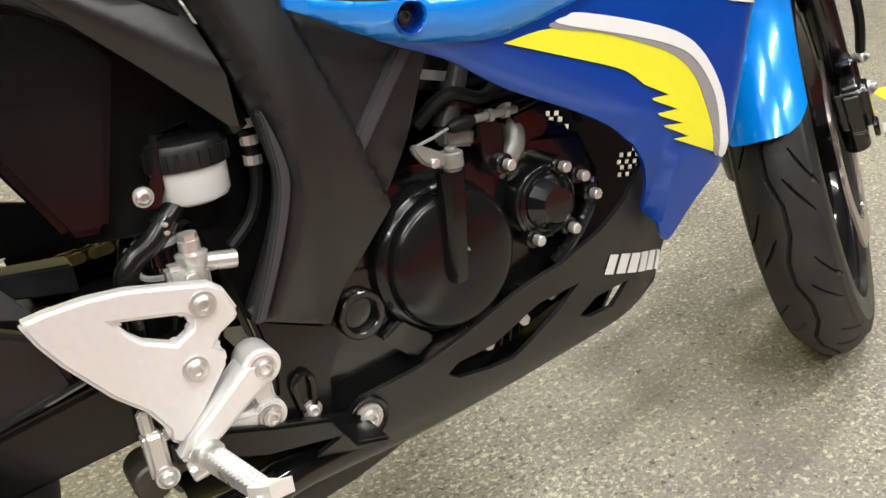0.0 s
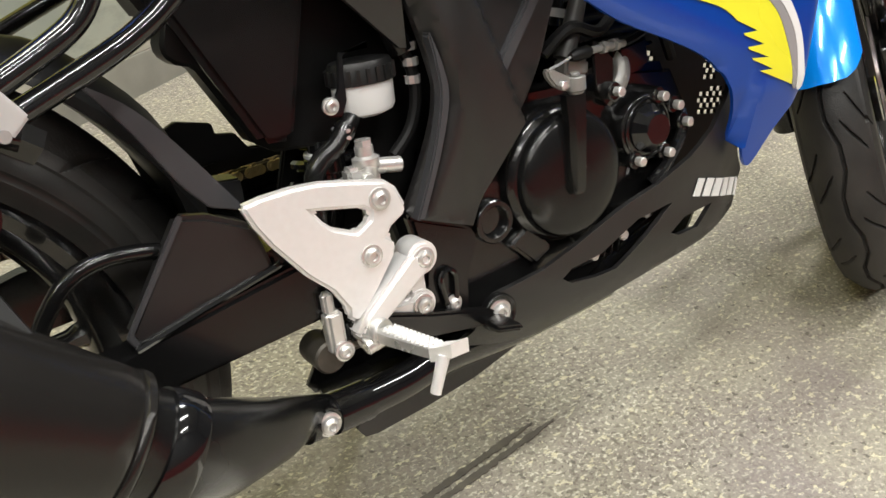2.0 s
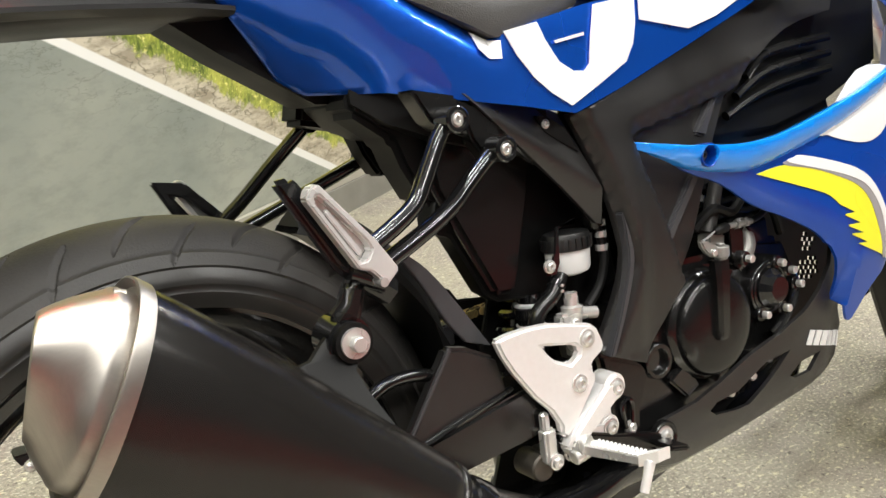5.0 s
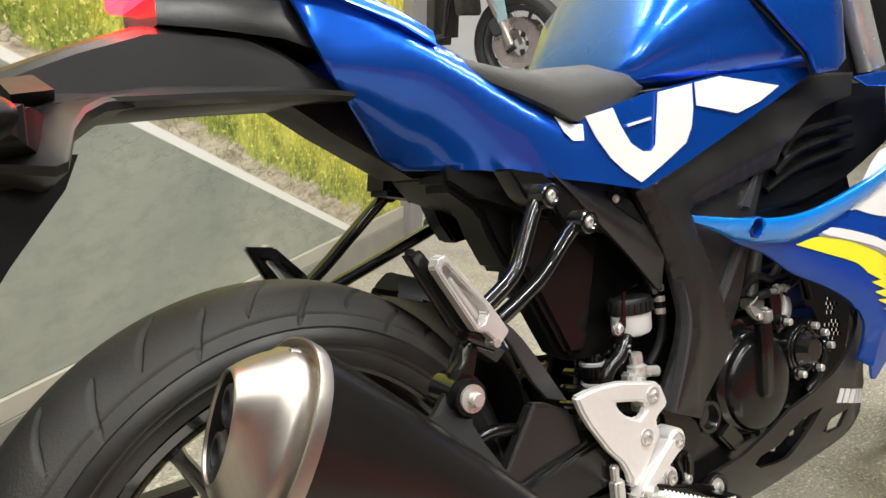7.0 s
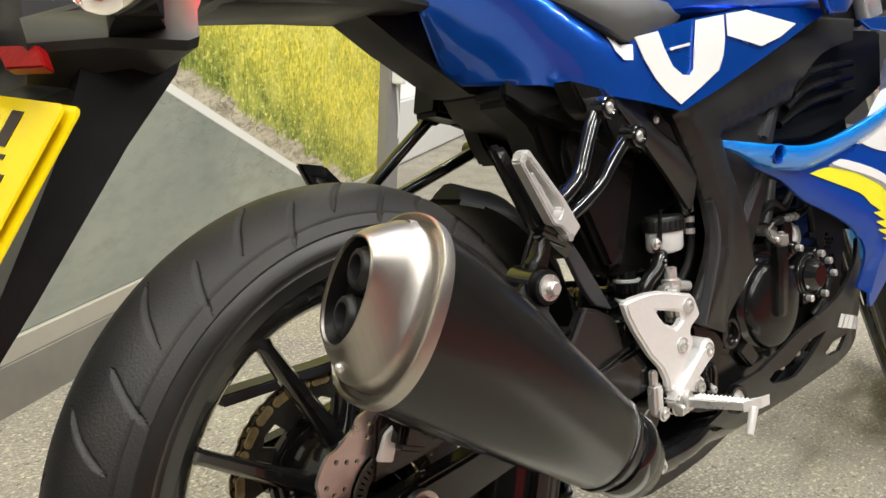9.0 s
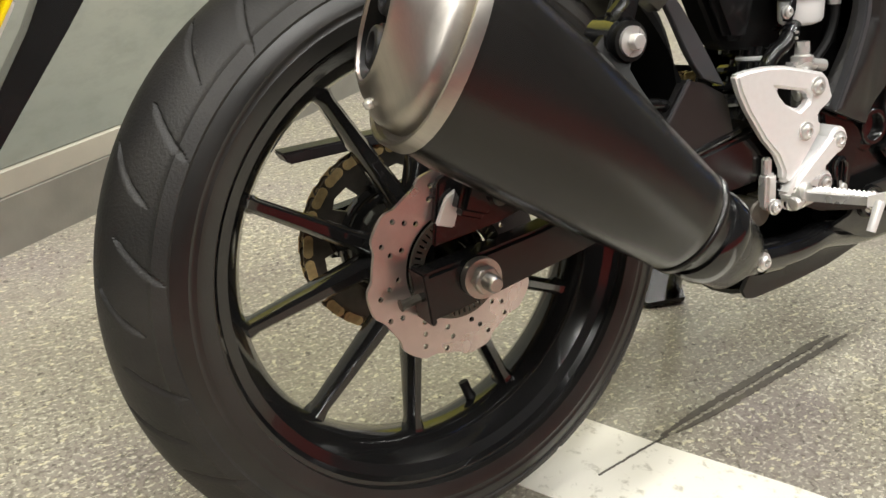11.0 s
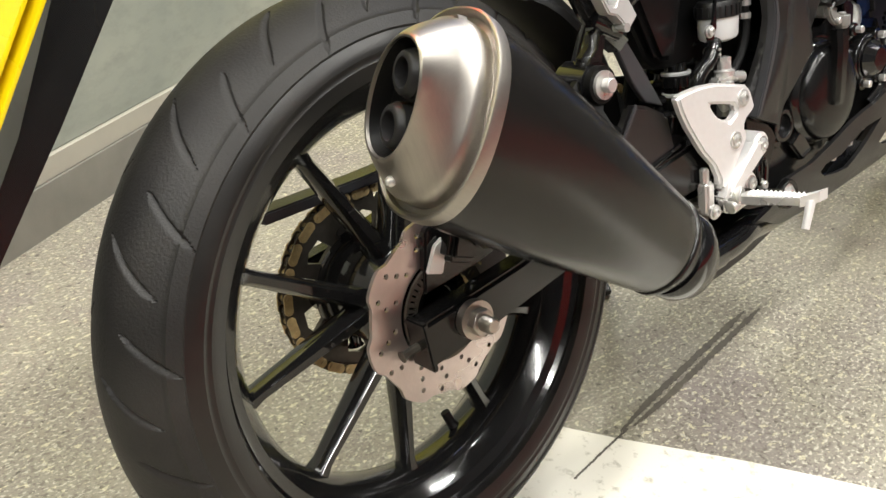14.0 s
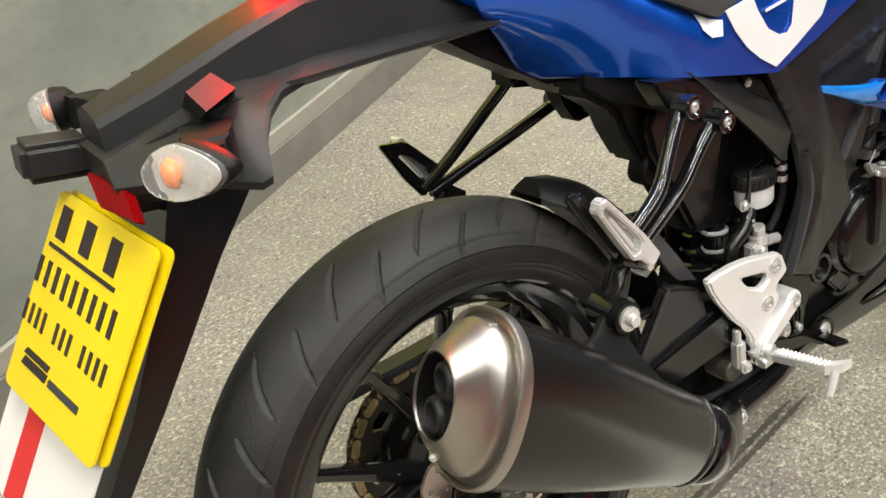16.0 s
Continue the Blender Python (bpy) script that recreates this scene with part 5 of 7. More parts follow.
part("clutch_cover", solid_lathe([(-0.104, 0.0640), (-0.1130, 0.0615), (-0.1170, 0.0590), (-0.1190, 0.0560), (-0.1205, 0.0520), (-0.1222, 0.0440), (-0.1236, 0.0300), (-0.1242, 0.0120), (-0.1243, 0.0060)], 64, (CLUTCH[0], 0, CLUTCH[1])), CLUTCH_BLACK, EN, "round gloss black clutch cover", 60)
part("cover_emblem", prism([(0.634, 0.391), (0.6385, 0.4010), (0.643, 0.391), (0.6385, 0.3945)], -0.1262, -0.1242, 0), BRIGHT_STEEL, EN, "small bright emblem")
part("clutch_arm", bevelled(loft([[(x + u * w, y + v * 0.007, z) for u, v in ((-1, 1), (-1, -0.3), (-0.6, -1), (0.6, -1), (1, -0.3), (1, 1))] for x, w, y, z in ((0.6330, 0.0118, -0.126, 0.464), (0.6315, 0.0105, -0.128, 0.440), (0.6280, 0.0088, -0.127, 0.375), (0.6280, 0.0070, -0.124, 0.369))]), 0.0015, 1), BLACK_SATIN, EN, "black cover strap")
part("arm_pivot", bevelled(join(upright([(0.4640, 0.0075), (0.4672, 0.0075)], 18, 0.633, -0.128), upright([(0.4672, 0.0098), (0.4800, 0.0098)], 20, 0.633, -0.128), upright([(0.4800, 0.0050), (0.4835, 0.0050)], 12, 0.633, -0.128)), 0.0008, 1), LEVER_GREY, EN, "dull grey clutch lever boss")
part("release_lever", prism([(0.597, 0.4925), (0.6055, 0.4915), (0.627, 0.4800), (0.627, 0.4690), (0.616, 0.4700), (0.606, 0.4760), (0.599, 0.4850)], -0.132, -0.124, 0.002), LEVER_GREY, EN, "dull grey clutch lever")
bolt(EN, (0.6135, -0.132, 0.4760), 0.0045, 0.005, BRIGHT_STEEL, "lever_bolt", "", True)
part("clutch_wire", tube([(0.6015, -0.130, 0.4915), (0.622, -0.122, 0.4925), (0.643, -0.112, 0.4940)], 0.0014, 8), BRIGHT_STEEL, EN, "bare steel clutch wire")
part("cable_boot", bevelled(tube([(0.6430, -0.112, 0.4940), (0.6500, -0.111, 0.4945), (0.6580, -0.110, 0.4950), (0.6660, -0.110, 0.4955), (0.6700, -0.110, 0.4955)], 0.0060, 12, False, [0.0035, 0.0060, 0.0062, 0.0062, 0.0040]), 0.0006, 1), DEEP_BLACK, EN, "black rubber cable boot")
part("cable_sleeve", tube([(0.670, -0.110, 0.4956), (0.690, -0.109, 0.4955), (0.716, -0.107, 0.4945)], 0.0036, 10), LEVER_GREY, EN, "threaded steel cable sleeve")
for cx_ in (0.684, 0.700):
    part("cable_nut", tube([(cx_, -0.1095, 0.4955), (cx_ + 0.0045, -0.1092, 0.4954)], 0.0062, 6), LEVER_GREY, EN)
part("clutch_cable", tube(smoothed([(0.716, -0.107, 0.4945), (0.745, -0.100, 0.498), (0.80, -0.085, 0.515), (0.88, -0.055, 0.55)], 4, False), 0.0040, 8), DEEP_BLACK, EN, "black clutch cable")
part("cable_bracket", prism([(0.6760, 0.5020), (0.6830, 0.5020), (0.7020, 0.4820), (0.7000, 0.4450), (0.6900, 0.4380), (0.6780, 0.4580)], -0.1065, -0.1030, 0.001), BLACK_SATIN, EN, "black cable bracket")
part("water_elbow", tube(smoothed([(0.722, -0.080, 0.490), (0.7205, -0.094, 0.476), (0.7170, -0.099, 0.462), (0.7080, -0.098, 0.450), (0.700, -0.092, 0.440)], 5, False), 0.0095, 16), LEVER_GREY, EN, "dull grey water elbow")
part("elbow_rib", bevelled(tube([(0.7025, -0.094, 0.4440), (0.6995, -0.092, 0.4400)], 0.0118, 18), 0.0008, 1), BLACK_GLOSS, EN)
part("intake_pipe", tube([(0.680, -0.088, 0.548), (0.668, -0.090, 0.522), (0.652, -0.092, 0.490)], 0.0095, 16, False, [0.0085, 0.0092, 0.0105]), LEVER_GREY_DARK, EN, "dull dark intake pipe")
part("head_block", box((0.664, -0.088, 0.480), (0.030, 0.020, 0.016), 0.003, (0, 10, 0)), LEVER_GREY, EN, "rough grey casting under the cable")
part("pump_cover", bevelled(join(solid_lathe([(-0.09, 0.0350), (-0.108, 0.0350), (-0.110, 0.0335)], 40, (0.740, 0, 0.405)), lathe([(-0.108, 0.0318), (-0.1125, 0.0312), (-0.1125, 0.0292), (-0.108, 0.0286)], 40, (0.740, 0, 0.405))), 0.001, 1), ENGINE_BLACK, EN)
part("pump_cap", solid_lathe([(-0.108, 0.0262), (-0.1130, 0.0258), (-0.1250, 0.0165), (-0.1255, 0.0155)], 14, (0.741, 0, 0.405)), BLACK_GLOSS, EN, "gloss black faceted cap", 20)
for bx, bz in ((0.7905, 0.4015), (0.7210, 0.3755), (0.7625, 0.3755), (0.696, 0.452), (0.7560, 0.4355), (0.7770, 0.4220)):
    bolt(EN, (bx, -0.114, bz), 0.0054, 0.009, BRIGHT_STEEL, "case_bolt", "", True)
    part("bolt_boss", bevelled(solid_lathe([(-0.085, 0.009), (-0.113, 0.009)], 16, (bx, 0, bz)), 0.001, 1), ENGINE_BLACK, EN)
for bx, bz in ((0.659, 0.304), (0.666, 0.286), (0.742, 0.311), (0.708, 0.296)):
    bolt(EN, (bx, -0.096, bz), 0.0062, 0.009, BRIGHT_STEEL, "sump_bolt", "", True)
for k in range(3):
    part("sump_rib", box((0.686 + 0.010 * k, -0.095, 0.303), (0.003, 0.012, 0.05), 0.001, (0, 12, 0)), ENGINE_BLACK, EN)
part("filler_ring", bevelled(lathe([(-0.092, 0.014), (-0.104, 0.015), (-0.104, 0.021), (-0.092, 0.022)], 32, (0.546, 0, 0.358)), 0.001, 1), ENGINE_BLACK, EN)
part("filler_plug", solid_lathe([(-0.088, 0.014), (-0.096, 0.013)], 28, (0.546, 0, 0.358)), BLACK_GLOSS, EN)
part("case_web", prism([(0.560, 0.330), (0.590, 0.300), (0.612, 0.312), (0.585, 0.345)], -0.104, -0.092, 0.003), ENGINE_BLACK, EN)
part("case_web", prism([(0.520, 0.372), (0.545, 0.395), (0.568, 0.392), (0.574, 0.360), (0.548, 0.326), (0.524, 0.338)], -0.095, -0.0925, 0.001), ENGINE_BLACK, EN)
part("starter_block", box((0.735, -0.082, 0.478), (0.045, 0.04, 0.035), 0.006, (0, -8, 0)), ENGINE_BLACK, EN)
part("throttle_body", tube([(0.655, -0.05, 0.52), (0.668, -0.05, 0.585)], 0.026, 18), ENGINE_BLACK, EN)
part("intake_clamp", bevelled(tube([(0.6565, -0.05, 0.528), (0.6585, -0.05, 0.536)], 0.0285, 20), 0.001, 1), BRIGHT_STEEL, EN)
part("wiring", tube(smoothed([(0.62, -0.10, 0.50), (0.65, -0.105, 0.52), (0.69, -0.10, 0.51), (0.73, -0.095, 0.53), (0.79, -0.08, 0.50), (0.82, -0.07, 0.46)], 5, False), 0.006, 8), DEEP_BLACK, EN)
part("water_pipe", tube(smoothed([(0.762, -0.108, 0.352), (0.775, -0.112, 0.372), (0.79, -0.11, 0.39), (0.80, -0.10, 0.41)], 5, False), 0.006, 10), BLACK_GLOSS, EN)
part("water_pipe", tube(smoothed([(0.745, -0.108, 0.345), (0.76, -0.114, 0.360), (0.775, -0.112, 0.374)], 5, False), 0.006, 10), BLACK_GLOSS, EN)

# radiator guard: slanted open cells
RG = holder("radiator_guard", bike)
RG["label"] = "black radiator guard with slanted open cells"
cells_ = []
for patch in (((0.7895, 0.4650), (0.807, 0.4720), (0.8225, 0.4495), (0.8135, 0.4420)), ((0.7765, 0.4490), (0.7955, 0.4430), (0.7935, 0.4255), (0.7745, 0.4320)), ((0.9000, 0.4480), (0.9260, 0.4310), (0.9175, 0.4130), (0.8880, 0.4210)), ((0.8830, 0.4075), (0.9295, 0.4065), (0.9275, 0.3760), (0.8850, 0.3810))):
    for r in range(60):
        for c in range(20):
            x, z = 0.770 + 0.0112 * c + 0.0040 * (r % 2), 0.360 + 0.0068 * r - 0.0020 * c
            cell = [(x, z), (x + 0.0090, z - 0.0016), (x + 0.0098, z + 0.0036), (x + 0.0008, z + 0.0052)]
            if all(side_of(*q, *a, *b) > 0 for a, b in zip(patch, patch[1:] + patch[:1]) for q in ((x + 0.0049, z + 0.0018),)):
                cells_.append(cell)
part("mesh_panel", prism([(0.745, 0.260), (0.86, 0.285), (0.935, 0.340), (0.960, 0.42), (0.955, 0.52), (0.86, 0.53), (0.745, 0.53)], -0.050, -0.046, 0, cells_), DEEP_BLACK, RG)
part("radiator_core", box((0.985, 0.0, 0.52), (0.025, 0.20, 0.16), 0.004, (0, 10, 0)), DEEP_BLACK, RG)

# added black backing and block that stand in for the darkness behind the engine
part("engine_dark_backing", prism([(0.46, 0.26), (0.52, 0.60), (0.62, 0.70), (0.95, 0.70), (0.92, 0.56), (0.78, 0.54), (0.76, 0.44), (0.76, 0.27)], 0.062, 0.070, 0.002), DEEP_BLACK, RG)
part("engine_dark_block", prism([(0.58, 0.60), (0.60, 0.53), (0.72, 0.54), (0.86, 0.55), (0.95, 0.60), (0.92, 0.70), (0.62, 0.70)], -0.070, 0.05, 0.008), DEEP_BLACK, RG)

# frame spar and side covers
SC = holder("side_cover", bike)
SC["label"] = "matt black textured side cover, branching round the tank"


COVER_EDGE = ((0.443, 0.653), (0.456, 0.620), (0.471, 0.581), (0.487, 0.521), (0.490, 0.487), (0.476, 0.443), (0.452, 0.392))


def cover_y(x, z):
    """A bowed face with a rolled rear edge, and a sunk field ahead of two creases."""
    y = -0.119 - 0.015 * math.sin(math.pi * min(1, max(0, (z - 0.385) / 0.275))) + 0.20 * max(0, z - 0.66)
    sunk = smoothstep(0.000, 0.006, side_of(x, z, 0.560, 0.492, 0.511, 0.622)) * smoothstep(0.0, 0.006, side_of(x, z, 0.505, 0.6215, 0.660, 0.6525))
    y += 0.020 * sunk
    y += 0.005 * smoothstep(0.0, 0.004, side_of(x, z, 0.505, 0.634, 0.745, 0.692)) * smoothstep(0.50, 0.53, x) * (1 - sunk)
    near = min(max(abs(x - (a_[0] + (b_[0] - a_[0]) * k)), 0) for a_, b_ in zip(COVER_EDGE, COVER_EDGE[1:]) for k in (min(1, max(0, (z - a_[1]) / (b_[1] - a_[1]))),) if b_[1] - 1e-6 <= z <= a_[1] + 1e-6) if 0.392 < z < 0.653 else 0.05
    return y + 0.018 * smoothstep(0.015, 0.0, near)


cover = smoothed(COVER_EDGE, 4, False)
cover = [(v[0], v[1]) for v in [Vector((p.x, p.y)) for p in cover]]
cover += [(0.482, 0.380), (0.512, 0.368)]
cover += [(v.x, v.y) for v in smoothed([(0.528, 0.392), (0.548, 0.416), (0.580, 0.455), (0.604, 0.496), (0.618, 0.530), (0.640, 0.575), (0.668, 0.622), (0.712, 0.674), (0.80, 0.722), (0.90, 0.742)], 3, False)]
cover += [(0.92, 0.775), (0.80, 0.776), (0.734, 0.757), (0.60, 0.708)]
part("cover_panel", panel(cover, cover_y, 0.008, 0.0055), COVER_BLACK, SC, "textured matt black side cover", 45)
# lip of the black cover, its edge reflection put in as grey
part("cover_lip", prism([(v.x, v.y) for v in smoothed([(0.485, 0.545, 0), (0.4945, 0.515, 0), (0.4965, 0.487, 0), (0.482, 0.443, 0), (0.458, 0.392, 0)], 5, False)] + [(v.x, v.y) for v in smoothed([(0.450, 0.392, 0), (0.472, 0.440, 0), (0.4875, 0.487, 0), (0.4865, 0.521, 0), (0.483, 0.542, 0)], 5, False)], -0.128, -0.116, 0.002), GREY_EDGE, SC, "rounded lip, greyed for the reflection along its edge")
part("ridge", prism([(0.603, 0.567), (0.616, 0.564), (0.5612, 0.4925), (0.5575, 0.508)], -0.120, -0.104, 0.002), GREY_EDGE, SC, "raised grey ridge")
part("ridge", prism([(0.667, 0.654), (0.652, 0.646), (0.622, 0.612), (0.641, 0.606)], -0.112, -0.100, 0.003), GREY_EDGE, SC, "raised grey ridge")
flap = [(0.306, 0.686), (0.400, 0.669), (0.440, 0.656), (0.455, 0.618), (0.470, 0.570), (0.476, 0.532), (0.470, 0.533), (0.4218, 0.580), (0.356, 0.640)]
part("upper_trim", panel(flap, lambda x, z: -0.116 + 0.45 * max(0, side_of(x, z, 0.320, 0.672, 0.466, 0.575)) + 0.55 * max(0, -side_of(x, z, 0.320, 0.672, 0.466, 0.575)), 0.006, 0.007), COVER_BLACK, SC, "wedge-shaped black trim", 30)
# the pocket's shade is a black plate, not a real recess
part("trim_pocket_shade", prism([(0.3985, 0.6560), (0.412, 0.6535), (0.4345, 0.6400), (0.451, 0.6120), (0.4254, 0.6260), (0.4070, 0.6380)], -0.1060, -0.0960, 0.001), DEEP_BLACK, SC, "black plate for the shade in the bolt pocket")
bolt(SC, (0.4085, -0.1062, 0.6465), 0.0040, 0.003, BRIGHT_STEEL, "trim_bolt")
FP = holder("frame_plate", bike)
FP["label"] = "satin black lower frame plate beside the engine"
part("plate", prism([(0.452, 0.392), (0.484, 0.378), (0.513, 0.366), (0.524, 0.350), (0.508, 0.315), (0.505, 0.276), (0.478, 0.272), (0.455, 0.292), (0.462, 0.34)], -0.108, -0.094, 0.004), BLACK_SATIN, FP)
part("hook", tube(smoothed([(0.478, -0.112, 0.30), (0.474, -0.112, 0.325), (0.482, -0.112, 0.333), (0.490, -0.112, 0.325), (0.488, -0.112, 0.30)], 4, False), 0.0028, 8), BLACK_GLOSS, FP)
bolt(FP, (0.486, -0.110, 0.298), 0.0065, 0.006, BRIGHT_STEEL, "plate_bolt")
# black panel put in for the shade of the recess under the spar
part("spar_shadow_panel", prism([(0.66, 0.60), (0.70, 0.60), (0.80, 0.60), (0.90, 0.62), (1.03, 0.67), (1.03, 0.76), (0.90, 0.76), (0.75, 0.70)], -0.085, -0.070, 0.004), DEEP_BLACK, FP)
for k in range(3):
    part("vent_blade", tube(smoothed([(0.70 + 0.02 * k, -0.092, 0.625 + 0.022 * k), (0.78, -0.095, 0.652 + 0.022 * k), (0.90, -0.098, 0.668 + 0.02 * k)], 4, False), 0.006, 8), BLACK_SATIN, FP)

# belly pan
BP = holder("belly_pan", bike)
BP["label"] = "satin black belly pan with cut-outs and white lettering block"


def belly_y(x, z):
    return -0.116 + min(0.056, 6.5 * max(0, 0.292 - z) ** 2) + 0.25 * max(0, x - 0.84) - 0.012 * smoothstep(0.30, 0.38, z) * smoothstep(0.70, 0.80, x)


pan = [(0.512, 0.281), (0.528, 0.293), (0.560, 0.296), (0.589, 0.299), (0.634, 0.312), (0.690, 0.331), (0.744, 0.345), (0.785, 0.366), (0.818, 0.389), (0.842, 0.420), (0.852, 0.445), (0.866, 0.425), (0.869, 0.352), (0.889, 0.323), (0.872, 0.284), (0.818, 0.258), (0.728, 0.236), (0.664, 0.216), (0.604, 0.201), (0.532, 0.181), (0.470, 0.172), (0.412, 0.167), (0.398, 0.169), (0.391, 0.180), (0.402, 0.198), (0.440, 0.228), (0.505, 0.262)]
h1 = [(0.612, 0.281), (0.624, 0.289), (0.663, 0.292), (0.717, 0.314), (0.766, 0.319), (0.743, 0.301), (0.686, 0.267), (0.660, 0.267), (0.624, 0.272)]
h2 = [(0.764, 0.284), (0.786, 0.297), (0.829, 0.301), (0.807, 0.279), (0.777, 0.278)]
part("pan_side", panel(pan, belly_y, 0.006, 0.014, (h1, h2)), COVER_BLACK, BP, "satin black moulded pan side", 40)
for hh in (h1, h2):
    cx_, cz_ = sum(p[0] for p in hh) / len(hh), sum(p[1] for p in hh) / len(hh)
    part("cutout_wall", panel([(cx_ + (p[0] - cx_) * 1.05, cz_ + (p[1] - cz_) * 1.05) for p in hh], lambda x, z: belly_y(x, z) + 0.030, 0.004, 0.03), DEEP_BLACK, BP)
part("pan_bottom", loft([[(x, u * w, z + dz * (1 - u * u)) for u in (-1, -0.6, 0, 0.6, 1)] + [(x, u * w, z + 0.006 + dz * (1 - u * u)) for u in (1, 0.6, 0, -0.6, -1)] for x, w, z, dz in ((0.40, 0.054, 0.174, -0.012), (0.50, 0.056, 0.178, -0.018), (0.66, 0.062, 0.216, -0.030), (0.82, 0.085, 0.258, -0.05), (0.885, 0.06, 0.30, -0.03))]), BLACK_SATIN, BP)
part("pan_side", panel(pan, lambda x, z: -belly_y(x, z) - 0.006, 0.006, 0.03), BLACK_SATIN, BP)
bolt(BP, (0.530, -0.117, 0.2745), 0.0105, 0.007, BRIGHT_STEEL, "pan_bolt", "large bright pan bolt")
part("bolt_cup", bevelled(lathe([(-0.117, 0.013), (-0.121, 0.015), (-0.121, 0.019), (-0.112, 0.020)], 28, (0.530, 0, 0.2745)), 0.001, 1), BLACK_SATIN, BP)
for k, (x, w) in enumerate(((0.802, 0.011), (0.817, 0.012), (0.832, 0.012), (0.847, 0.012), (0.861, 0.012), (0.876, 0.006))):
    z = 0.3285 - 0.27 * (x - 0.80)
    part("letter_bar", panel([(x - 0.006, z - 0.010), (x + w - 0.007, z - 0.013), (x + w - 0.002, z + 0.007), (x - 0.001, z + 0.010)], lambda x_, z_: belly_y(x_, z_) - 0.0022, 0.0015, 0.03, (), 0), WHITE_DECAL, BP, "white block of lettering")

# blue fairing, wing and decals
FA = holder("side_fairing", bike)
FA["label"] = "deep blue side fairing with white and yellow stripes"


def fair_y(x, z):
    y = -0.138 - 0.05 * smoothstep(0.62, 0.86, x) * 0.6
    y += 1.15 * max(0, x - 0.905 - 0.25 * (z - 0.40)) ** 1.15
    y += 0.10 * max(0, z - 0.60)
    y += 0.25 * max(0, 0.43 - z)
    e = min(side_of(x, z, 0.586, 0.574, 0.80, 0.452), 1)
    y += 0.3 * max(0, e + 0.030) * (1 if x < 0.84 else 0.2) + 0.5 * max(0, e + 0.010) * (1 if x < 0.80 else 0)
    return y


def rounded_line(pts_, n=3):
    return [(v.x, v.y) for v in smoothed([Vector((a, b, 0)) for a, b in pts_], n)]


fair = [(0.505, 0.615), (0.538, 0.606), (0.586, 0.574), (0.637, 0.5525), (0.689, 0.5195), (0.738, 0.4955), (0.780, 0.4715), (0.8076, 0.4456), (0.829, 0.4073), (0.838, 0.3727), (0.8520, 0.3440), (0.8640, 0.3430), (0.8826, 0.3728), (0.9050, 0.3990), (0.932, 0.425), (0.968, 0.452), (1.030, 0.512), (1.08, 0.60), (1.10, 0.70), (1.06, 0.72), (0.94, 0.665), (0.86, 0.61), (0.741, 0.580), (0.648, 0.580), (0.58, 0.597)]
fair = rounded_line(fair, 3)
part("fairing_panel", panel(fair, fair_y, 0.004, 0.008, (), 0), BLUE_DEEP, FA, "deep blue painted panel", 45)
part("fairing_panel", panel(fair, lambda x, z: -fair_y(x, z) - 0.004, 0.004, 0.03, (), 0), BLUE_DEEP, FA, "deep blue painted panel", 45)


def wing_y(x, z):
    mid = 0.590 + 0.42 * max(0, x - 0.66) ** 1.25
    return fair_y(x, z) - 0.016 + 11.0 * (z - mid) ** 2 * (1 if z > mid else 1.5) + 0.014 * smoothstep(0.56, 0.50, x)


wing = smoothed([(0.500, 0.617), (0.56, 0.606), (0.641, 0.597), (0.690, 0.598), (0.733, 0.606), (0.823, 0.632), (0.945, 0.672), (1.02, 0.70), (1.02, 0.676), (0.944, 0.650), (0.857, 0.606), (0.800, 0.583), (0.741, 0.568), (0.69, 0.563), (0.648, 0.564), (0.583, 0.576), (0.537, 0.598)], 3)
part("wing", panel([(v.x, v.y) for v in wing], wing_y, 0.010, 0.010, ([(0.600 + 0.0118 * math.cos(0.3927 * k), 0.590 + 0.0118 * math.sin(0.3927 * k)) for k in range(16)],)), BLUE_LIGHT, FA, "bright blue sculpted wing", 60)
part("wing_recess", bevelled(lathe([(0.001, 0.0119), (0.001, 0.0135), (0.020, 0.0125), (0.020, 0.002), (0.016, 0.002), (0.016, 0.0105)], 24, (0.600, wing_y(0.600, 0.590), 0.590)), 0.0006, 1), BLUE_DEEP, FA, "deep bolt pocket")
bolt(FA, (0.600, wing_y(0.600, 0.590) + 0.014, 0.590), 0.0062, 0.005, SPROCKET_STEEL, "wing_bolt")


def fair_decal(name, outline, material, lift, label="", soft=False):
    outline = rounded_line(outline, 4) if soft else outline
    return part(name, panel(outline, lambda x, z: fair_y(x, z) - lift, 0.0008, 0.008, (), 0), material, FA, label, 45)


upper = smoothed([(0.6831, 0.5569, 0), (0.7257, 0.5620, 0), (0.7687, 0.5517, 0), (0.8064, 0.5380, 0), (0.8423, 0.5216, 0), (0.8658, 0.5003, 0), (0.8794, 0.4734, 0), (0.8883, 0.4482, 0), (0.8925, 0.4240, 0)], 4, False)
lower = smoothed([(0.8095, 0.5020, 0), (0.7995, 0.5109, 0), (0.7830, 0.5209, 0), (0.7365, 0.5380, 0), (0.6900, 0.5545, 0)], 3, False)
teeth_ = [(0.8402, 0.4481), (0.8590, 0.4465), (0.8325, 0.4602), (0.8310, 0.4622), (0.8520, 0.4600), (0.8247, 0.4721), (0.8232, 0.4745), (0.8455, 0.4740), (0.8191, 0.4865), (0.8175, 0.4888), (0.8360, 0.4885)]
fair_decal("stripe", [(v.x, v.y) for v in upper] + teeth_ + [(v.x, v.y) for v in lower], YELLOW_DECAL, 0.0016, "fluorescent yellow stripe with jagged end")
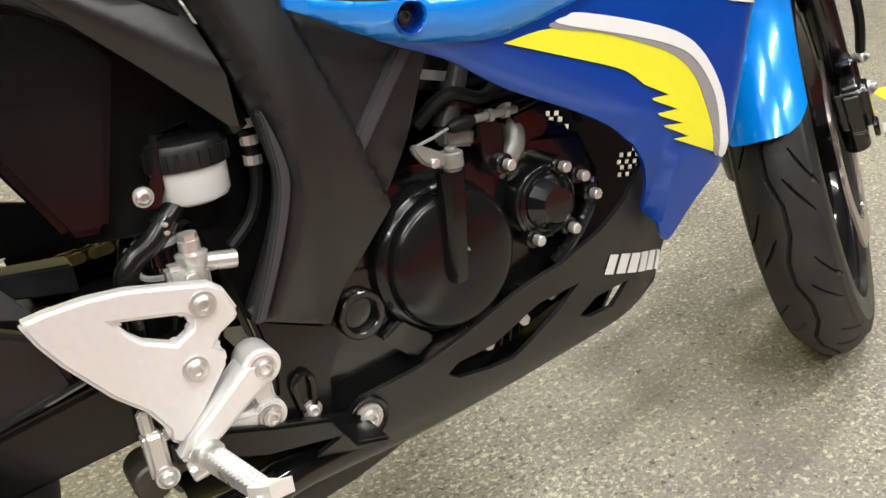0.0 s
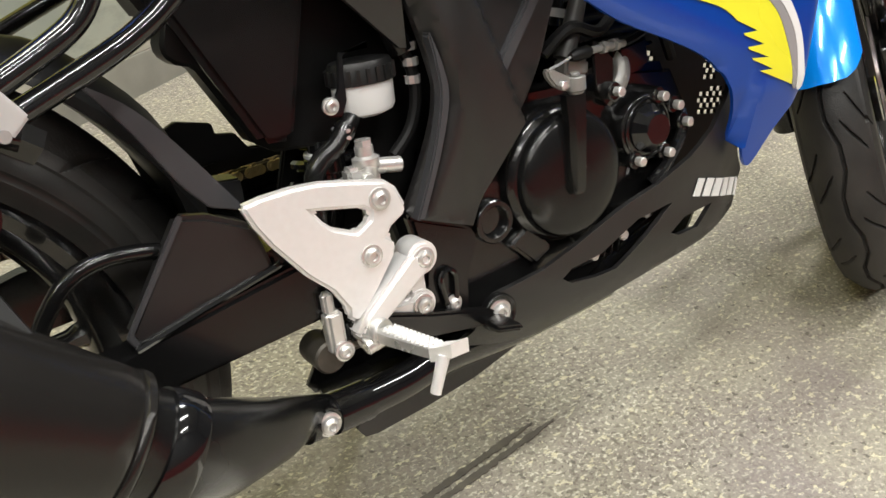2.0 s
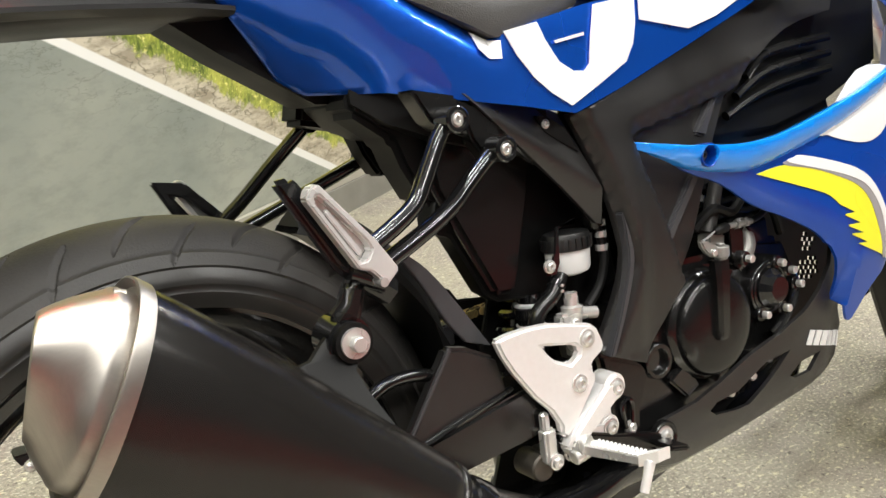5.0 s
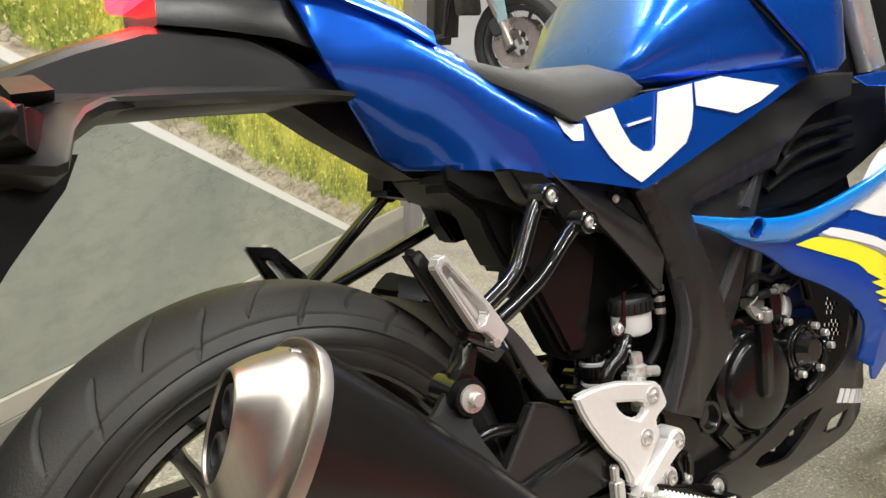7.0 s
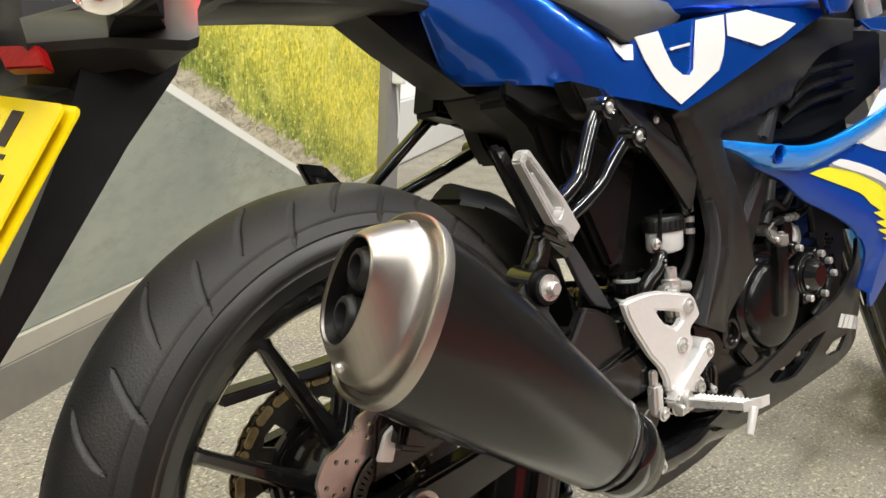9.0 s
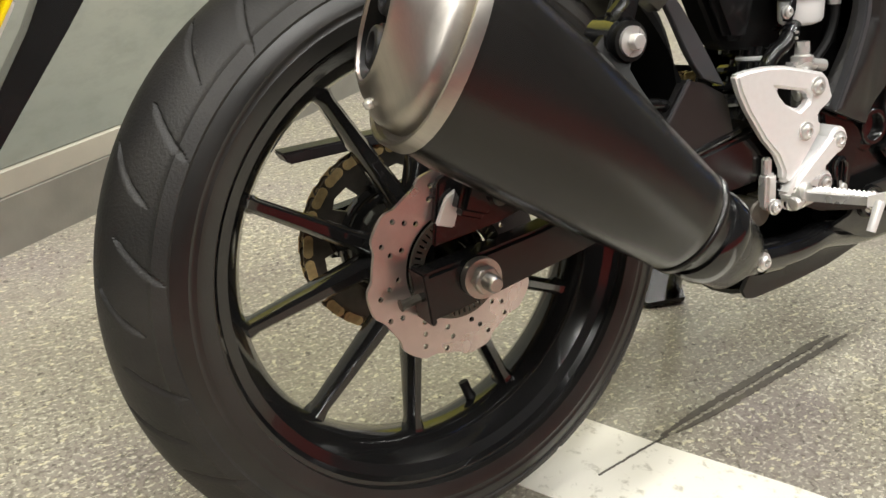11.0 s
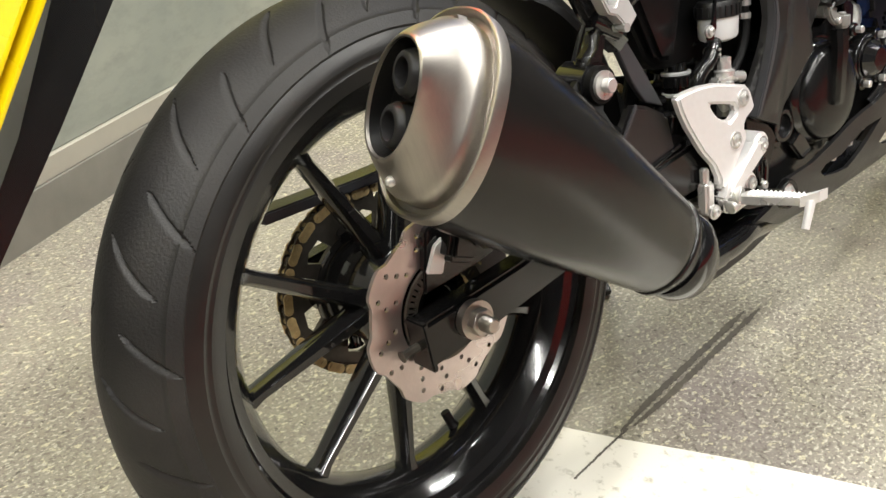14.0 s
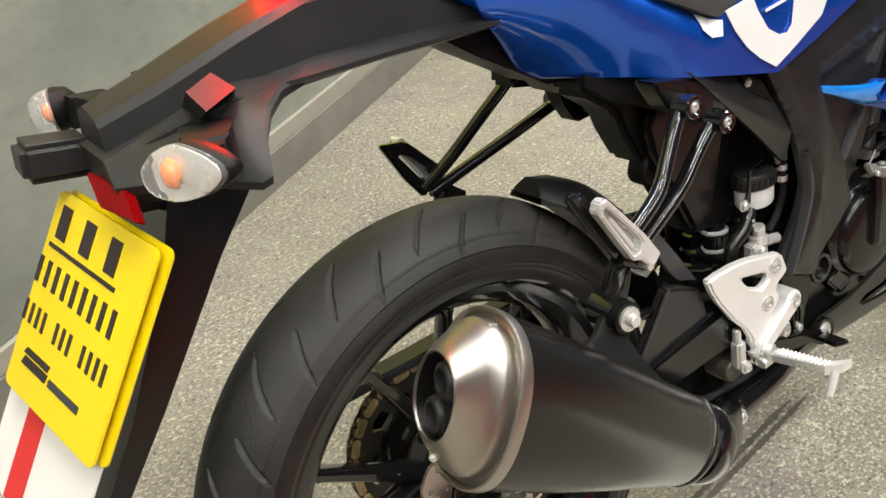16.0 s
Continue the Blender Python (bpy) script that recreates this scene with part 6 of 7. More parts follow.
fair_decal("stripe", [(0.7257, 0.5620), (0.7340, 0.5655), (0.7954, 0.5475), (0.8394, 0.5320), (0.8660, 0.5165), (0.8871, 0.4892), (0.8975, 0.4595), (0.9005, 0.4212), (0.8925, 0.4240), (0.8883, 0.4482), (0.8794, 0.4734), (0.8658, 0.5003), (0.8423, 0.5216), (0.8064, 0.5380), (0.7687, 0.5517)], GREY_DECAL, 0.0022, "thin grey stripe", True)
fair_decal("stripe", [(0.7311, 0.5647), (0.7390, 0.5696), (0.7490, 0.5708), (0.7906, 0.5601), (0.8364, 0.5448), (0.8663, 0.5281), (0.8875, 0.5047), (0.9020, 0.4766), (0.9078, 0.4465), (0.9085, 0.4190), (0.8994, 0.4212), (0.8965, 0.4595), (0.8871, 0.4872), (0.8660, 0.5145), (0.8394, 0.5302), (0.7954, 0.5457)], WHITE_DECAL, 0.0028, "broad white stripe", True)
fair_decal("logo_shape", [(0.785, 0.596), (0.794, 0.589), (0.824, 0.579), (0.856, 0.573), (0.883, 0.575), (0.905, 0.587), (0.928, 0.619), (0.945, 0.656), (0.858, 0.662)], WHITE_DECAL, 0.0016, "white graphic shape", True)
fair_decal("logo_shape", [(0.911, 0.557), (0.928, 0.594), (0.951, 0.643), (1.017, 0.638), (1.006, 0.538)], WHITE_DECAL, 0.0016, "white graphic shape")

# tail fairing, seat and tank
TF = holder("tail_fairing", bike)
TF["label"] = "metallic blue tail fairing with large white graphics"


def between(x, table):
    """Straight interpolation in a short table of pairs."""
    for (a, p), (b, q) in zip(table, table[1:]):
        if x <= b:
            return p + (q - p) * max(0.0, (x - a) / (b - a))
    return table[-1][1]


LOW_Z = ((0.060, 0.86), (0.075, 0.83), (0.095, 0.795), (0.135, 0.752), (0.168, 0.712), (0.190, 0.701), (0.245, 0.694), (0.30, 0.681), (0.37, 0.667), (0.44, 0.652))
LOW_Y = ((0.060, -0.070), (0.095, -0.064), (0.135, -0.036), (0.168, -0.012), (0.190, -0.018), (0.215, -0.048), (0.245, -0.082), (0.30, -0.110), (0.37, -0.124), (0.44, -0.128))


def tail_y(x, z):
    """A full body side that narrows to the rear and closes like a keel below."""
    base = -0.126 + max(0, z - 0.735) * 0.10 + 0.050 * smoothstep(0.36, 0.06, x) + 0.9 * max(0, 0.016 - side_of(x, z, 0.1879, 0.8344, 0.3354, 0.7319)) * (1 if x < 0.345 else 0)
    zl = between(x, LOW_Z)
    k = max(0.0, 1 - (z - zl) / max(0.02, min(0.11, 0.815 - zl)))
    return base + (between(x, LOW_Y) - base) * min(1, k) ** 1.7


tail = [(0.432, 0.654), (0.37, 0.667), (0.30, 0.681), (0.245, 0.694), (0.19, 0.701), (0.168, 0.712), (0.152, 0.732), (0.135, 0.752), (0.115, 0.774), (0.095, 0.795), (0.075, 0.83), (0.060, 0.86), (0.052, 0.884), (0.120, 0.872), (0.190, 0.8340), (0.215, 0.8210), (0.271, 0.7820), (0.336, 0.7320), (0.394, 0.748), (0.458, 0.761), (0.57, 0.776), (0.70, 0.782), (0.80, 0.782), (0.734, 0.7595), (0.60, 0.7105), (0.50, 0.675)]
part("tail_panel", panel(tail, tail_y, 0.005, 0.010, (), 0), BLUE, TF, "metallic blue panel", 60)
part("tail_panel", panel(tail, lambda x, z: -tail_y(x, z) - 0.005, 0.005, 0.02, (), 0), BLUE, TF, "metallic blue panel", 60)


def tail_decal(outline):
    part("graphic_shape", panel(outline, lambda x, z: tail_y(x, z) - 0.0030, 0.0012, 0.010, (), 0), WHITE_DECAL, TF, "large white graphic shape", 45)


tail_decal([(0.351, 0.739), (0.392, 0.746), (0.400, 0.728), (0.415, 0.706), (0.432, 0.696), (0.446, 0.695), (0.454, 0.702), (0.459, 0.730), (0.468, 0.760), (0.527, 0.768), (0.523, 0.740), (0.517, 0.718), (0.505, 0.700), (0.465, 0.680), (0.426, 0.662), (0.402, 0.677), (0.383, 0.693), (0.365, 0.715)])
tail_decal([(0.533, 0.769), (0.58, 0.775), (0.695, 0.7595), (0.65, 0.741), (0.603, 0.729), (0.53, 0.742)])
tail_decal([(0.322, 0.742), (0.337, 0.735), (0.347, 0.731), (0.348, 0.714), (0.335, 0.715), (0.325, 0.725)])
tail_decal([(0.411, 0.727), (0.450, 0.733), (0.450, 0.730), (0.412, 0.724)])
secs = []
for x, w, z0, z1 in ((0.05, 0.074, 0.878, 0.886), (0.10, 0.078, 0.866, 0.890), (0.16, 0.084, 0.842, 0.872), (0.20, 0.086, 0.820, 0.850)):
    secs.append([(x, u * w, z0 + (z1 - z0) * v) for u, v in ((-1, 0), (-0.95, 0.5), (-0.7, 0.85), (-0.3, 1), (0.3, 1), (0.7, 0.85), (0.95, 0.5), (1, 0))])
part("tail_top", loft(secs), BLUE, TF, "metallic blue tail top", 50)

ST = holder("rider_seat", bike)
ST["label"] = "black vinyl rider seat between tail and tank"
secs = []
for x, w, zb, zt in ((0.215, 0.075, 0.800, 0.822), (0.245, 0.098, 0.785, 0.808), (0.275, 0.116, 0.768, 0.799), (0.315, 0.126, 0.748, 0.795), (0.345, 0.128, 0.734, 0.797), (0.40, 0.122, 0.745, 0.799), (0.44, 0.116, 0.756, 0.792), (0.464, 0.108, 0.764, 0.776)):
    secs.append([(x, u * w, zb + (zt - zb) * v) for u, v in ((-0.97, 0), (-1, 0.35), (-0.93, 0.75), (-0.72, 0.97), (0, 1.08), (0.72, 0.97), (0.93, 0.75), (1, 0.35), (0.97, 0))])
part("cushion", bevelled(loft(secs), 0.004, 2, 50), SEAT_VINYL, ST, "grained black vinyl cushion", 50)

TK = holder("fuel_tank", bike)
TK["label"] = "glossy metallic blue fuel tank"
secs = []
for x, w, zb, zt in ((0.448, 0.075, 0.775, 0.80), (0.470, 0.104, 0.770, 0.835), (0.515, 0.125, 0.768, 0.905), (0.59, 0.138, 0.772, 0.968), (0.68, 0.142, 0.776, 0.995), (0.78, 0.138, 0.782, 0.985), (0.83, 0.128, 0.79, 0.965), (0.86, 0.10, 0.80, 0.93)):
    secs.append([(x, u * w, zb + (zt - zb) * v) for u, v in ((-0.80, 0), (-0.90, 0.06), (-0.95, 0.14), (-0.93, 0.22), (-0.96, 0.32), (-1.0, 0.46), (-0.96, 0.62), (-0.84, 0.80), (-0.55, 0.95), (0, 1), (0.55, 0.95), (0.84, 0.80), (0.96, 0.62), (1, 0.46), (0.96, 0.32), (0.93, 0.22), (0.95, 0.14), (0.90, 0.06), (0.80, 0))])
part("tank_shell", loft(secs), BLUE, TK, "glossy metallic blue shell", 50)
UF = holder("upper_fairing", bike)
UF["label"] = "blue upper fairing and dark fork area ahead of the tank"
part("shoulder", panel([(0.7465, 0.7705), (0.7290, 0.7990), (0.6640, 0.8430), (0.6240, 0.8690), (0.590, 0.905), (0.600, 0.96), (0.80, 0.96), (0.835, 0.90), (0.8280, 0.8280), (0.8330, 0.7900), (0.7940, 0.7740)], lambda x, z: -0.150 + 0.35 * max(0, z - 0.86) + 0.30 * max(0, x - 0.79) + 0.12 * max(0, 0.79 - z), 0.006, 0.012), BLUE, UF, "metallic blue panel overlapping the tank", 45)
# edge shading of the overlap, built as a black sheet behind it
part("shoulder_gap_shade", panel([(0.7440, 0.7685), (0.7255, 0.7975), (0.6610, 0.8405), (0.6205, 0.8665), (0.590, 0.897), (0.60, 0.93), (0.78, 0.93), (0.80, 0.80), (0.77, 0.77)], lambda x, z: -0.1425 + 0.35 * max(0, z - 0.86), 0.004, 0.02), DEEP_BLACK, UF, "black sheet for the shade in the gap behind the overlapping panel")
part("cockpit_panel", panel([(0.80, 0.776), (0.83, 0.90), (0.84, 1.05), (1.20, 1.05), (1.20, 0.84), (0.96, 0.765)], lambda x, z: -0.085, 0.006, 0.05), DEEP_BLACK, UF, "black panel behind the fork")
part("nose_panel", panel([(0.825, 0.7640), (0.9365, 0.7720), (1.20, 0.80), (1.30, 0.84), (1.30, 0.70), (1.12, 0.68), (1.0, 0.715), (0.936, 0.748), (0.86, 0.7505)], lambda x, z: -0.150 + 0.3 * max(0, x - 1.05), 0.006, 0.03), BLUE, UF, "metallic blue nose panel")
part("fork_tube", tube([(0.885, -0.10, 1.02), (0.915, -0.10, 0.90), (0.96, -0.10, 0.78)], 0.02, 16), BRIGHT_STEEL, UF, "bright fork tube")
part("dark_duct", prism([(0.93, 0.765), (0.99, 0.775), (1.25, 0.86), (1.25, 1.05), (1.0, 1.05)], -0.06, 0.06, 0.01), DEEP_BLACK, UF)

part("undertray", bevelled(loft([[(x, y, z) for y, z in ((-0.015, z0), (0.050, z0), (0.056, z0 + 0.012), (0.050, z0 + 0.05), (-0.015, z0 + 0.05))] for x, z0 in ((0.035, 0.800), (0.115, 0.744), (0.20, 0.692), (0.30, 0.684))]), 0.004, 2), DEEP_BLACK, TF, "black undertray")

# ---- tail: undertray, lamps, plate ----
UT = holder("undertail", bike)
UT["label"] = "matt black undertail and number plate carrier"


def tail_section(x, zt, zc, zo, zl, k=1.0, yc=0.0):
    """Half section from below up: undercut, thin flange, upward ledge, side wall, crowned top."""
    pts_ = [(0.050 * k, zl), (0.058 * k, zl + 0.003), (0.060 * k, zo - 0.008), (0.0745 * k, zo - 0.004), (0.0745 * k, zo), (0.0520 * k, zc - 0.003), (0.0500 * k, zt - 0.004), (0.043 * k, zt + 0.003), (0.0, zt + 0.010)]
    return [(x, yc - y, z) for y, z in pts_] + [(x, yc + y, z) for y, z in pts_[-2::-1]]


part("tail_shell", bevelled(loft([tail_section(*r) for r in ((0.118, 0.7865, 0.7855, 0.7815, 0.776, 0.80), (0.077, 0.8060, 0.7910, 0.7835, 0.775, 0.95), (0.048, 0.8230, 0.7935, 0.7840, 0.775), (0.0166, 0.8375, 0.7950, 0.7845, 0.775), (-0.010, 0.8395, 0.7960, 0.7848, 0.775), (-0.070, 0.8420, 0.7975, 0.7845, 0.773), (-0.129, 0.8260, 0.7925, 0.7845, 0.771), (-0.165, 0.8140, 0.7870, 0.7805, 0.763, 0.98, 0.002), (-0.205, 0.8000, 0.7785, 0.7720, 0.751, 0.92, 0.005), (-0.255, 0.7850, 0.7640, 0.7580, 0.738, 0.80, 0.010))]), 0.0010, 1), BLACK_PLASTIC, UT, "matt black tail moulding with an upward ledge", 28)


def hip(x, zt, o, zo, zb):
    pts_ = [(0.0, zb), (0.05, zb), (o * 0.97, zo - 0.007), (o, zo), (o * 0.96, zo + 0.005), (0.055, zt), (0.0, zt)]
    return [(x, 0.006 - y, z) for y, z in pts_] + [(x, 0.006 + y, z) for y, z in pts_[-2:0:-1]]


part("side_wing", bevelled(loft([hip(*r) for r in ((-0.092, 0.786, 0.073, 0.783, 0.775), (-0.118, 0.790, 0.086, 0.780, 0.766), (-0.138, 0.792, 0.104, 0.771, 0.753), (-0.152, 0.792, 0.122, 0.757, 0.735), (-0.164, 0.790, 0.148, 0.734, 0.714), (-0.172, 0.788, 0.146, 0.731, 0.712), (-0.215, 0.774, 0.105, 0.739, 0.706), (-0.262, 0.760, 0.066, 0.740, 0.712))]), 0.0025, 2), BLACK_PLASTIC, UT, "matt black flared skirt under the tail", 35)
part("carrier", bevelled(loft([[(x + u2, 0.004 + u * w, z) for u, u2 in ((-1, 0.0), (-1, th), (1, th), (1, 0.0))] for x, w, z, th in ((-0.222, 0.066, 0.742, 0.082), (-0.230, 0.070, 0.715, 0.076), (-0.252, 0.074, 0.66, 0.050), (-0.312, 0.077, 0.55, 0.028), (-0.386, 0.077, 0.44, 0.016), (-0.452, 0.070, 0.335, 0.014))]), 0.006, 2), BLACK_SATIN, UT, "satin black plate carrier")
part("lamp_base", bevelled(loft([[(x, u * w, z0 + (z1 - z0) * v) for u, v in ((-1, 0), (1, 0), (0.96, 0.6), (0.7, 1), (-0.7, 1), (-0.96, 0.6))] for x, w, z0, z1 in ((-0.060, 0.050, 0.846, 0.902), (-0.02, 0.056, 0.842, 0.895), (0.05, 0.060, 0.832, 0.898), (0.10, 0.060, 0.815, 0.895))]), 0.004, 2), BLACK_SATIN, UT, "black tail lamp base under the seat hump")
part("tail_lamp", bevelled(loft([[(x, u * w, z0 + (z1 - z0) * v) for u, v in ((-1, 0), (1, 0), (0.98, 0.5), (0.7, 1), (-0.7, 1), (-0.98, 0.5))] for x, w, z0, z1 in ((-0.060, 0.046, 0.872, 0.898), (-0.072, 0.044, 0.872, 0.896), (-0.078, 0.038, 0.875, 0.892))]), 0.002, 1), TAIL_GLOW, UT, "lit red tail lamp lens")
for s in (-1, 1):
    top_, right_, low_, left_ = ((x, -s * y + 0.002, z) for x, y, z in ((-0.1645, -0.0615, 0.8055), (-0.1535, -0.0790, 0.7915), (-0.1890, -0.1060, 0.7860), (-0.1940, -0.0840, 0.8000)))
    part("side_facet", bevelled(loft([[top_, right_, low_, left_], [(x + 0.004, y * 0.55, z - 0.016) for x, y, z in (top_, right_, low_, left_)]]), 0.0008, 1), BLACK_PLASTIC, UT, "small upward facet beside the tail")


def indicator(c, s, skew):
    """A drop-shaped lamp on a rubber stalk; skew leans the outer tip forward."""
    I = holder("rear_indicator", bike)
    I["label"] = "clear-lens rear indicator with an amber bulb"
    c = Vector(c)
    part("stalk", bevelled(loft([[c + Vector((0.020 + dx + 0.3 * k, -s * k, dz - 0.1 * k)) for dx, dz in ((-0.014 * m, -0.012 * m), (0.014 * m, -0.012 * m), (0.015 * m, 0.010 * m), (-0.012 * m, 0.012 * m))] for k, m in ((0.000, 0.9), (0.014, 1.0), (0.016, 1.25), (0.024, 1.25), (0.026, 1.05), (0.036, 1.4), (0.050, 1.5), (0.085, 1.6))]), 0.002, 1), DEEP_BLACK, I, "black ribbed rubber stalk")
    def oval(k, m, grow=0.0):
        out = []
        for i in range(32):
            q = 2 * math.pi * i / 32
            u = math.cos(q)
            long_ = 0.033 if u > 0 else 0.020
            z = 0.0205 * math.sin(q) * (1 - 0.30 * max(0, u)) * m
            w = u * long_ * m
            out.append(c + Vector((k + skew * w, s * (w + 0.004), z + grow)))
        return out
    part("housing", loft([oval(0.022, 0.55), oval(0.016, 0.90), oval(0.006, 1.02), oval(0.002, 1.02)]), DEEP_BLACK, I, "", 60)
    lens = part("lens", loft([oval(0.002, 1.0), oval(-0.005, 0.98), oval(-0.012, 0.88), oval(-0.018, 0.66), oval(-0.021, 0.30)]), CLEAR_LENS, I, "clear faceted lens", 25)
    lens.visible_shadow = False
    part("bowl", loft([oval(-0.001, 0.93), oval(-0.0005, 0.93)]), BRIGHT_STEEL, I, "silvery reflector bowl")
    bm = bmesh.new()
    bmesh.ops.create_uvsphere(bm, u_segments=16, v_segments=10, radius=0.0085)
    bmesh.ops.scale(bm, vec=(0.8, 1.15, 1.0), verts=bm.verts)
    bmesh.ops.translate(bm, vec=c + Vector((-0.004, -s * 0.002, 0)), verts=bm.verts)
    part("bulb", bm, AMBER, I, "amber bulb")


indicator((-0.232, -0.160, 0.764), -1, 0.55)
indicator((-0.262, 0.128, 0.778), 1, 0.3)
part("plate_lamp", bevelled(box((-0.281, 0.070, 0.750), (0.062, 0.062, 0.034), 0.006, (0, 8, 0)), 0.001, 1), BLACK_PLASTIC, UT, "black number plate lamp housing")

PL = holder("plate", bike)
PL["label"] = "stacked yellow acrylic dealer plates over a white card"
U_ = Vector((0.0365, -0.179, -0.0295)).normalized()
V_ = Vector((0.0965, 0.002, 0.1485))
V_ = (V_ - U_ * V_.dot(U_)).normalized()
N_ = V_.cross(U_).normalized()
if N_.x > 0:
    N_ = -N_
PC = Vector((-0.318, -0.0025, 0.634))
PM = Matrix((( U_.x, -N_.x, V_.x, PC.x), (U_.y, -N_.y, V_.y, PC.y), (U_.z, -N_.z, V_.z, PC.z), (0, 0, 0, 1)))
PL.matrix_basis = PM


def rounded(w, h, r, cx=0.0, cz=0.0):
    out = []
    for sx, sz, a0 in ((1, 1, 0), (-1, 1, 90), (-1, -1, 180), (1, -1, 270)):
        for k in range(5):
            a = radians(a0 + 22.5 * k)
            out.append((cx + sx * (w / 2 - r) + r * math.cos(a), cz + sz * (h / 2 - r) + r * math.sin(a)))
    return out


part("front_plate", prism(rounded(0.174, 0.186, 0.008, 0.006, -0.005), 0.000, 0.003, 0.0006), PLATE_YELLOW, PL, "yellow acrylic plate with dark lettering bars")
part("rear_plate", prism(rounded(0.178, 0.186, 0.008, 0.010, -0.002), 0.008, 0.011, 0.0006), PLATE_YELLOW, PL, "second yellow plate behind")
part("spacer", prism(rounded(0.120, 0.120, 0.01), 0.003, 0.008, 0), PLATE_BLACK, PL)
part("card", prism(rounded(0.176, 0.150, 0.006, -0.006, -0.125), 0.015, 0.018, 0.0004), PAPER_WHITE, PL, "white card hanging below the plates")
part("card_band", prism([(-0.050, -0.095), (-0.018, -0.095), (-0.018, -0.198), (-0.050, -0.198)], 0.0138, 0.0148, 0), PAPER_RED, PL, "red printed band")


def bars(z, x0, x1, n, h, gaps=(), th=0.0):
    pitch = (x1 - x0) / n
    for k in range(n):
        if k in gaps:
            continue
        x = x0 + pitch * k
        part("letter_bar", prism([(x, z - h / 2), (x + pitch * 0.40, z - h / 2), (x + pitch * 0.40, z + h / 2), (x, z + h / 2)], -0.0008, 0.0002, 0), PLATE_BLACK, PL)


bars(0.062, -0.066, 0.070, 3, 0.030)
part("underline", prism([(-0.072, 0.037), (0.050, 0.037), (0.050, 0.041), (-0.072, 0.041)], -0.0008, 0.0002, 0), PLATE_BLACK, PL)
bars(0.014, -0.080, 0.074, 9, 0.024)
bars(-0.026, -0.082, 0.080, 13, 0.019, (4, 8))
part("small_logo_bar", prism([(-0.060, -0.070), (-0.012, -0.070), (-0.010, -0.062), (-0.056, -0.062)], -0.0008, 0.0002, 0), PLATE_BLACK, PL, "dark blue-black bar")
part("small_logo_bar", prism([(-0.060, -0.060), (-0.012, -0.060), (-0.010, -0.054), (-0.056, -0.054)], -0.0008, 0.0002, 0), PLATE_BLACK, PL)
part("small_text_bar", prism([(-0.006, -0.070), (0.050, -0.070), (0.050, -0.063), (-0.006, -0.063)], -0.0008, 0.0002, 0), GREY_EDGE, PL)
part("reflector", prism([(-0.0080, 0.1194), (0.0567, 0.1227), (0.0868, 0.1044), (0.0285, 0.1000)], -0.022, -0.012, 0.0015), RED_LENS, PL, "red rear reflector")

# ---- front wheel, fork and mudguard ----
FW = holder("front_wheel", bike, (1.335, 0.057, 0.281), (-14.4, 0, 32))
FW["label"] = "front wheel turned on the steering, worn sports tyre"
with_sidewall(part("tyre", wave_tyre(0.288, 0.050, 0.024, front_grooves, 900, 0.006), RUBBER, FW, "narrow black rubber tyre with zigzag groove", 32), 0.245)
part("rim", lathe(rim_profile(0.222, 0.038, 0.032), 96), RIM_BLACK, FW, "gloss black cast rim", 28)
for k in range(10):
    bm = bmesh.new()
    a_r, a_h = radians(36 * k + 6), radians(72 * (k // 2) + 24) + (-0.13 if k % 2 == 0 else 0.13)
    spoke(bm, (0.035 * math.cos(a_h), 0, 0.035 * math.sin(a_h)), (0.192 * math.cos(a_r), 0, 0.192 * math.sin(a_r)), 0.020, 0.013, 0.028, 0.020)
    part("spoke", bm, RIM_BLACK, FW)
part("hub", lathe([(-0.05, 0.012), (-0.05, 0.035), (0.05, 0.035), (0.05, 0.012)], 32), RIM_BLACK, FW)
brake_disc(FW, -0.062, 0.145, 0.108, False)
FM = holder("front_mudguard", bike, (1.335, 0.057, 0.281), (-14.4, 0, 32))
FM["label"] = "bright blue glossy front mudguard"
secs = []
for i in range(33):
    w = 0.050 * (0.55 + 0.45 * math.sin(math.pi * min(1, (i + 2) / 14) / 2)) + 0.003 * smoothstep(16, 32, i)
    row = []
    for dr, us in ((0, (-1, -0.92, -0.8, -0.6, -0.3, 0, 0.3, 0.6, 0.8, 0.92, 1)), (-0.004, (1, 0.92, 0.8, 0.6, 0.3, 0, -0.3, -0.6, -0.8, -0.92, -1))):
        for u in us:
            a = radians(28 + (133 - 7 * abs(u) ** 5) * i / 32)
            r_ = 0.312 + dr - 0.036 * abs(u) ** 2.2
            row.append((r_ * math.cos(a), u * w, r_ * math.sin(a)))
    secs.append(row)
part("guard", loft(secs), BLUE_LIGHT, FM, "bright blue painted guard", 50)
FK = holder("front_fork", bike, (1.335, 0.057, 0.281), (-14.4, 0, 32))
FK["label"] = "black front fork leg with brake caliper and orange reflector"
part("lower_leg", tube([(0.02, -0.074, -0.01), (-0.05, -0.072, 0.16), (-0.10, -0.070, 0.285)], 0.022, 18, False, [0.018, 0.021, 0.023]), ENGINE_BLACK, FK)
part("stanchion", tube([(-0.10, -0.070, 0.285), (-0.20, -0.070, 0.53)], 0.017, 18), BRIGHT_STEEL, FK, "bright stanchion")
part("lower_leg", tube([(0.02, 0.085, -0.01), (-0.05, 0.085, 0.16), (-0.10, 0.085, 0.285)], 0.026, 18), ENGINE_BLACK, FK)
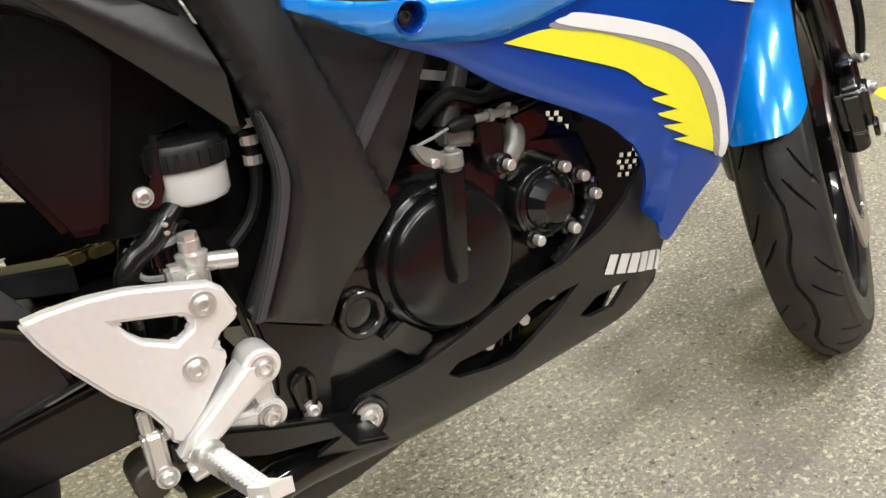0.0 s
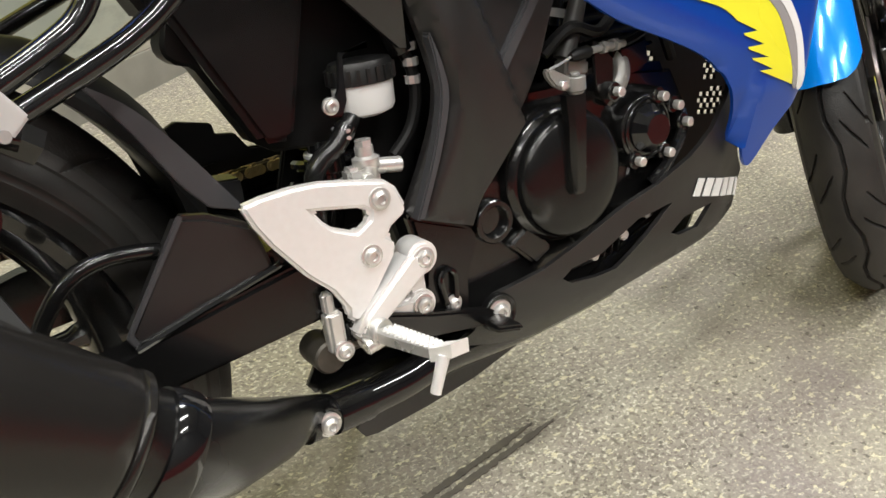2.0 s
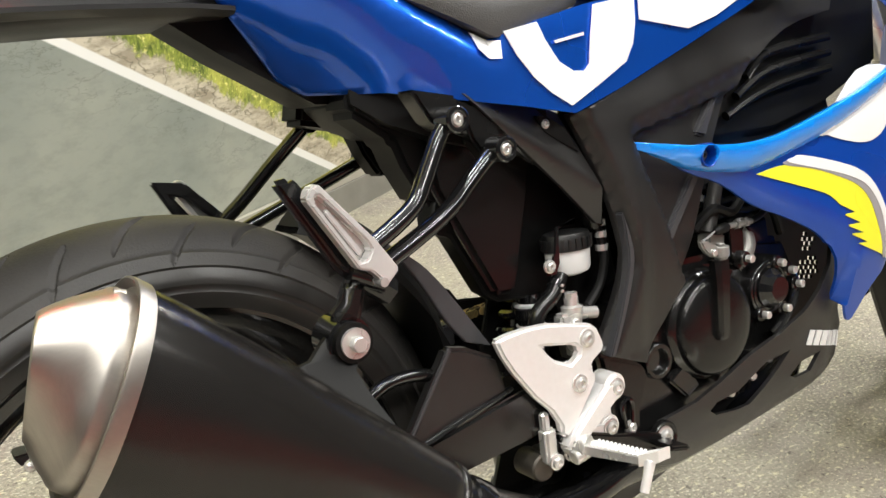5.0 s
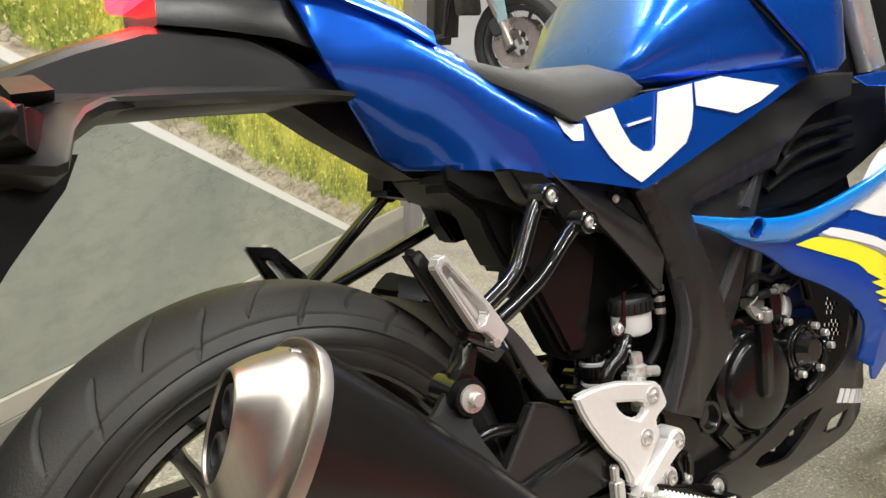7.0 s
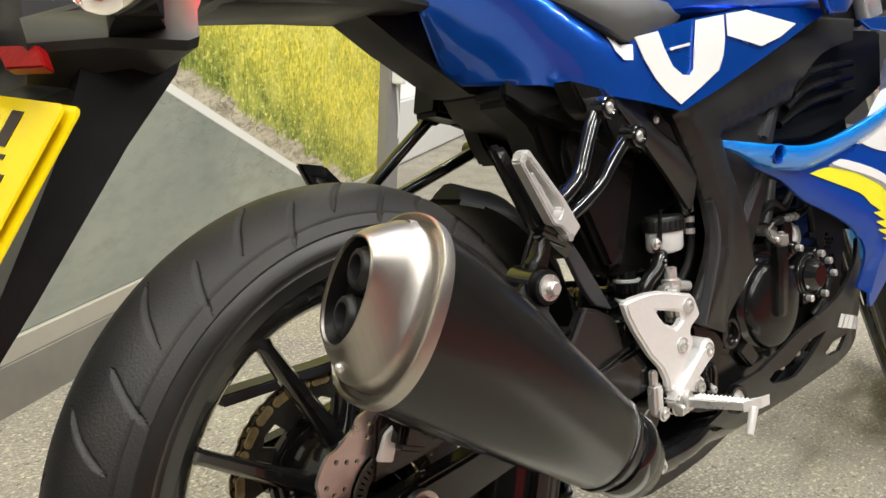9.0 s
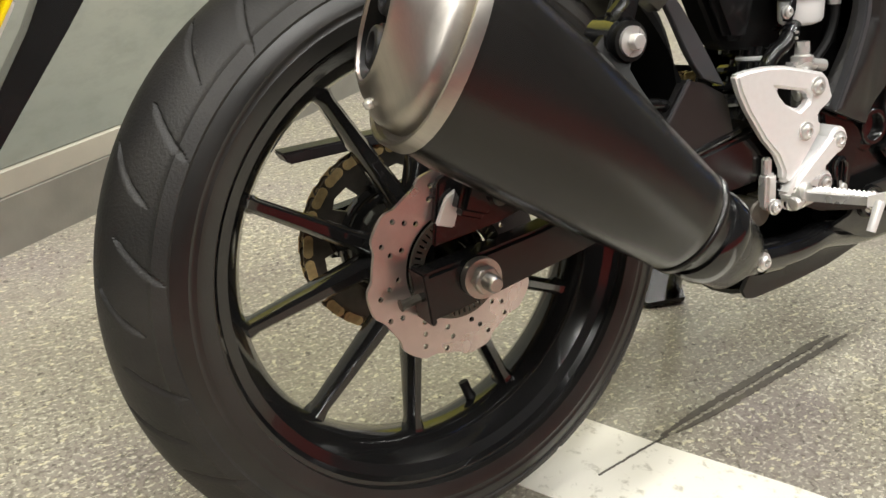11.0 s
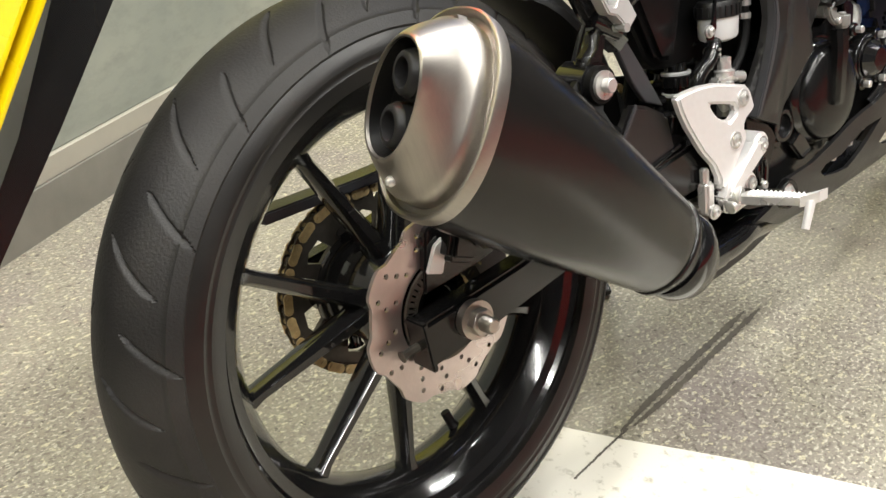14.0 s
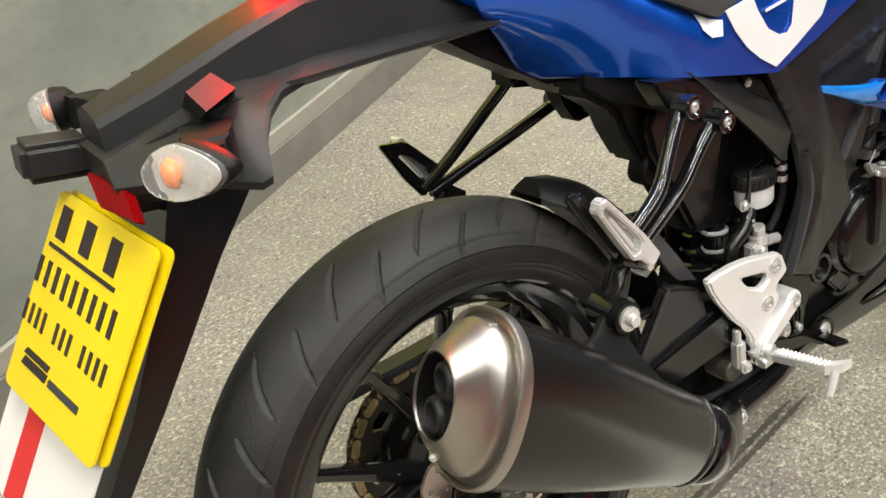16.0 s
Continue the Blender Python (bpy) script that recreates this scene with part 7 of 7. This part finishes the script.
part("caliper", bevelled(join(box((-0.085, -0.088, 0.070), (0.050, 0.040, 0.075), 0.010, (0, -20, 0)), box((-0.060, -0.088, 0.105), (0.026, 0.026, 0.06), 0.006, (0, -20, 0)), tube([(-0.10, -0.105, 0.04), (-0.10, -0.112, 0.04)], 0.013, 14)), 0.002, 1), ENGINE_BLACK, FK)
for bz, br in ((0.085, 0.0095), (0.125, 0.0070)):
    part("banjo_bolt", bevelled(join(tube([(-0.062, -0.098, bz), (-0.074, -0.112, bz)], br, 14), tube([(-0.062, -0.098, bz), (-0.078, -0.117, bz)], br * 0.6, 6)), 0.0015, 1), BRIGHT_STEEL, FK, "bright brake hose bolt")
part("reflector", box((-0.095, -0.118, 0.235), (0.025, 0.008, 0.07), 0.003, (0, -20, 0)), ORANGE, FK, "orange side reflector")
part("hose", tube(smoothed([(-0.11, -0.11, 0.14), (-0.135, -0.118, 0.19), (-0.13, -0.115, 0.26), (-0.16, -0.11, 0.34)], 5, False), 0.006, 8), DEEP_BLACK, FK)
part("axle_nut", bevelled(tube([(0.02, -0.11, -0.0), (0.02, -0.128, 0.0)], 0.014, 6), 0.001, 1), BRIGHT_STEEL, FK)

# side stand on the far side
SS = holder("side_stand", bike)
SS["label"] = "black steel side stand with a flat foot"
part("leg", tube([(0.44, 0.09, 0.24), (0.50, 0.17, 0.13), (0.545, 0.235, 0.058)], 0.011, 12), BLACK_SATIN, SS)
foot_m = Matrix.Rotation(radians(12.66), 4, "X")
part("foot", bevelled(loft([[foot_m @ Vector(q) for q in ((x, y0, z0), (x, y1, z0), (x, y1, z0 + 0.007), (x, y0, z0 + 0.007))] for x, y0, y1, z0 in ((0.476, 0.222, 0.236, 0.004), (0.540, 0.210, 0.290, 0.005), (0.566, 0.250, 0.315, 0.006))]), 0.002, 1), BLACK_SATIN, SS, "flat black stand foot on the floor")


# ---- beyond the partition: a white plinth with another machine ----
plinth = tagged(finish(box((4.2, 1.10, 0.15), (4.8, 1.75, 0.30), 0.01), "plinth", WALL_WHITE, None), "white painted display plinth beyond the partition", "plinth")
on_wall(plinth)
OTHER = holder("display_motorcycle", None, (3.24, 3.56, 0.302), (0, 0, -62))
tagged(OTHER, "dark motorcycle with a pale fork guard standing on the plinth", "motorcycle")
PALE_GUARD = mat("pale blue-grey plastic", (0.34, 0.50, 0.55), 0.35, 0, (0.30, 0.45, 0.50), 20, 0.4)
OW = holder("front_wheel", OTHER, (0, 0, 0.31))
part("tyre", wave_tyre(0.31, 0.06, 0.028, lambda a, s: 0.0, 96), RUBBER, OW)
part("rim", lathe(rim_profile(0.228, 0.045, 0.034), 64), GREY_EDGE, OW)
for k in range(5):
    bm = bmesh.new()
    a = 2 * math.pi * k / 5
    spoke(bm, (0.04 * math.cos(a), 0, 0.04 * math.sin(a)), (0.195 * math.cos(a), 0, 0.195 * math.sin(a)), 0.03, 0.02, 0.03, 0.022)
    part("spoke", bm, GREY_EDGE, OW)
for y in (-0.075, 0.070):
    brake_disc(OW, y, 0.155, 0.085)
for y in (-0.10, 0.10):
    part("fork_leg", tube([(-0.02, y, 0.30), (-0.20, y, 0.62), (-0.32, y, 0.85)], 0.026, 14), BRUSHED, OTHER, "bright fork leg")
part("caliper", box((-0.12, -0.10, 0.40), (0.07, 0.06, 0.11), 0.01, (0, -30, 0)), GREY_EDGE, OTHER)
part("fork_guard", prism([(-0.10, 0.42), (-0.04, 0.46), (-0.07, 0.58), (-0.02, 0.62), (-0.12, 0.72), (-0.17, 0.60), (-0.11, 0.52)], -0.14, -0.125, 0.004), PALE_GUARD, OTHER, "pale blue-grey fork guard")
part("engine_block", box((-0.70, 0, 0.48), (0.45, 0.30, 0.42), 0.05), SPROCKET_STEEL, OTHER)
part("frame_tube", tube([(-0.30, -0.12, 0.88), (-0.42, -0.14, 0.60), (-0.46, -0.14, 0.34), (-0.75, -0.14, 0.26)], 0.02, 10), BLACK_GLOSS, OTHER)
part("fuel_tank", bevelled(box((-0.68, 0, 0.92), (0.50, 0.28, 0.26), 0.08), 0.01, 2), BLACK_GLOSS, OTHER)
part("radiator", box((-0.38, 0, 0.60), (0.05, 0.30, 0.28), 0.01, (0, -10, 0)), SPROCKET_STEEL, OTHER)
RW2 = holder("rear_wheel", OTHER, (-1.42, 0, 0.31))
part("tyre", wave_tyre(0.31, 0.08, 0.03, lambda a, s: 0.0, 96), RUBBER, RW2)
part("rim", lathe(rim_profile(0.228, 0.06, 0.034), 64), GREY_EDGE, RW2)
part("swingarm", box((-1.15, 0, 0.34), (0.62, 0.22, 0.07), 0.02), BLACK_SATIN, OTHER)
part("seat", bevelled(box((-1.15, 0, 0.80), (0.60, 0.24, 0.09), 0.03), 0.006, 2), SEAT_VINYL, OTHER)
